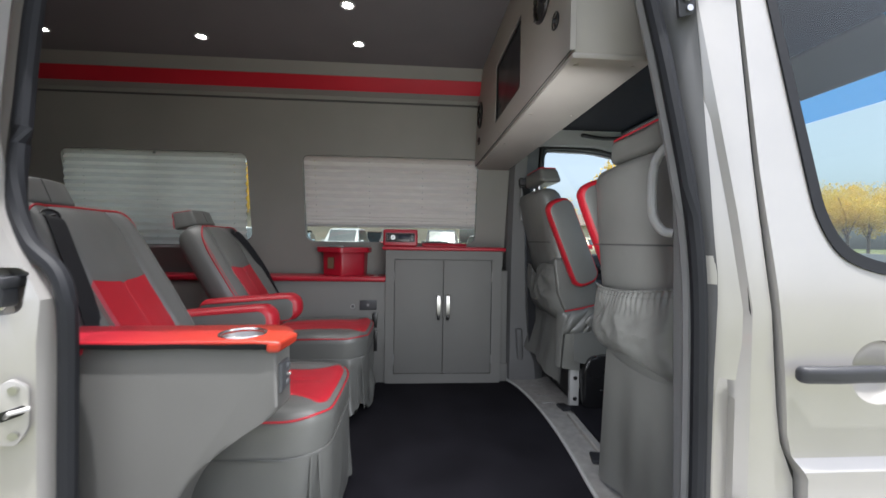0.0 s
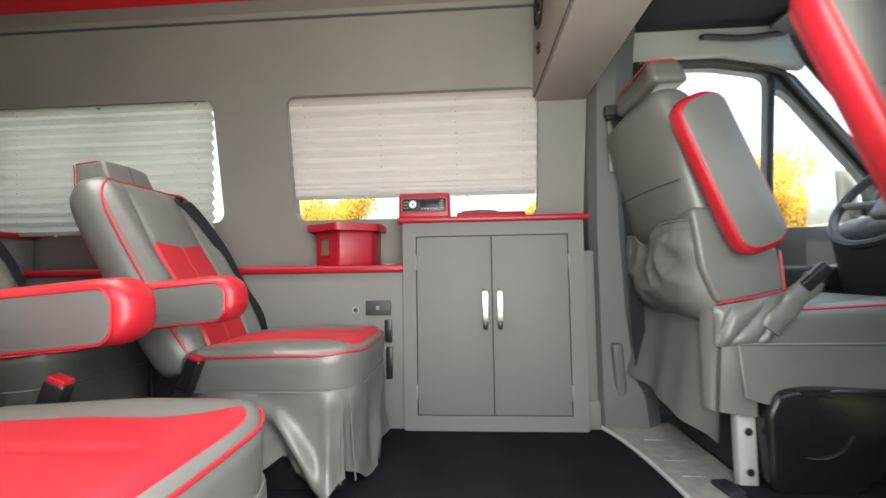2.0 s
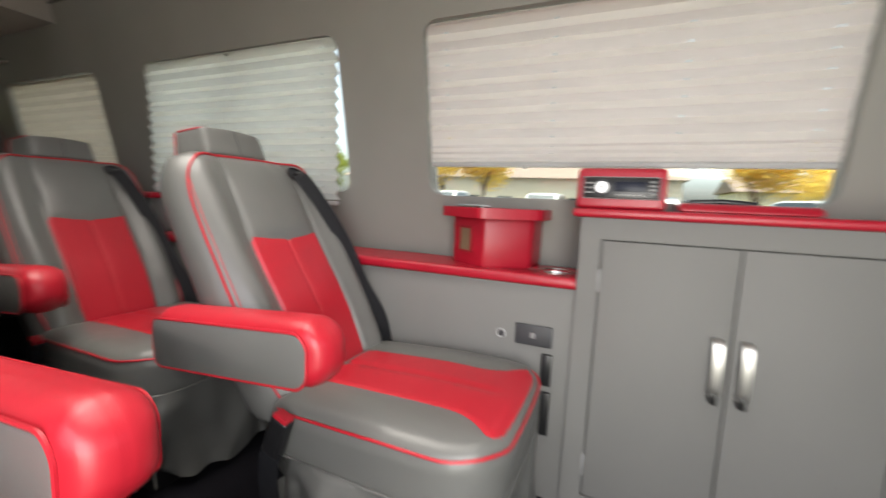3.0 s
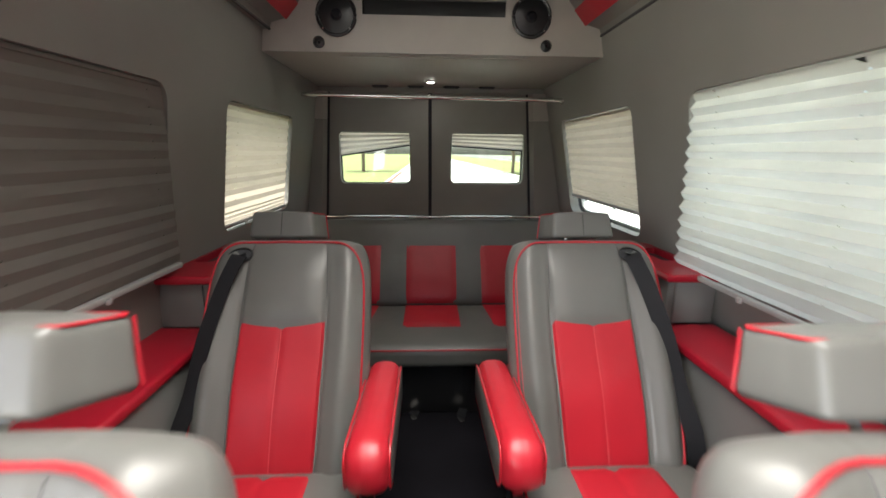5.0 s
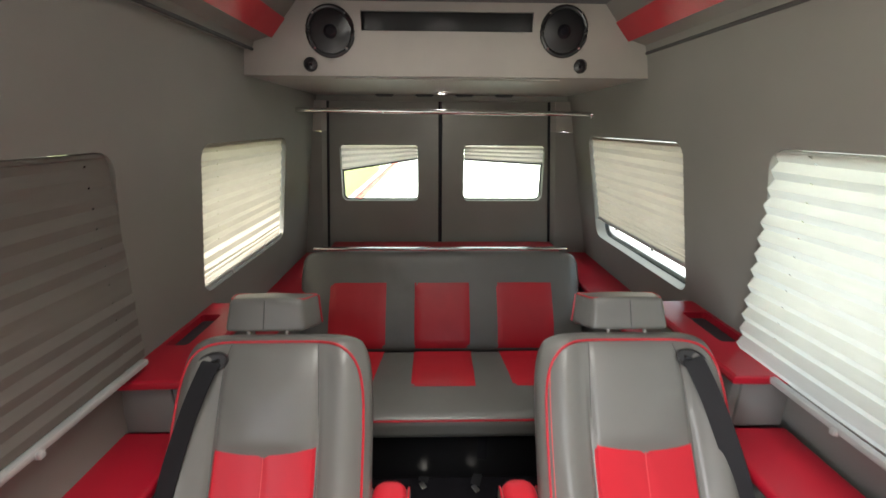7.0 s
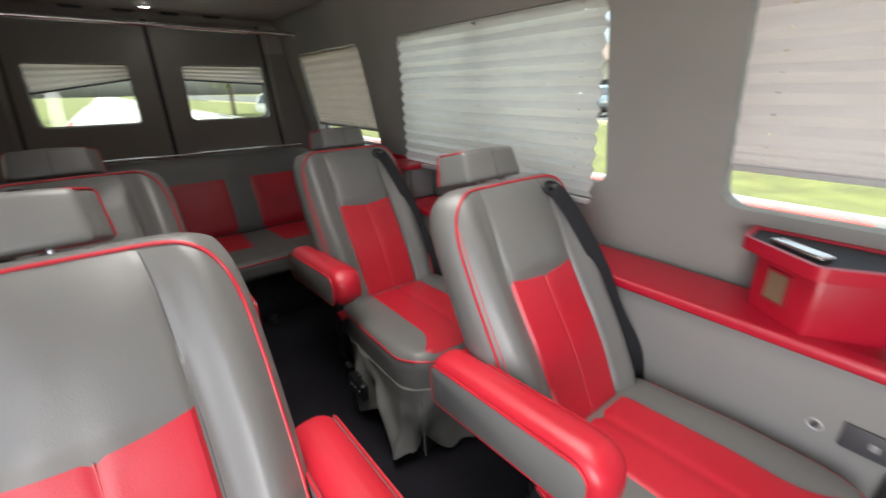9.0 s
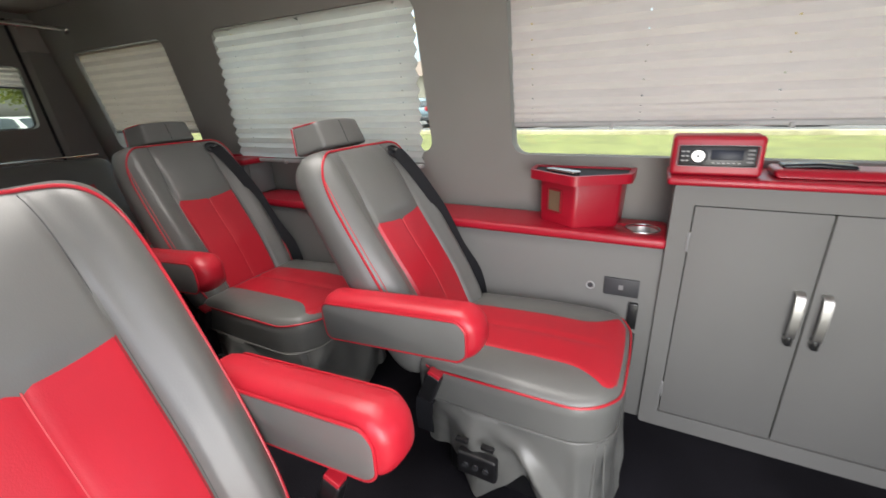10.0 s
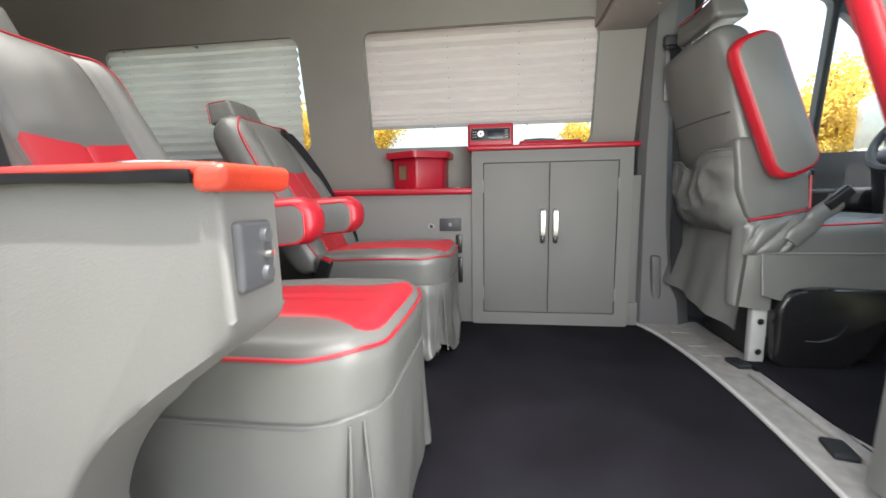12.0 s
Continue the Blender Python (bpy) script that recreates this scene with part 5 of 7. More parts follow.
# ---- door opening ----
seal_rear = smooth_path([(0.046, -0.965, -0.05), (0.051, -0.97, 0.40), (0.053, -0.97, 0.66), (0.049, -0.97, 0.76), (0.027, -0.965, 0.812), (-0.030, -0.955, 0.865), (-0.072, -0.935, 0.955), (-0.083, -0.91, 1.10), (-0.084, -0.88, 1.36), (-0.048, -0.87, 1.58), (0.05, -0.86, 1.69)], 5)
seal_top = smooth_path([(0.05, -0.86, 1.69), (0.2, -0.855, 1.715), (1.05, -0.855, 1.715), (1.16, -0.865, 1.68), (1.235, -0.895, 1.5)], 5)
seal_front = smooth_path([(1.235, -0.895, 1.5), (1.275, -0.93, 1.25), (1.325, -0.965, 0.88), (1.338, -0.97, 0.5), (1.342, -0.965, -0.05)], 6)
structure("door_seal", tube(seal_rear + seal_top[1:] + seal_front[1:], 0.017, 10), RUBBER, "thick black rubber seal round the sliding door opening", "seal")
inner = [p + Vector((0, 0.03, 0)) for p in seal_front]
structure("door_seal_inner", tube(inner, 0.016, 8), TRIM, "grey inner lip of the door seal", "seal")
structure("wall_right_upper", rbox(-0.02, 1.34, -0.93, -0.80, 1.712, 1.80, 0.01), WALL, "grey lining above the sliding door opening", "wall")


def column(name, sections, mat, label):
    """A pillar lofted through sections: (z, list of x, y)."""
    bm = bmesh.new()
    rings = [[bm.verts.new((x, y, z)) for x, y in poly] for z, poly in sections]
    for A, B in zip(rings, rings[1:]):
        for k in range(len(A)):
            bm.faces.new((A[k], A[(k + 1) % len(A)], B[(k + 1) % len(A)], B[k]))
    bm.faces.new(rings[0][::-1])
    bm.faces.new(rings[-1])
    return structure(name, bm, mat, label, "pillar", 28)


# rear corner pillars, leaning in towards the roof
for nm, s_, low, high in (("rear_pillar_left", 1, (0.702, 0.829), (0.640, 0.773)), ("rear_pillar_right", -1, (0.769, 0.883), (0.716, 0.838))):
    def edge(z, k, low=low, high=high):
        return low[k] + (high[k] - low[k]) * (z - 0.79) / 0.81

    def ring_at(z, out):
        return [(REAR - 0.05, s_ * (edge(z, 0) - 0.03)), (REAR - 0.012, s_ * (edge(z, 0) - 0.03)), (REAR - 0.010, s_ * edge(z, 0)), (REAR + 0.022 + out, s_ * edge(z, 0)), (REAR + 0.052 + out, s_ * (edge(z, 0) + 0.022)), (REAR + 0.060 + out, s_ * (edge(z, 1) + 0.012)), (REAR + 0.066 + out, s_ * 0.93), (REAR - 0.05, s_ * 0.93)]
    column(nm, [(z, ring_at(z, 0.0)) for z in (0.0, 0.8, 1.424)], WALL, "grey fabric-covered rear corner pillar")
    column(nm + "_pad", [(z, ring_at(z, 0.006)) for z in (1.426, 1.60)], CONSOLE, "paler upper pad of the rear corner pillar")
    structure(nm + "_seal", tube([(REAR + 0.008, s_ * (edge(0.03, 0) - 0.004), 0.03), (REAR + 0.008, s_ * (edge(1.6, 0) - 0.004), 1.6)], 0.010, 6), RUBBER, "dark rubber line beside the rear door", "seal")


def shift(z, lo, hi, z0=0.75, z1=1.5):
    t = max(0.0, min(1.0, (z - z0) / (z1 - z0)))
    return lo + (hi - lo) * t


# rear jamb of the opening, with its striker
jz = (-0.3, 0.1, 0.45, 0.60, 0.68, 0.76, 0.84, 0.93, 1.1, 1.35, 1.6, 1.72)
jamb = []
for z in jz:
    x = 0.028 if z < 0.74 else shift(z, 0.028, -0.114, 0.76, 1.0)
    x += 0.03 * max(0, (z - 1.35)) * 2
    y = shift(z, -1.0, -0.895, 0.75, 1.7)
    dent = 0.03 if 0.72 < z < 1.0 else 0.0
    jamb.append((z, [(x, y + 0.035), (x - 0.012 + dent * 0.2, y + 0.005), (x - 0.035 - dent, y - 0.006), (x - 0.060 - dent, y - 0.020), (x - 0.11, y - 0.022), (x - 0.115, y + 0.06), (x - 0.02, y + 0.06)]))
jb = column("rear_door_jamb", jamb, PAINT, "silver painted jamb at the rear of the door opening")


carve(jb, softcube(0.055, 0.045, 0.043, 0.022, 3, lambda p: p + Vector((-0.058, -1.005, 0.777))))
stk = thing("door_striker", (0.002, -1.014, 0.562), "metal striker plate with two screws on the door jamb", "latch")
part("plate", prism(round_poly([(-0.046, 0.545), (0.0, 0.535), (0.028, 0.565), (0.028, 0.64), (-0.01, 0.66), (-0.046, 0.645)], 0.01, 3), 0.006, lambda u, v, d: Vector((0.002 + 0.5 * u, -1.014 + 0.35 * u - d, v - 0.038)), 0.002), PAINT, stk)
part("slot", prism(rounded(-0.034, 0.022, 0.588, 0.606, 0.007), 0.008, lambda u, v, d: Vector((0.002 + 0.5 * u, -1.014 + 0.35 * u - d, v - 0.038 + 0.15 * u))), BLACK, stk, "dark latch slot")
part("hook", tube([(-0.013, -1.024, 0.550), (0.002, -1.032, 0.562), (0.022, -1.014, 0.564)], 0.0045, 8), SATIN, stk)
for zz in (0.517, 0.600):
    part("screw", disc((0.0, -1.022, zz), (0.3, -1, 0), 0.008, 0.005, 12), SATIN, stk)
brk = thing("door_roller_bracket", (-0.07, -1.0, 0.78), "dark hinge bracket in a recess of the door jamb", "bracket")
part("arm", rbox(-0.125, -0.020, -1.018, -0.962, 0.782, 0.804, 0.006), TRIM_DARK, brk)
part("eye", plate(rounded(-0.062, -0.022, 0.748, 0.786, 0.008), [rounded(-0.052, -0.032, 0.757, 0.774, 0.004)], 0.030, lambda u, v, d: Vector((u, -1.016 + d, v))), TRIM_DARK, brk)
part("pin", disc((-0.042, -0.998, 0.757), (0, 0, 1), 0.006, 0.03, 12), CHROME, brk)

# front jamb: B-pillar between the opening and the front door
bz = (-0.3, 0.05, 0.34, 0.40, 0.48, 0.56, 0.60, 0.68, 0.75, 0.95, 1.08, 1.16, 1.22, 1.30, 1.45, 1.6, 1.72)
pil = []
for z in bz:
    x = 1.352 if z < 0.8 else shift(z, 1.352, 1.262, 0.8, 1.5)
    y = shift(z, -0.975, -0.885, 0.75, 1.5)
    gx = float(np.interp(z, (0.30, 0.415, 0.46, 0.50, 0.75, 1.04, 1.40, 1.62), (1.510, 1.504, 1.479, 1.468, 1.447, 1.428, 1.416, 1.407)))
    step = 0.018 if (0.05 < z < 0.58) else 0.0
    bulge = 0.014 if (z > 0.6 and z < 1.18) else 0.0
    pil.append((z, [(x, y + 0.05), (x, y + 0.01), (x + 0.016, y - 0.012 + step * 0.5), (x + 0.028 + step, y - 0.020 + step), (x + 0.042 + bulge * 0.6, y - 0.026 - bulge * 0.3),
                    (x + 0.058, y - 0.046), (x + 0.075, y - 0.052), (gx, y - 0.050), (gx, y - 0.035), (1.40, y - 0.02), (1.40, y + 0.05)]))
column("front_door_jamb", pil, PAINT, "silver painted B-pillar with pressed folds")
column("jamb_gap", [(z, [(g - 0.045, w), (g + 0.05, w), (g + 0.05, w + 0.05), (g - 0.045, w + 0.05)]) for z, g, w in ((-0.3, 1.50, -1.018), (0.42, 1.495, -1.018), (0.75, 1.452, -1.018), (1.10, 1.430, -0.978), (1.58, 1.412, -0.918))], BLACK, "dark gap behind the front door edge")


def seal_lip(p, q, s):
    """The flat lip of the door seal, widening towards the roof, 4 mm proud of the pillar."""
    z = -0.2 + 1.66 * q
    x, y = 1.352 if z < 0.8 else shift(z, 1.352, 1.262, 0.8, 1.5), shift(z, -0.975, -0.885, 0.75, 1.5)
    dx = -0.004 + p * (0.004 + float(np.interp(z, (0.6, 0.75, 0.9, 1.25, 1.46), (0.009, 0.011, 0.019, 0.046, 0.056))))
    out = float(np.interp(dx, (0.0, 0.016, 0.028, 0.042, 0.058), (0.010, -0.012, -0.020, -0.026, -0.046)))
    return Vector((x + dx, y + out - (0.004 if s > 0 else -0.002), z))


structure("door_seal_lip", sheet(seal_lip, 8, 26), PILLAR, "flat dark rubber lip along the B-pillar", "seal")
hg = thing("door_catch", (1.30, -0.925, 1.40), "dark metal upper door catch on the pillar", "latch")
part("plate", prism(round_poly([(1.285, 1.375), (1.318, 1.385), (1.322, 1.43), (1.30, 1.445), (1.28, 1.43)], 0.008, 3), 0.01, lambda u, v, d: Vector((u, -0.938 - d, v)), 0.002), TRIM_DARK, hg)
part("loop", ring((1.300, -0.95, 1.425), (0, -1, 0.2), 0.012, 0.004, 16), CHROME, hg)
part("screw", disc((1.306, -0.951, 1.395), (0, -1, 0), 0.007, 0.005, 12), CHROME, hg)
column("pillar_trim_right", [(z, [(1.345 + o, -0.86), (1.36 + o, -0.835), (1.46, -0.835), (1.46, -0.93), (1.35 + o, -0.93)]) for z, o in ((0.0, 0.02), (0.3, 0.015), (0.9, 0.0), (1.3, -0.02), (1.70, -0.06))], TRIM, "grey plastic lining of the B-pillar")
gh = thing("grab_handle", (1.33, -0.83, 1.02), "curved light grey plastic grab handle on the pillar", "handle")
part("grip", tube(smooth_path([(1.355, -0.842, 1.135), (1.338, -0.825, 1.122), (1.322, -0.811, 1.085), (1.318, -0.808, 1.02), (1.321, -0.811, 0.955), (1.336, -0.825, 0.918), (1.355, -0.842, 0.91)], 5), 0.0115, 10), TRIM_LIGHT, gh)

# silver front door with its window
fd = thing("front_passenger_door", (2.0, -1.0, 0.0), "silver front passenger door of the van, closed", "car door")


def door_lay(u, v, d):
    lean = 0.13 * max(0.0, v - 0.76) ** 2 / (max(0.0, v - 0.76) + 0.08)
    swell = 0.016 * math.exp(-((v - 0.60) / 0.28) ** 2)
    ledge = 0.016 * max(0.0, min(1.0, (0.452 - v) / 0.022))
    return Vector((u, -1.025 + lean - swell - ledge + d, v))


fdo = [(1.415, 1.62), (1.424, 1.40), (1.436, 1.04), (1.455, 0.75), (1.476, 0.50), (1.487, 0.46), (1.512, 0.415), (1.518, 0.30), (1.52, -0.30), (2.62, -0.30), (2.62, 0.80), (2.12, 1.58), (1.95, 1.62)]
fdw = round_poly([(1.478, 1.50), (1.555, 0.945), (1.595, 0.865), (1.68, 0.832), (2.50, 0.80), (2.05, 1.47), (1.95, 1.50)], 0.05, 4)
cup_hole = [(1.672 + 0.066 * math.cos(2 * math.pi * k / 32), 0.627 + 0.066 * math.sin(2 * math.pi * k / 32)) for k in range(32)]
part("door_skin", plate(fdo, [fdw, cup_hole], 0.05, door_lay, (0.1, 0.2, 0.3, 0.40, 0.430, 0.441, 0.452, 0.47, 0.52, 0.58, 0.64, 0.70, 0.76, 0.80, 0.85, 0.90, 0.97, 1.05, 1.15, 1.3)), PAINT, fd)
fdi = round_poly([(1.494, 1.485), (1.571, 0.95), (1.608, 0.878), (1.688, 0.849), (2.47, 0.815), (2.04, 1.455), (1.945, 1.485)], 0.05, 4)
part("window_frame", plate(round_poly([(1.471, 1.507), (1.548, 0.94), (1.590, 0.858), (1.678, 0.825), (2.52, 0.79), (2.06, 1.478), (1.955, 1.507)], 0.05, 4), [fdi], 0.018, lambda u, v, d: door_lay(u, v, d - 0.004)), RUBBER, fd, "black rubber window frame")
pane = part("pane", plate(fdi, [], 0.004, lambda u, v, d: door_lay(u, v, d + 0.015)), GLASS_CLEAR, fd)
pane.visible_shadow = False
part("door_handle", softcube(0.15, 0.012, 0.017, 0.012, 5, lambda p: p + Vector((1.622, -1.075 + 0.4 * max(0, abs(p.x) - 0.11), 0.632 + 0.004 * math.cos(p.x * 12)))), TRIM_DARK, fd, "dark grey plastic door handle")
cup = bmesh.new()
bowl = [[cup.verts.new(door_lay(1.672 + (u - 1.672) * k, 0.627 + (v - 0.627) * k, 0.001 + 0.034 * math.sqrt(1 - k * k * 0.999))) for u, v in cup_hole] for k in (1.0, 0.985, 0.94, 0.85, 0.7, 0.5, 0.25)]
for A, B in zip(bowl, bowl[1:]):
    for k in range(32):
        cup.faces.new((A[k], A[(k + 1) % 32], B[(k + 1) % 32], B[k]))
cup.faces.new(bowl[-1])
part("handle_cup", cup, PAINT, fd, "round pressed hollow behind the handle")
structure("front_door_lining_right", rbox(1.50, 2.62, -0.965, -0.925, -0.1, 0.80, 0.01), TRIM_DARK, "dark inner lining of the passenger door", "lining")

# open sliding door, slid back along the outside
sdr = thing("sliding_door", (-0.8, -1.10, -0.1), "open silver sliding door slid back along the van", "car door")
sd_lay = lambda u, v, d: Vector((u, -1.125 + 0.13 * max(0.0, v - 0.75) + d, v))
part("door_skin", plate(rounded(-1.36, -0.070, -0.28, 1.70, 0.02), [rounded(-1.24, -0.18, 0.87, 1.42, 0.06)], 0.040, sd_lay), PAINT, sdr)
# unseen pane, tinted dark to hold daylight off the blind behind it
pane = part("pane", plate(rounded(-1.25, -0.17, 0.86, 1.43, 0.06), [], 0.004, lambda u, v, d: sd_lay(u, v, d + 0.02)), glass_material("dark_dimming_glass", (0.18, 0.2, 0.19)), sdr, "dark tinted pane")
for dd_ in (0.013, 0.030):
    part("edge_seal", tube([sd_lay(-0.069, z, dd_) for z in np.linspace(-0.2, 1.66, 16)], 0.0095, 8), RUBBER, sdr, "black rubber seal along the leading edge")

# ---- sill, cab floor ----
sill = thing("floor_sill", (1.48, 0, 0.0), "scuffed grey metal sill strip at the carpet edge", "sill", "", "structure")
spts = [(1.295, 0.80), (1.350, 0.63), (1.378, 0.45), (1.391, 0.24), (1.390, 0.0), (1.377, -0.22), (1.360, -0.42), (1.348, -0.62), (1.335, -0.93)]
outer = [(1.60, -0.93), (1.60, 0.78), (1.40, 0.78)]
bm = plate([tuple(p) for p in spts] + outer, [], 0.018, lambda u, v, d: Vector((u, v, -0.012 + d)))
part("strip", bm, SILL_METAL, sill)
part("edge", tube(smooth_path([(x, y, 0.006) for x, y in spts], 4), 0.008, 8), TRIM_LIGHT, sill, "worn pale edge")
part("rib", softcube(0.018, 0.24, 0.010, 0.008, 5, lambda p: p + Vector((1.515 + 0.03 * p.y, -0.04, 0.012))), SILL_METAL, sill)
part("rib", softcube(0.006, 0.24, 0.008, 0.005, 5, lambda p: p + Vector((1.545 + 0.03 * p.y, -0.04, 0.012))), SILL_METAL, sill)
for yv in (0.62, 0.46, 0.36, -0.42):
    part("weld_tab", rbox(1.43, 1.50, yv - 0.004, yv + 0.004, 0.004, 0.009, 0.001), TRIM, sill)
for hx_, hy_, turn in ((1.520, 0.282, 8), (1.470, -0.222, -14)):
    ft = thing("sill_clip", (hx_, hy_, 0.006), "black plastic clip over the end of the sill channel", "clip", "sill clips")
    part("body", moved(softcube(0.026, 0.040, 0.008, 0.007, 4), Matrix.Translation((hx_, hy_, 0.013)) @ Matrix.Rotation(radians(turn), 4, "Z")), RUBBER, ft)
    part("tab", moved(softcube(0.040, 0.016, 0.006, 0.005, 3), Matrix.Translation((hx_ + 0.050, hy_ + 0.008, 0.012)) @ Matrix.Rotation(radians(turn + 10), 4, "Z")), RUBBER, ft)
structure("cab_floor", rbox(1.56, 2.75, -0.95, 0.90, -0.05, -0.006), TRIM_DARK, "dark cab floor", "floor")
mat_ = thing("floor_mat", (1.7, 0.0, 0.0), "black rubber mat with rounded corners on the cab floor", "mat")
part("mat", prism(round_poly([(1.535, -0.20), (1.545, 0.30), (1.60, 0.36), (2.3, 0.36), (2.3, -0.36), (1.58, -0.30)], 0.04, 4), 0.016, lambda u, v, d: Vector((u, v, 0.006 + d)), 0.005), CARPET, mat_)

# ---- left B-pillar and driver's door ----
column("pillar_trim_left", [(z, [(1.318 - a * 0.2, 0.80 + b), (1.345 - a * 0.2, 0.765 + b), (1.44 + a, 0.755 + b), (1.52 + a * 0.7, 0.80 + b), (1.56 + a * 0.5, 0.92), (1.318, 0.93)]) for z, a, b in
       ((-0.01, 0.06, -0.03), (0.12, 0.05, -0.02), (0.2, 0.02, 0.0), (0.45, 0.0, 0.02), (0.8, -0.01, 0.03), (1.2, -0.02, 0.0), (1.5, -0.02, -0.04), (1.68, -0.02, -0.09))], PILLAR, "grey moulded plastic B-pillar lining")
pb = thing("pillar_lining_bulge", (1.38, 0.78, 0.15), "moulded belt housing at the foot of the pillar", "trim")
part("cover", softcube(0.022, 0.016, 0.13, 0.014, 4, lambda p: p + Vector((1.402 - 0.06 * p.z, 0.757, 0.20))), PILLAR, pb)
ba = thing("seat_belt_anchor", (1.40, 0.72, 1.25), "dark seat belt height adjuster on the pillar", "seat belt")
part("guide", softcube(0.030, 0.016, 0.022, 0.008, 3, lambda p: p + Vector((1.40, 0.725, 1.262))), TRIM_DARK, ba)
part("loop", softcube(0.034, 0.012, 0.010, 0.006, 3, lambda p: p + Vector((1.405, 0.712, 1.232))), BLACK, ba)
part("track", rbox(1.388, 1.412, 0.742, 0.752, 1.02, 1.30, 0.004), TRIM, ba)
part("webbing", ribbon(smooth_path([(1.41, 0.712, 1.235), (1.425, 0.70, 1.10), (1.45, 0.70, 0.7), (1.47, 0.71, 0.25)], 4), Vector((1, 0, 0)), 0.046, 0.003), BELT, ba)

dd = thing("drivers_door", (2.0, 0.93, 0.0), "dark-lined driver's door with its window, closed", "car door")
dl = lambda u, v, d: Vector((u, 0.925 - 0.10 * max(0.0, v - 0.8) + d, v))
w_a = round_poly([(1.575, 0.80), (1.575, 1.49), (1.88, 1.485), (2.108, 1.445), (2.108, 0.795)], 0.05, 4)
w_b = round_poly([(2.134, 0.79), (2.134, 1.395), (2.20, 1.35), (2.52, 0.98), (2.56, 0.80)], 0.04, 4)
part("lining", plate([(1.52, -0.1), (2.75, -0.1), (2.75, 0.83), (2.22, 1.44), (2.0, 1.56), (1.52, 1.56)], [w_a, w_b], 0.04, dl), material("door_lining_grey", (0.062, 0.065, 0.07), 0.5, grain=0.3, grain_scale=700, vary=0.08), dd)
part("door_skin", plate([(1.50, -0.35), (2.75, -0.35), (2.75, 0.83), (2.25, 1.45), (2.0, 1.62), (1.50, 1.62)], [[(1.54, 0.765), (1.54, 1.53), (1.88, 1.525), (2.13, 1.475), (2.22, 1.39), (2.58, 0.985), (2.61, 0.765)]], 0.02, lambda u, v, d: dl(u, v, d + 0.06)), PAINT, dd, "silver outer skin")
for w in (w_a, w_b):
    p_ = part("pane", plate(w, [], 0.004, lambda u, v, d: dl(u, v, d + 0.045)), GLASS_CLEAR, dd)
    p_.visible_shadow = False
part("divider", tube([dl(2.12, 0.79, -0.004), dl(2.12, 1.44, -0.004)], 0.012, 8), BLACK, dd, "black window divider")
part("upper_frame", tube(smooth_path([dl(1.55, 0.82, -0.004), dl(1.553, 1.47, -0.006), dl(1.60, 1.51, -0.006), dl(1.88, 1.508, -0.006), dl(2.12, 1.46, -0.006), dl(2.22, 1.37, -0.006), dl(2.58, 0.96, -0.004)], 5), 0.017, 8), BLACK, dd, "black window seal")
part("grip_recess", softcube(0.085, 0.014, 0.030, 0.012, 4, lambda p: p + Vector((2.05, 0.918, 0.70 - 0.12 * p.x))), BLACK, dd, "black door pull")
part("grip", softcube(0.060, 0.008, 0.012, 0.007, 4, lambda p: p + Vector((2.05, 0.902, 0.705 - 0.12 * p.x))), TRIM, dd, "grey inner door handle")
part("armrest", softcube(0.35, 0.03, 0.05, 0.028, 4, lambda p: p + Vector((2.15, 0.90, 0.58))), TRIM_DARK, dd)
mir = thing("wing_mirror", (2.52, 1.08, 0.95), "pale wing mirror outside the driver's window", "mirror")
part("housing", softcube(0.05, 0.10, 0.145, 0.04, 4, lambda p: p + Vector((2.55, 1.11, 0.945))), PAINT, mir)
part("glass", softcube(0.004, 0.085, 0.125, 0.0035, 3, lambda p: p + Vector((2.499, 1.11, 0.945))), CHROME, mir, "mirror glass")
part("arm", rbox(2.53, 2.58, 0.95, 1.03, 0.84, 0.90, 0.01), TRIM_DARK, mir)

# ---- cab: headliner, windscreen, dashboard ----
structure("cab_headliner", rbox(1.319, 2.16, -0.90, 0.88, 1.61, 1.64, 0.005), HEADLINER, "dark headliner over the front seats", "ceiling")
structure("cab_side_trim", prism([(1.42, 1.515), (1.42, 1.63), (2.2, 1.63), (2.24, 1.46), (2.1, 1.475), (1.9, 1.515)], 0.05, lambda u, v, d: Vector((u, 0.865 - 0.4 * (v - 1.5) - d, v)), 0.012), TRIM_LIGHT, "pale trim above the driver's door", "trim")
structure("cab_bulkhead", rbox(1.334, 1.345, -0.90, 0.88, 1.60, 1.90), CEIL, "dark lining behind the overhead console", "wall")
gb = thing("roof_grab_bar", (1.95, 0.80, 1.58), "black grab bar above the driver's door", "handle")
part("bar", tube(smooth_path([(1.80, 0.80, 1.59), (1.81, 0.765, 1.575), (1.95, 0.76, 1.56), (2.10, 0.765, 1.575), (2.12, 0.80, 1.59)], 5), 0.012, 8), TRIM_DARK, gb)
part("foot", softcube(0.02, 0.012, 0.02, 0.01, 2, lambda p: p + Vector((1.80, 0.805, 1.59))), BLACK, gb)
ws = thing("windscreen", (2.5, 0, 1.2), "wide windscreen with a blue tinted band along its top", "windscreen", "", "structure")
wl = lambda u, v, d: Vector((2.80 - 0.72 * v + 0.64 * d, u * (1 - 0.12 * v), 0.86 + 0.86 * v + 0.7 * d))
p_ = part("pane", plate([(-0.88, 0.0), (0.88, 0.0), (0.88, 0.62), (-0.88, 0.62)], [], 0.004, wl), GLASS_CLEAR, ws)
p_.visible_shadow = False
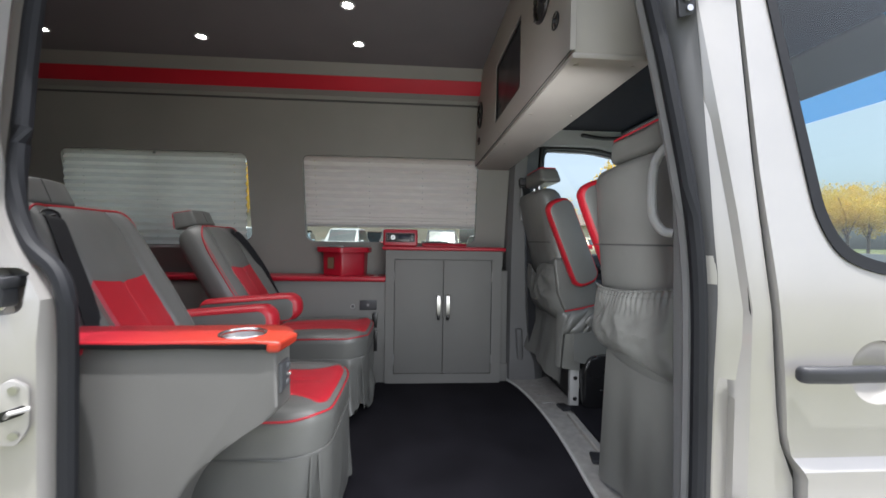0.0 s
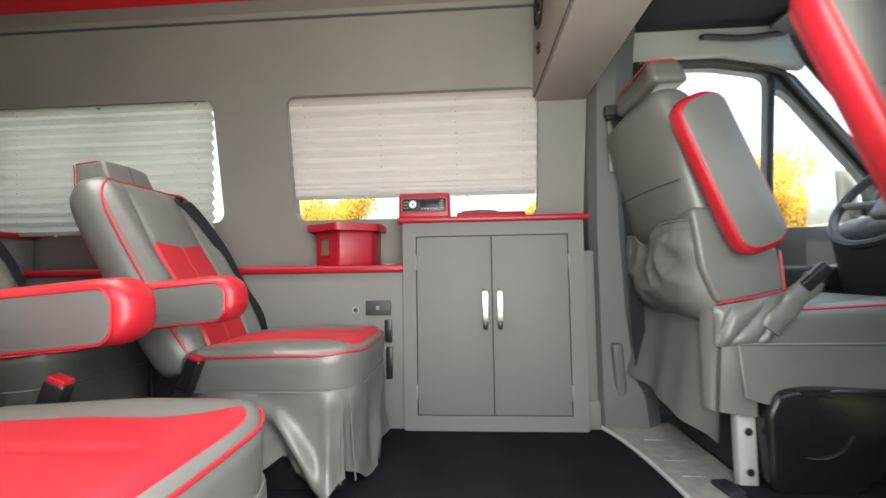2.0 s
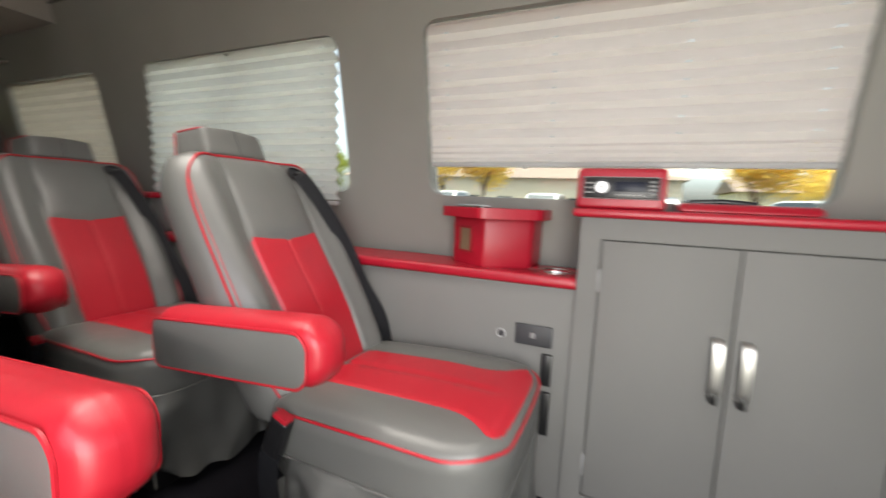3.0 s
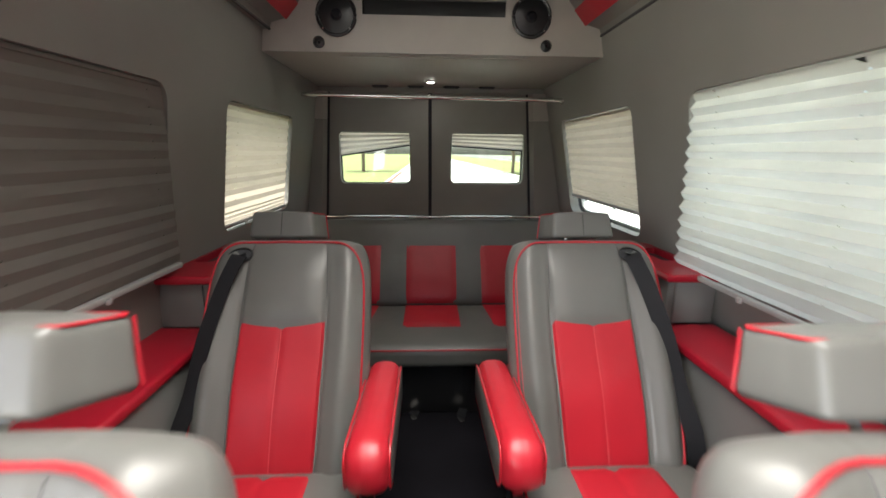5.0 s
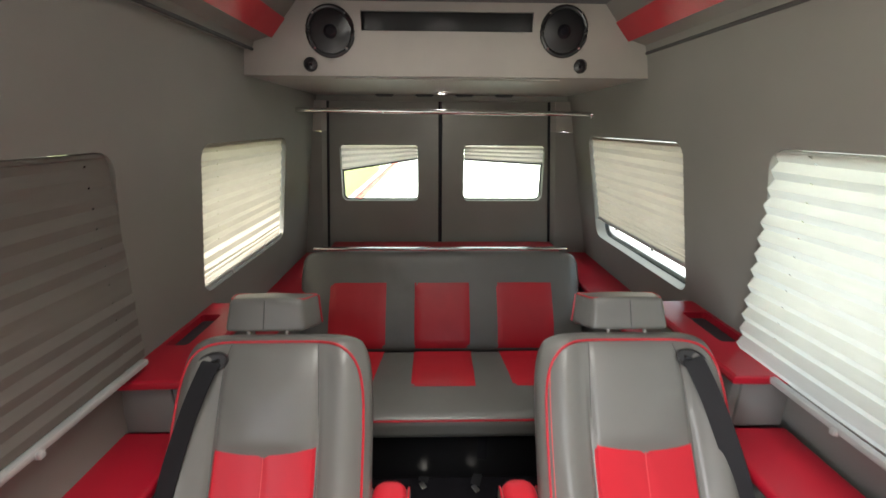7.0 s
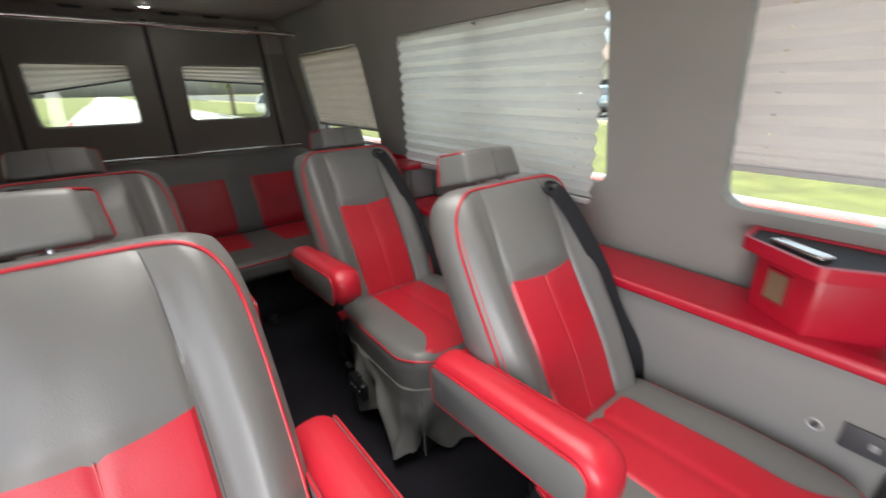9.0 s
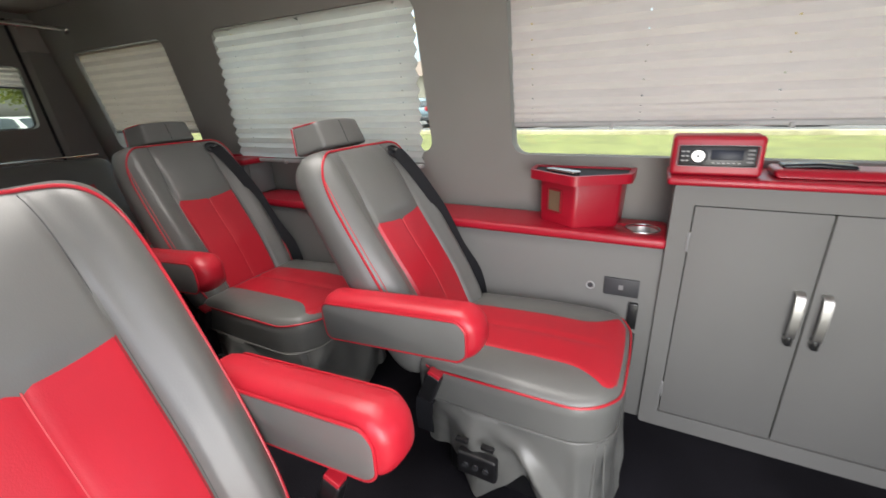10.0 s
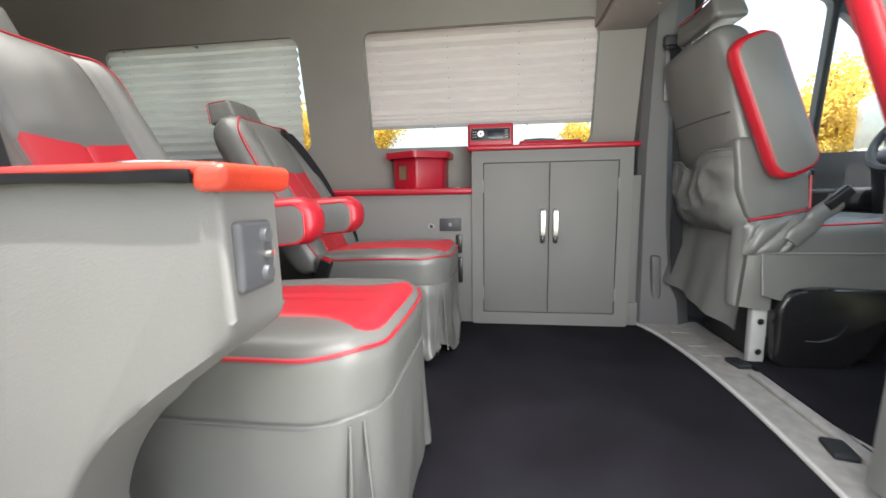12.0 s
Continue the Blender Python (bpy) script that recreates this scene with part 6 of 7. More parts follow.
p_ = part("tint_band", plate([(-0.88, 0.624), (0.88, 0.624), (0.88, 0.90), (-0.88, 0.90)], [], 0.004, wl), GLASS_BLUE, ws, "blue tinted band")
p_.visible_shadow = False
part("top_frame", tube([wl(-0.9, 0.90, 0), wl(0.9, 0.90, 0)], 0.018, 8), BLACK, ws)
for s in (-1, 1):
    structure("a_pillar_" + ("left" if s > 0 else "right"), tube([(2.82, s * 0.90, 0.82), (2.52, s * 0.865, 1.19), (2.16, s * 0.80, 1.60)], 0.032, 10), TRIM_DARK, "dark windscreen pillar", "pillar")
vis = thing("sun_visor", (2.15, -0.45, 1.5), "grey sun visor folded up at the windscreen", "sun visor")
part("flap", moved(softcube(0.012, 0.20, 0.085, 0.011, 4), Matrix.Translation((2.12, -0.50, 1.50)) @ Matrix.Rotation(radians(-42), 4, "Y")), TRIM, vis)
vis2 = thing("sun_visor", (2.15, 0.45, 1.5), "dark grey sun visor folded up over the steering wheel", "sun visor")
part("flap", moved(softcube(0.012, 0.24, 0.075, 0.011, 4), Matrix.Translation((2.10, 0.50, 1.565)) @ Matrix.Rotation(radians(-68), 4, "Y")), TRIM_DARK, vis2)
dash = thing("dashboard", (2.5, 0, 0.6), "dark plastic van dashboard with a binnacle", "dashboard")
part("body", softcube(0.27, 0.86, 0.20, 0.09, 8, lambda p: p + Vector((2.56 - 0.15 * p.z, 0.0, 0.63 + 0.03 * math.cos(p.y * 3)))), TRIM_DARK, dash)
part("binnacle", softcube(0.12, 0.20, 0.06, 0.05, 5, lambda p: p + Vector((2.42, 0.48, 0.86))), TRIM_DARK, dash)
part("centre_stack", softcube(0.10, 0.18, 0.20, 0.05, 5, lambda p: p + Vector((2.34 - 0.3 * p.z, 0.0, 0.50))), TRIM_DARK, dash)
part("screen", softcube(0.01, 0.09, 0.05, 0.008, 3, lambda p: p + Vector((2.218 - 0.3 * p.z, 0.0, 0.62))), SCREEN, dash, "dark dash screen")
swh = thing("steering_wheel", (2.24, 0.50, 0.84), "dark grey steering wheel in front of the driver's seat", "steering wheel")
wn_ = Vector((-0.80, 0, 0.60)).normalized()
part("rim", ring((2.22, 0.50, 0.845), wn_, 0.19, 0.016, 40), TRIM_DARK, swh)
part("hub", moved(softcube(0.07, 0.06, 0.022, 0.02, 4), Matrix.Translation((2.24, 0.50, 0.832)) @ wn_.to_track_quat("Z", "Y").to_matrix().to_4x4()), TRIM, swh)
for a in (0, 150, 210):
    q = wn_.to_track_quat("Z", "X")
    d = q @ Vector((math.cos(radians(a + 90)), math.sin(radians(a + 90)), 0))
    part("spoke", tube([Vector((2.235, 0.50, 0.835)) + d * 0.04, Vector((2.222, 0.50, 0.845)) + d * 0.185], 0.013, 8), TRIM, swh)
part("column", tube([(2.245, 0.50, 0.83), (2.42, 0.50, 0.72)], 0.035, 10), TRIM_DARK, swh)

hump = thing("seat_side_bin", (1.82, 0.27, 0.012), "glossy black plastic bin beside the driver's seat base", "storage bin")
bin_side = round_poly([(1.608, 0.012), (1.598, 0.23), (1.632, 0.292), (1.72, 0.300), (2.06, 0.292), (2.06, 0.245), (1.965, 0.200), (1.89, 0.10), (1.845, 0.012)], 0.045, 5)
part("shell", prism(bin_side, 0.085, lambda u, v, d: Vector((u, 0.226 + d + 0.10 * (0.3 - v) * (0.085 - d) / 0.085 * 0.3, v)), 0.020, 4), GLOSS, hump)
part("ridge", tube(smooth_path([(1.690, 0.232, 0.118), (1.74, 0.228, 0.120), (1.785, 0.228, 0.142), (1.812, 0.229, 0.180)], 6), 0.0035, 6), GLOSS, hump, "moulded ridge")
part("lip", tube(smooth_path([(1.617, 0.231, 0.245), (1.642, 0.230, 0.279), (1.72, 0.229, 0.287), (2.04, 0.229, 0.280)], 5), 0.003, 6), GLOSS, hump)


# ---- front seats, seen from behind ----
def front_seat(cy, arm_side, label, s_lean, x_back, pocket_seed, wide):
    top = thing("front_chair", (1.6, cy, 0.0), label, "car seat", "front seats")

    def bx(z):
        return x_back + s_lean * max(0.0, 1.16 - z) * 0.72

    top_cut = 0.0 if arm_side < 0 else 0.03

    def shape(p):
        t = (p.z + 0.36) / 0.72
        w = 1 - 0.20 * max(0, t - 0.62) - 0.05 * (1 - t)
        curve = -0.018 * math.cos(p.y / wide * 1.4)
        z = 0.815 + p.z - top_cut * max(0.0, p.z) / 0.36
        return Vector((bx(z) + 0.075 + p.x + curve * (1 if p.x < 0 else 0.2), cy + p.y * w, z))

    bk = part("backrest", softcube(0.062, wide, 0.36, 0.055, 10, shape), VINYL, top)
    part("seam", tube([shape(Vector((-0.0625, yv, 0.07))) for yv in np.linspace(-wide * 0.96, wide * 0.96, 14)], 0.0025, 6), SEAM, bk)
    part("piping", tube([shape(Vector((-0.045, yv, -0.352))) for yv in np.linspace(-wide * 0.9, wide * 0.9, 10)], 0.004, 6), RED, bk, "red piping")

    def hshape(p):
        w = p.z / 0.041
        return Vector((bx(1.22) + 0.098 + p.x * (1 - 0.1 * w) - 0.20 * p.z - 0.5 * p.y * p.y * (p.x < 0), cy + p.y * (1 - 0.07 * w), (1.252 if arm_side < 0 else 1.193) + p.z))
    hr = part("headrest", softcube(0.05, 0.152, 0.041, 0.022, 6, hshape), VINYL, top)
    part("piping", tube([hshape(Vector((x, y, 0.038))) for x, y in rounded(-0.046, 0.046, -0.146, 0.146, 0.022, 4)], 0.003, 6, True), RED, hr, "red piping")
    part("post", tube([(bx(1.2) + 0.07, cy - 0.05, 1.10), (bx(1.2) + 0.065, cy - 0.05, 1.20 - top_cut)], 0.006, 8), CHROME, top)
    part("post", tube([(bx(1.2) + 0.07, cy + 0.05, 1.10), (bx(1.2) + 0.065, cy + 0.05, 1.20 - top_cut)], 0.006, 8), CHROME, top)
    # gathered map pocket
    rng = random.Random(pocket_seed)
    ph = rng.uniform(0, 6)

    slackness = 1.0 if arm_side < 0 else 0.0

    def pocket(p, q, s):
        y = (2 * p - 1) * wide * 0.985
        dip = 0.748 - 0.045 * math.exp(-((p - 0.53) / 0.14) ** 2) + 0.018 * max(0.0, min(1.0, (0.42 - p) / 0.17))
        hem = dip if slackness else 0.735 + 0.035 * (1 - p) - 0.018 * (1 - (2 * p - 1) ** 2)
        z = hem + ((0.488 + 0.05 * (1 - slackness)) - hem) * q - 0.02 * abs(2 * p - 1) * q
        base = shape(Vector((-0.062, y, z - 0.815)))
        rim = (1 - abs(2 * p - 1) ** 8)
        fine = math.sin(p * 128 + ph + 1.6 * math.sin(p * 11)) * (0.7 + 0.3 * math.sin(p * 17 + ph))
        gather = 0.0038 * fine * math.exp(-((q - 0.10) / 0.16) ** 2) * (1 if not slackness else max(0.0, p - 0.3))
        ridge = abs(noise.noise((p * 3.0 + 1.4 * q, q * 2.0 - p * 1.8, pocket_seed * 1.7)))
        folds = (0.016 + 0.014 * slackness) * (0.35 - ridge) * 1.6 + 0.008 * (0.3 - abs(noise.noise((p * 9 - q * 4, q * 6, pocket_seed * 0.9))))
        sag = (0.070 - 0.002 * slackness) * (q ** 0.9) * (1 - q ** 6) + 0.012 * (1 - q) * (1 + slackness)
        return base + Vector((-(sag + gather + folds * (0.25 + 0.75 * math.sin(math.pi * min(1, q * 1.05)))) * rim - 0.003 if s > 0 else -0.001 - (sag * 0.5) * rim * (1 - q) * q, 0, -0.012 * q * rim))
    part("pocket", sheet(pocket, 170, 30), VINYL, bk, "gathered vinyl map pocket")
    part("pocket_hem", tube([pocket(p, 0.0, 1) + Vector((-0.002, 0, 0.0)) for p in np.linspace(0.01, 0.99, 170)], 0.0040, 6), VINYL, bk)
    part("pocket_stitching", tube([pocket(p, 0.085, 1) + Vector((-0.0002, 0, 0.0)) for p in np.linspace(0.02, 0.98, 170)], 0.0011, 6), VINYL_DARK, bk)
    # hanging flap under the backrest
    def flap(p, q, s):
        y = ((2 * p - 1) if arm_side < 0 else (1.8 * p - 1)) * wide * 0.99
        z = 0.50 - (0.361 - 0.075 * p if arm_side < 0 else 0.465) * q
        x = bx(0.5) + 0.005 + 0.012 * math.sin(p * 9 + ph) * q + 0.006 * math.sin(p * 19) * q - (0.042 + 0.035 * p if arm_side < 0 else 0.008) * q
        return Vector((x + (0 if s > 0 else 0.005), cy + y * (1 + 0.02 * q), z))
    part("flap", sheet(flap, 24, 10), VINYL, top, "hanging grey vinyl flap")
    part("base", rbox(1.60, 2.02, cy - 0.20, cy + 0.20, 0.0, 0.30, 0.02), BLACK, top, "black seat box")
    for k in range(2):
        part("bracket_bolt", disc((1.575, cy + arm_side * 0.237, 0.06 + 0.11 * k), (0, arm_side, 0), 0.011, 0.012, 12), CHROME, top, "bright bracket bolt")
    part("bracket_rib", rbox(1.598, 1.632, cy + (-0.228 if arm_side < 0 else 0.210), cy + (-0.210 if arm_side < 0 else 0.228), 0.11, 0.21, 0.004), SATIN, top, "bare metal bracket rib")
    part("base_plate", rbox(1.55, 1.60, cy + (-0.235 if arm_side < 0 else 0.205), cy + (-0.205 if arm_side < 0 else 0.235), 0.01, 0.22, 0.004), TRIM_LIGHT, top, "pale metal seat bracket")
    part("seat", softcube(0.26, wide, 0.085, 0.05, 6, lambda p: p + Vector((1.79, cy, 0.44 + 0.05 * p.x))), VINYL, top)
    part("seat_piping", tube([Vector((x + 1.79, y + cy, 0.508 + 0.05 * x)) for x, y in rounded(-0.25, 0.25, -wide + 0.01, wide - 0.01, 0.06, 4)], 0.004, 6, True), RED, top, "red piping")
    side = cy + arm_side * wide

    def skirt(p, q, s):
        x = 1.554 + 0.50 * p
        out = 0.010 + 0.012 * q + 0.010 * math.sin(p * 9 + 1) * q + (0 if s > 0 else -0.005)
        return Vector((x, side + arm_side * out, 0.412 - 0.146 * q - 0.010 * math.sin(p * 5) * q + 0.006 * math.sin(p * 23 + 2 * q) * q))
    sk = part("cushion_skirt", sheet(skirt, 30, 10), VINYL, top, "hanging seat skirt")
    part("welt", tube([skirt(p, 0.0, 1) for p in np.linspace(0, 1, 20)], 0.004, 6), VINYL, sk)
    part("welt", tube([skirt(0.0, q, 1) for q in np.linspace(0, 1, 10)], 0.003, 6), VINYL, sk)

    def corner(p, q, s):
        a = p * math.pi / 2
        out = (0 if s > 0 else -0.005) + 0.006 * q + 0.004 * math.sin(p * 6 + 3 * q) * q
        return Vector((1.592 - (0.105 + out) * math.sin(a) ** 0.8, side + arm_side * (0.006 + out - 0.06 * (1 - math.cos(a))), 0.505 - 0.290 * q + 0.012 * p * q))
    part("corner_panel", sheet(corner, 16, 14), VINYL, top, "hanging vinyl corner panel")

    # deep lower side of the backrest, with its piping
    gus = [(1.445, 0.80), (1.470, 0.62), (1.508, 0.522), (1.694, 0.560), (1.682, 0.672), (1.600, 0.80)]
    gy = lambda d: side + arm_side * (-0.085 + d)
    gp = part("side_panel", prism(round_poly(gus, 0.02, 3), 0.088, lambda u, v, d: Vector((u, gy(d), v)), 0.012, 3), VINYL, bk, "deep vinyl side of the backrest")
    part("piping", tube([(1.508, gy(0.086), 0.524), (1.60, gy(0.088), 0.540), (1.690, gy(0.086), 0.562), (1.684, gy(0.086), 0.672)], 0.0035, 6), RED, gp, "red piping")

    # slack vinyl gathered in folds between backrest and seat, and the flat sleeve of the belt stalk
    def gathered(p, q, s):
        fold = abs(math.sin(math.pi * (3.1 * p + 1.1 * q + 0.2 * math.sin(7 * p)))) ** 0.6
        edge = (1 - abs(2 * p - 1) ** 6) * (1 - abs(2 * q - 1) ** 6)
        x = 1.498 + (0.205 - 0.06 * q) * p
        top_z = 0.516 + 0.036 * p
        return Vector((x, side + arm_side * (0.004 + (0.015 * fold + 0.006 * math.sin(math.pi * q)) * edge + (0 if s > 0 else -0.006)), top_z + (0.405 - top_z) * q))
    part("gathered_cover", sheet(gathered, 44, 16), VINYL, top, "vinyl gathered in folds")
    sleeve = tube(smooth_path([(1.752, side + arm_side * 0.024, 0.592), (1.708, side + arm_side * 0.026, 0.545), (1.665, side + arm_side * 0.026, 0.50), (1.630, side + arm_side * 0.022, 0.452)], 10), 0.030, 20)
    for v in sleeve.verts:
        run = (1.752 - v.co.x) + (0.592 - v.co.z)
        crease = abs(math.sin(62 * run + 30 * (v.co.x + v.co.z)))
        mid = side + arm_side * 0.025
        v.co.y = mid + (v.co.y - mid) * (0.32 + 0.16 * crease)
        v.co.x += 0.006 * math.sin(48 * run)
    part("belt_sleeve", sleeve, VINYL, top, "crumpled vinyl belt sleeve", 60)
    part("buckle", moved(softcube(0.018, 0.012, 0.045, 0.008, 3), Matrix.Translation((1.752, cy + arm_side * (wide + 0.028), 0.597)) @ Matrix.Rotation(radians(48), 4, "Y")), BLACK, top)
    # armrest folded up along the backrest
    ay = cy + arm_side * (wide + (0.052 if arm_side < 0 else 0.075))
    ax, az = (1.515, 0.885) if arm_side < 0 else (1.486, 0.905)
    m = Matrix.Translation((ax, ay, az)) @ Matrix.Rotation(radians(-22), 4, "Y")

    def pad_shape(p):
        w, u = max(0.0, abs(p.z) - 0.165) / 0.07, p.x / 0.07
        return Vector((p.x * math.sqrt(1 - 0.30 * w * w), p.y, p.z - math.copysign(0.07 * w * (1 - math.sqrt(1 - 0.34 * u * u)), p.z)))

    arm = part("armrest", moved(softcube(0.070, 0.032, 0.235, 0.029, 8, pad_shape), m), RED, top, "red vinyl armrest folded up, with grey side panels")
    for s in (-1, 1):
        pth = rounded(-0.056, 0.063, -0.216, 0.218, 0.042, 6)
        part("side_panel", moved(prism(pth, 0.010, lambda u, v, d: Vector((u, s * (0.0255 + d), v)), 0.004), m), VINYL, arm, "grey vinyl side panel")
        part("piping", moved(tube([Vector((u, s * 0.031, v)) for u, v in pth], 0.003, 6, True), m), RED, arm)
    return top


front_seat(0.515, -1, "grey vinyl driver's chair with a slack map pocket", 0.33, 1.355, 3, 0.243)
front_seat(-0.578, 1, "grey vinyl front passenger chair with a gathered map pocket", 0.13, 1.352, 8, 0.250)

# ---- outside: van's nose and wheels ----
nose = thing("van_nose", (3.0, 0, 0.2), "short sloping silver van bonnet", "bodywork", "", "structure")
part("bonnet", softcube(0.42, 0.93, 0.50, 0.22, 8, lambda p: p + Vector((3.05 - 0.22 * p.z, 0, 0.20 - 0.25 * p.x))), PAINT, nose)
part("bumper", softcube(0.12, 0.95, 0.14, 0.08, 5, lambda p: p + Vector((3.42, 0, -0.25))), TRIM_DARK, nose)


def wheel(x, y):
    top = thing("wheel", (x, y, -0.32), "black van tyre on a silver steel rim", "wheel", "van wheels")
    part("tyre", ring((x, y, -0.31), (0, 1, 0), 0.245, 0.092, 36), RUBBER, top)
    part("rim", disc((x, y, -0.31), (0, 1, 0), 0.19, 0.14, 28), CHROME, top)


for wx in (-2.0, 2.65):
    for wy in (-0.86, 0.86):
        wheel(wx, wy)

# ---- outside: ground, planting, parked cars ----
GZ = -0.65
structure("ground", plate([(-400, -400), (400, -400), (400, 400), (-400, 400)], [], 0.3, lambda u, v, d: Vector((u, v, GZ - 0.28 + d))), GRASS, "mown green grass round the road", "ground")
structure("road", plate([(-380, -2.35), (380, -2.35), (380, 7.25), (-380, 7.25)], [], 0.03, lambda u, v, d: Vector((u, v, GZ - 0.004 + d))), CONCRETE, "pale concrete road under the van", "road")
PARK = GZ + 0.42
structure("grass_bank", prism([(9.0, GZ + 0.02), (15.4, PARK - 0.05), (15.4, GZ - 0.1), (9.0, GZ - 0.1)], 760, lambda u, v, d: Vector((d - 380, u, v))), GRASS, "low grass bank rising to the car park", "ground")
structure("park_kerb", rbox(-90, 90, 15.3, 15.45, GZ, PARK + 0.10, 0.02), material("worn_yellow_kerb_paint", (0.42, 0.38, 0.24), 0.8, vary=0.3, vary_scale=2), "worn pale yellow kerb along the car park", "kerb")
structure("car_park", plate([(-380, 15.46), (380, 15.46), (380, 45.6), (-380, 45.6)], [], 0.5, lambda u, v, d: Vector((u, v, PARK - 0.5 + d))), ASPHALT, "grey asphalt car park above the grass bank", "pavement")
KERB_RED = material("red_kerb_paint", (0.45, 0.06, 0.05), 0.8, vary=0.2)
for nm, ky, s_ in (("kerb_left", 7.33, -1), ("kerb_right", -2.43, 1)):
    structure(nm, rbox(-90, 90, ky - 0.08, ky + 0.08, GZ, GZ + 0.14, 0.02), CONCRETE, "pale concrete kerb along the road", "kerb")
    for k in range(-7, 8) if s_ < 0 else range(-12, -1):
        x_ = k * 3.0 - 1.0
        structure(nm + "_paint", rbox(x_ - (0.9 if s_ < 0 else 1.5), x_ + (0.9 if s_ < 0 else 1.5), ky + s_ * 0.06, ky + s_ * 0.25, GZ + 0.03, GZ + 0.05, 0.004), KERB_RED, "red painted stretch of kerb", "kerb")


def parked_car(x, y, turn, paint, label, tall):
    top = thing("parked_car", (0, 0, 0), label, "car", "parked cars")
    h = 1.72 if tall else 1.45
    prof = [(-2.2, 0.35), (-2.25, 0.75), (-2.15, 0.98), (-1.85, h - 0.12), (-1.4, h), (0.1, h), (0.55, h - 0.1), (1.15, 1.0), (2.0, 0.88), (2.25, 0.7), (2.25, 0.35)]
    body = part("body", prism(round_poly(prof, 0.12, 3), 1.8, lambda u, v, d: Vector((u, (d - 0.9) * (1 - 0.16 * max(0, v - 0.95) / 0.6), v)), 0.05, 2), paint, top)
    for s in (-1, 1):
        gl = round_poly([(-1.85, 1.02), (-1.62, h - 0.14), (-1.3, h - 0.07), (0.05, h - 0.07), (0.42, h - 0.14), (0.95, 1.02)], 0.06, 3)
        part("side_glass", prism(gl, 0.02, lambda u, v, d: Vector((u, s * (0.905 - 0.9 * 0.16 * max(0, v - 0.95) / 0.6 + d - 0.008), v))), WINDOW_DARK, body)
        part("headlight", softcube(0.06, 0.2, 0.07, 0.04, 3, lambda p: p + Vector((2.18, s * 0.66, 0.78))), TRIM_LIGHT, body)
        part("tail_light", softcube(0.05, 0.14, 0.11, 0.04, 3, lambda p: p + Vector((-2.18, s * 0.70, 0.92))), RED, body)
        for wx in (-1.35, 1.4):
            w = part("wheel", ring((wx, s * 0.80, 0.33), (0, 1, 0), 0.25, 0.09, 24), RUBBER, top)
            part("rim", disc((wx, s * 0.83, 0.33), (0, 1, 0), 0.20, 0.13, 20), CHROME, w)
    part("windscreen", prism([(0.60, h - 0.13), (1.12, 1.02), (1.14, 1.03), (0.62, h - 0.10)], 1.35, lambda u, v, d: Vector((u, d - 0.675, v))), WINDOW_DARK, body)
    part("rear_window", prism([(-1.87, h - 0.16), (-2.12, 1.04), (-2.14, 1.05), (-1.89, h - 0.13)], 1.35, lambda u, v, d: Vector((u, d - 0.675, v))), WINDOW_DARK, body)
    part("plate", rbox(-2.27, -2.25, -0.25, 0.25, 0.62, 0.74, 0.004), TRIM_LIGHT, body)
    part("grille", softcube(0.02, 0.48, 0.09, 0.015, 3, lambda p: p + Vector((2.245, 0, 0.60))), BLACK, body, "black grille")
    part("front_bumper", softcube(0.10, 0.88, 0.09, 0.06, 4, lambda p: p + Vector((2.22, 0, 0.40))), TRIM_DARK, body)
    part("rear_bumper", softcube(0.10, 0.88, 0.10, 0.06, 4, lambda p: p + Vector((-2.20, 0, 0.46))), TRIM_DARK, body)
    part("front_plate", rbox(2.262, 2.275, -0.25, 0.25, 0.46, 0.57, 0.003), TRIM_LIGHT, body)
    for s in (-1, 1):
        part("wing_mirror", softcube(0.06, 0.09, 0.07, 0.04, 3, lambda p: p + Vector((0.85, s * 1.0, 1.04))), paint, body)
    top.matrix_basis = pose(x, y, PARK, 0, 0, turn)
    return top


C_WHITE = material("white_car_paint", (0.47, 0.48, 0.49), 0.25, coat=0.6, vary=0.02)
C_DARK = material("dark_car_paint", (0.035, 0.03, 0.03), 0.25, coat=0.6, vary=0.02)
C_BLUE = material("blue_grey_car_paint", (0.16, 0.22, 0.26), 0.25, metal=0.3, coat=0.6, vary=0.02)
C_GOLD = material("pale_gold_car_paint", (0.42, 0.36, 0.24), 0.25, metal=0.3, coat=0.6, vary=0.02)
c1 = parked_car(-5.55, 20.0, -82, C_BLUE, "blue-grey parked car facing the grass", False)
c2 = parked_car(-2.95, 20.3, -93, C_WHITE, "white parked car facing the grass", True)
c3 = parked_car(-0.30, 21.6, 92, C_DARK, "dark brown parked car seen from behind", True)
c4 = parked_car(4.75, 20.2, -88, C_WHITE, "low white parked car facing the grass", False)
parked_car(7.35, 20.8, 118, C_WHITE, "tall white parked car standing askew", True)
parked_car(10.3, 21.0, 96, C_GOLD, "pale gold parked car seen from behind", False)
copy_thing(c2, pose(-8.2, 20.2, PARK, 0, 0, -88))
copy_thing(c3, pose(2.2, 20.6, PARK, 0, 0, -92))
copy_thing(c1, pose(-10.9, 20.4, PARK, 0, 0, 95))
copy_thing(c4, pose(-13.7, 20.4, PARK, 0, 0, -90))
copy_thing(c2, pose(13.0, 20.3, PARK, 0, 0, -94))
copy_thing(c2, pose(-33, 10.5, GZ, 0, 0, 20))


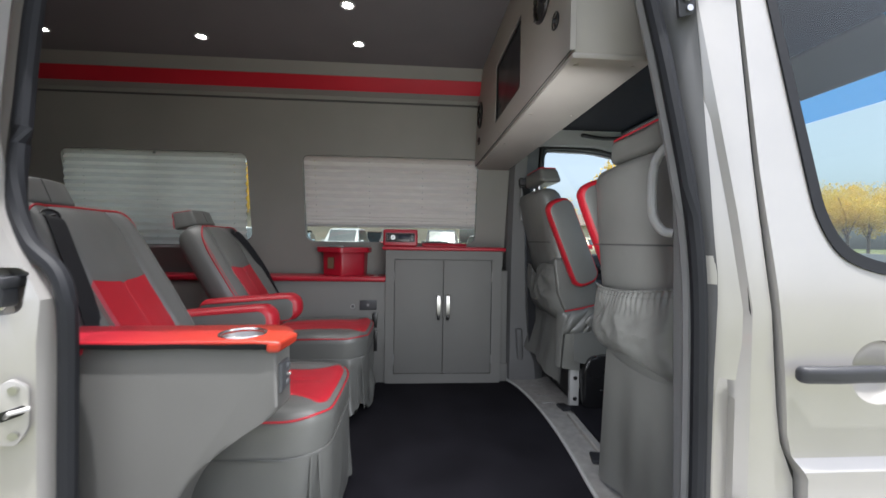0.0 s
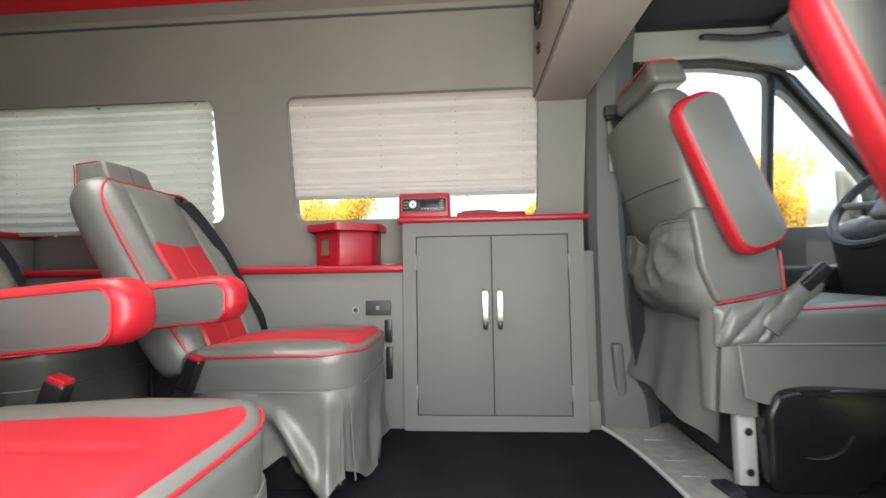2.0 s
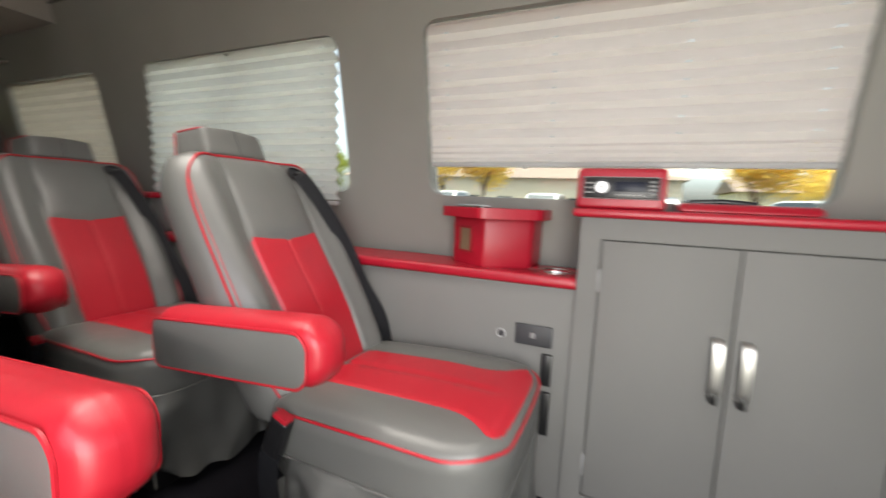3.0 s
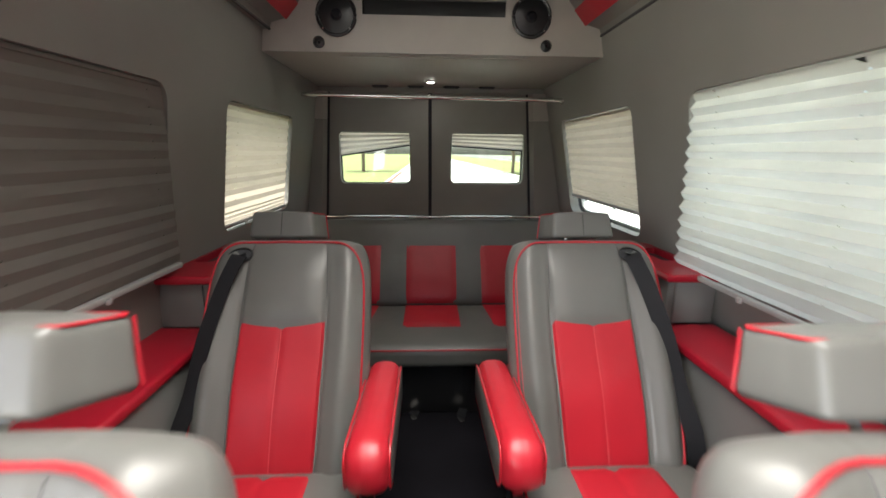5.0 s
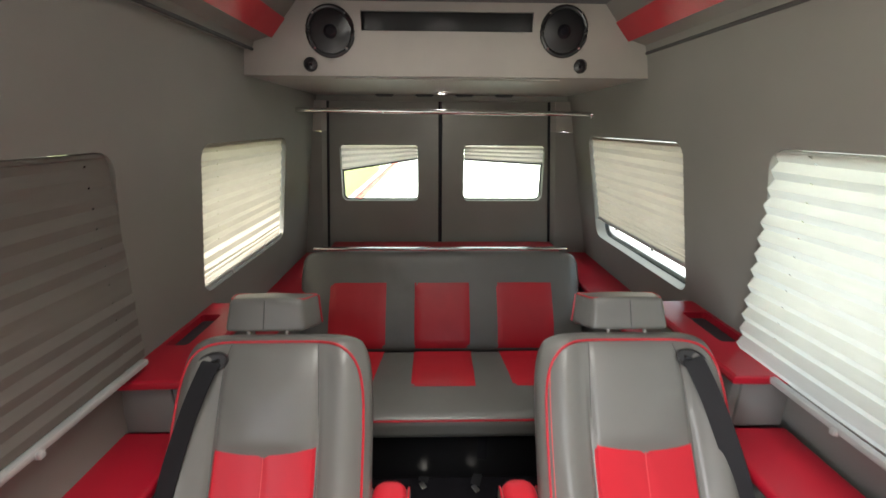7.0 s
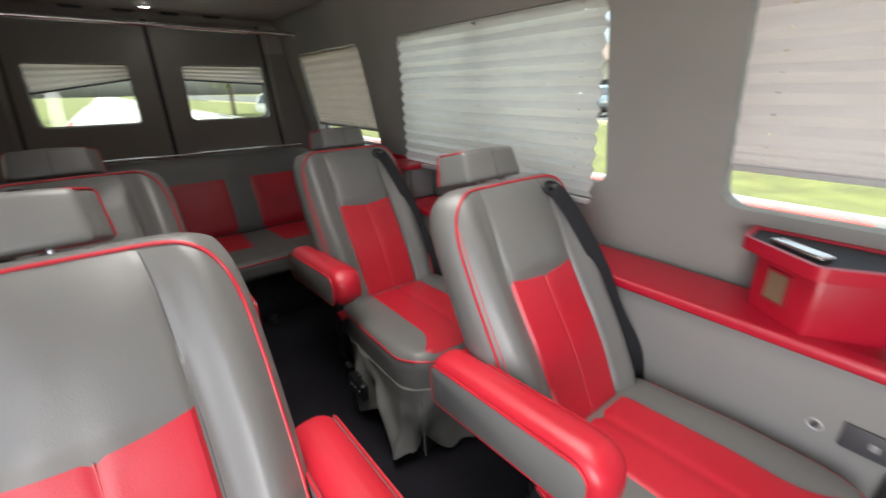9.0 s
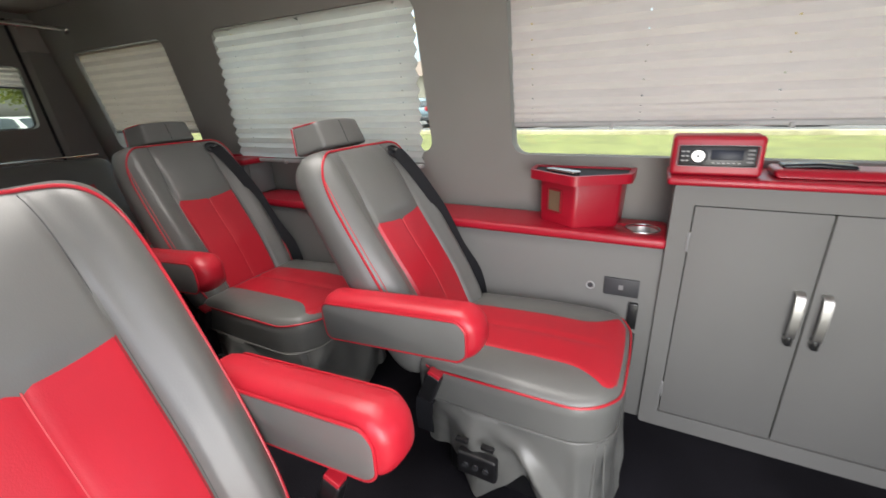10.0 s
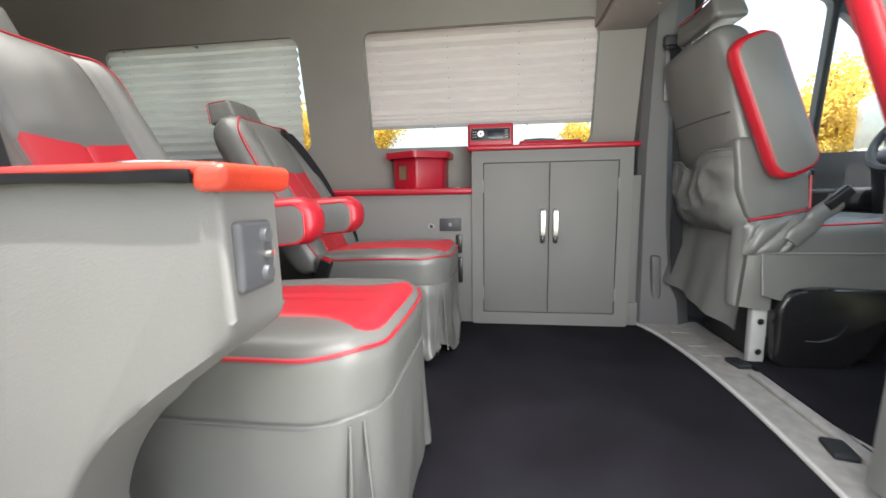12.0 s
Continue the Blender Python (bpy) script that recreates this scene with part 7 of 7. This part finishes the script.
def tree(x, y, height, leaf, seed, label):
    rng = random.Random(seed)
    top = thing("tree", (0, 0, 0), label, "tree", "autumn trees")
    bm = bmesh.new()
    tips = []
    trunk_h = height * 0.32
    join(bm, tube(smooth_path([(0, 0, -0.1), (0.05, 0.02, trunk_h * 0.5), (0.0, 0.08, trunk_h)], 3), 0.16, 8))
    for k in range(9):
        a = rng.uniform(0, 6.28)
        r = height * rng.uniform(0.18, 0.33)
        z = height * rng.uniform(0.45, 0.9)
        e = Vector((r * math.cos(a), r * math.sin(a), z))
        m = Vector((e.x * 0.35, e.y * 0.35, trunk_h + (z - trunk_h) * 0.55))
        join(bm, tube([(0, 0.06, trunk_h * rng.uniform(0.7, 1.0)), m, e], 0.05, 6))
        tips += [e, (m + e) / 2, m + Vector((0, 0, 0.4))]
    part("trunk", bm, BARK, top)
    verts, faces = [], []
    for tip in tips:
        rad = height * rng.uniform(0.10, 0.19)
        for _ in range(280):
            d = Vector((rng.gauss(0, 1), rng.gauss(0, 1), rng.gauss(0, 0.8))).normalized() * rad * rng.uniform(0.35, 1.0)
            c = tip + d
            s = rng.uniform(0.06, 0.14)
            q = Euler((rng.uniform(0, 6.28), rng.uniform(0, 6.28), rng.uniform(0, 6.28))).to_matrix()
            i = len(verts)
            verts += [c + q @ Vector(v) * s for v in ((-1, -0.6, 0), (0.2, -0.8, 0.15), (1, 0.3, 0), (-0.2, 0.9, 0.2))]
            faces.append((i, i + 1, i + 2, i + 3))
    me = bpy.data.meshes.new("crown")
    me.from_pydata(verts, [], faces)
    me.materials.append(leaf)
    cr = new("crown", me)
    cr.parent = top
    top.matrix_basis = pose(x, y, GZ)
    return top


t1 = tree(-10.6, 34, 9.4, LEAF_Y, 1, "autumn tree with a golden yellow crown")
t2 = tree(9.5, 36, 8.5, LEAF_Y, 2, "autumn tree with a golden yellow crown")
t3 = tree(-40, -6, 8.0, LEAF_G, 3, "broad green tree by the road")
copy_thing(t1, pose(22, 57, GZ, 0, 0, 80))
copy_thing(t2, pose(24, 30, GZ, 0, 0, 200))
copy_thing(t1, pose(-14, 33, GZ, 0, 0, 150))
copy_thing(t2, pose(17.2, 27, GZ, 0, 0, 30))
copy_thing(t1, pose(20.8, 29.5, GZ, 0, 0, 260))
copy_thing(t1, pose(49.5, 40.7, GZ, 0, 0, 20))
copy_thing(t1, pose(53.5, 42, GZ, 0, 0, 310))
copy_thing(t2, pose(66, 40, GZ, 0, 0, 120))
copy_thing(t3, pose(-38, 8, GZ, 0, 0, 100))
copy_thing(t3, pose(-45, 16, GZ, 0, 0, 10))
copy_thing(t3, pose(-30, 36, GZ, 0, 0, 200))
copy_thing(t1, pose(-36, 24, GZ, 0, 0, 10))


def building(x0, x1, y, h, label):
    top = thing("building", ((x0 + x1) / 2, y, GZ), label, "building")
    cols = int((x1 - x0) / 4)
    holes = []
    for i in range(cols):
        for z in (1.0,) if h < 5 else (1.0, 4.2):
            a = x0 + 1.2 + i * 4
            holes.append([(a, GZ + z), (a + 1.7, GZ + z), (a + 1.7, GZ + z + 1.5), (a, GZ + z + 1.5)])
    part("wall", plate([(x0, GZ), (x1, GZ), (x1, GZ + h), (x0, GZ + h)], holes, 0.3, lambda u, v, d: Vector((u, y + d, v))), FACADE, top)
    part("body", rbox(x0, x1, y + 0.35, y + 12, GZ, GZ + h - 0.05), FACADE, top)
    part("roof", prism([(y - 0.6, GZ + h), (y + 6, GZ + h + 2.2), (y + 12.6, GZ + h)], x1 - x0 + 1, lambda u, v, d: Vector((x0 - 0.5 + d, u, v))), ROOFING, top)
    for hl in holes:
        w = part("window", rbox(hl[0][0], hl[1][0], y + 0.12, y + 0.16, hl[0][1], hl[2][1]), WINDOW_DARK, top)
        part("sill", rbox(hl[0][0] - 0.1, hl[1][0] + 0.1, y - 0.1, y + 0.1, hl[0][1] - 0.12, hl[0][1] - 0.005), TRIM_LIGHT, w)


building(-34, 6, 46, 4.6, "long low pale building across the car park")
building(14, 44, 62, 4.4, "low pale building far across the car park")
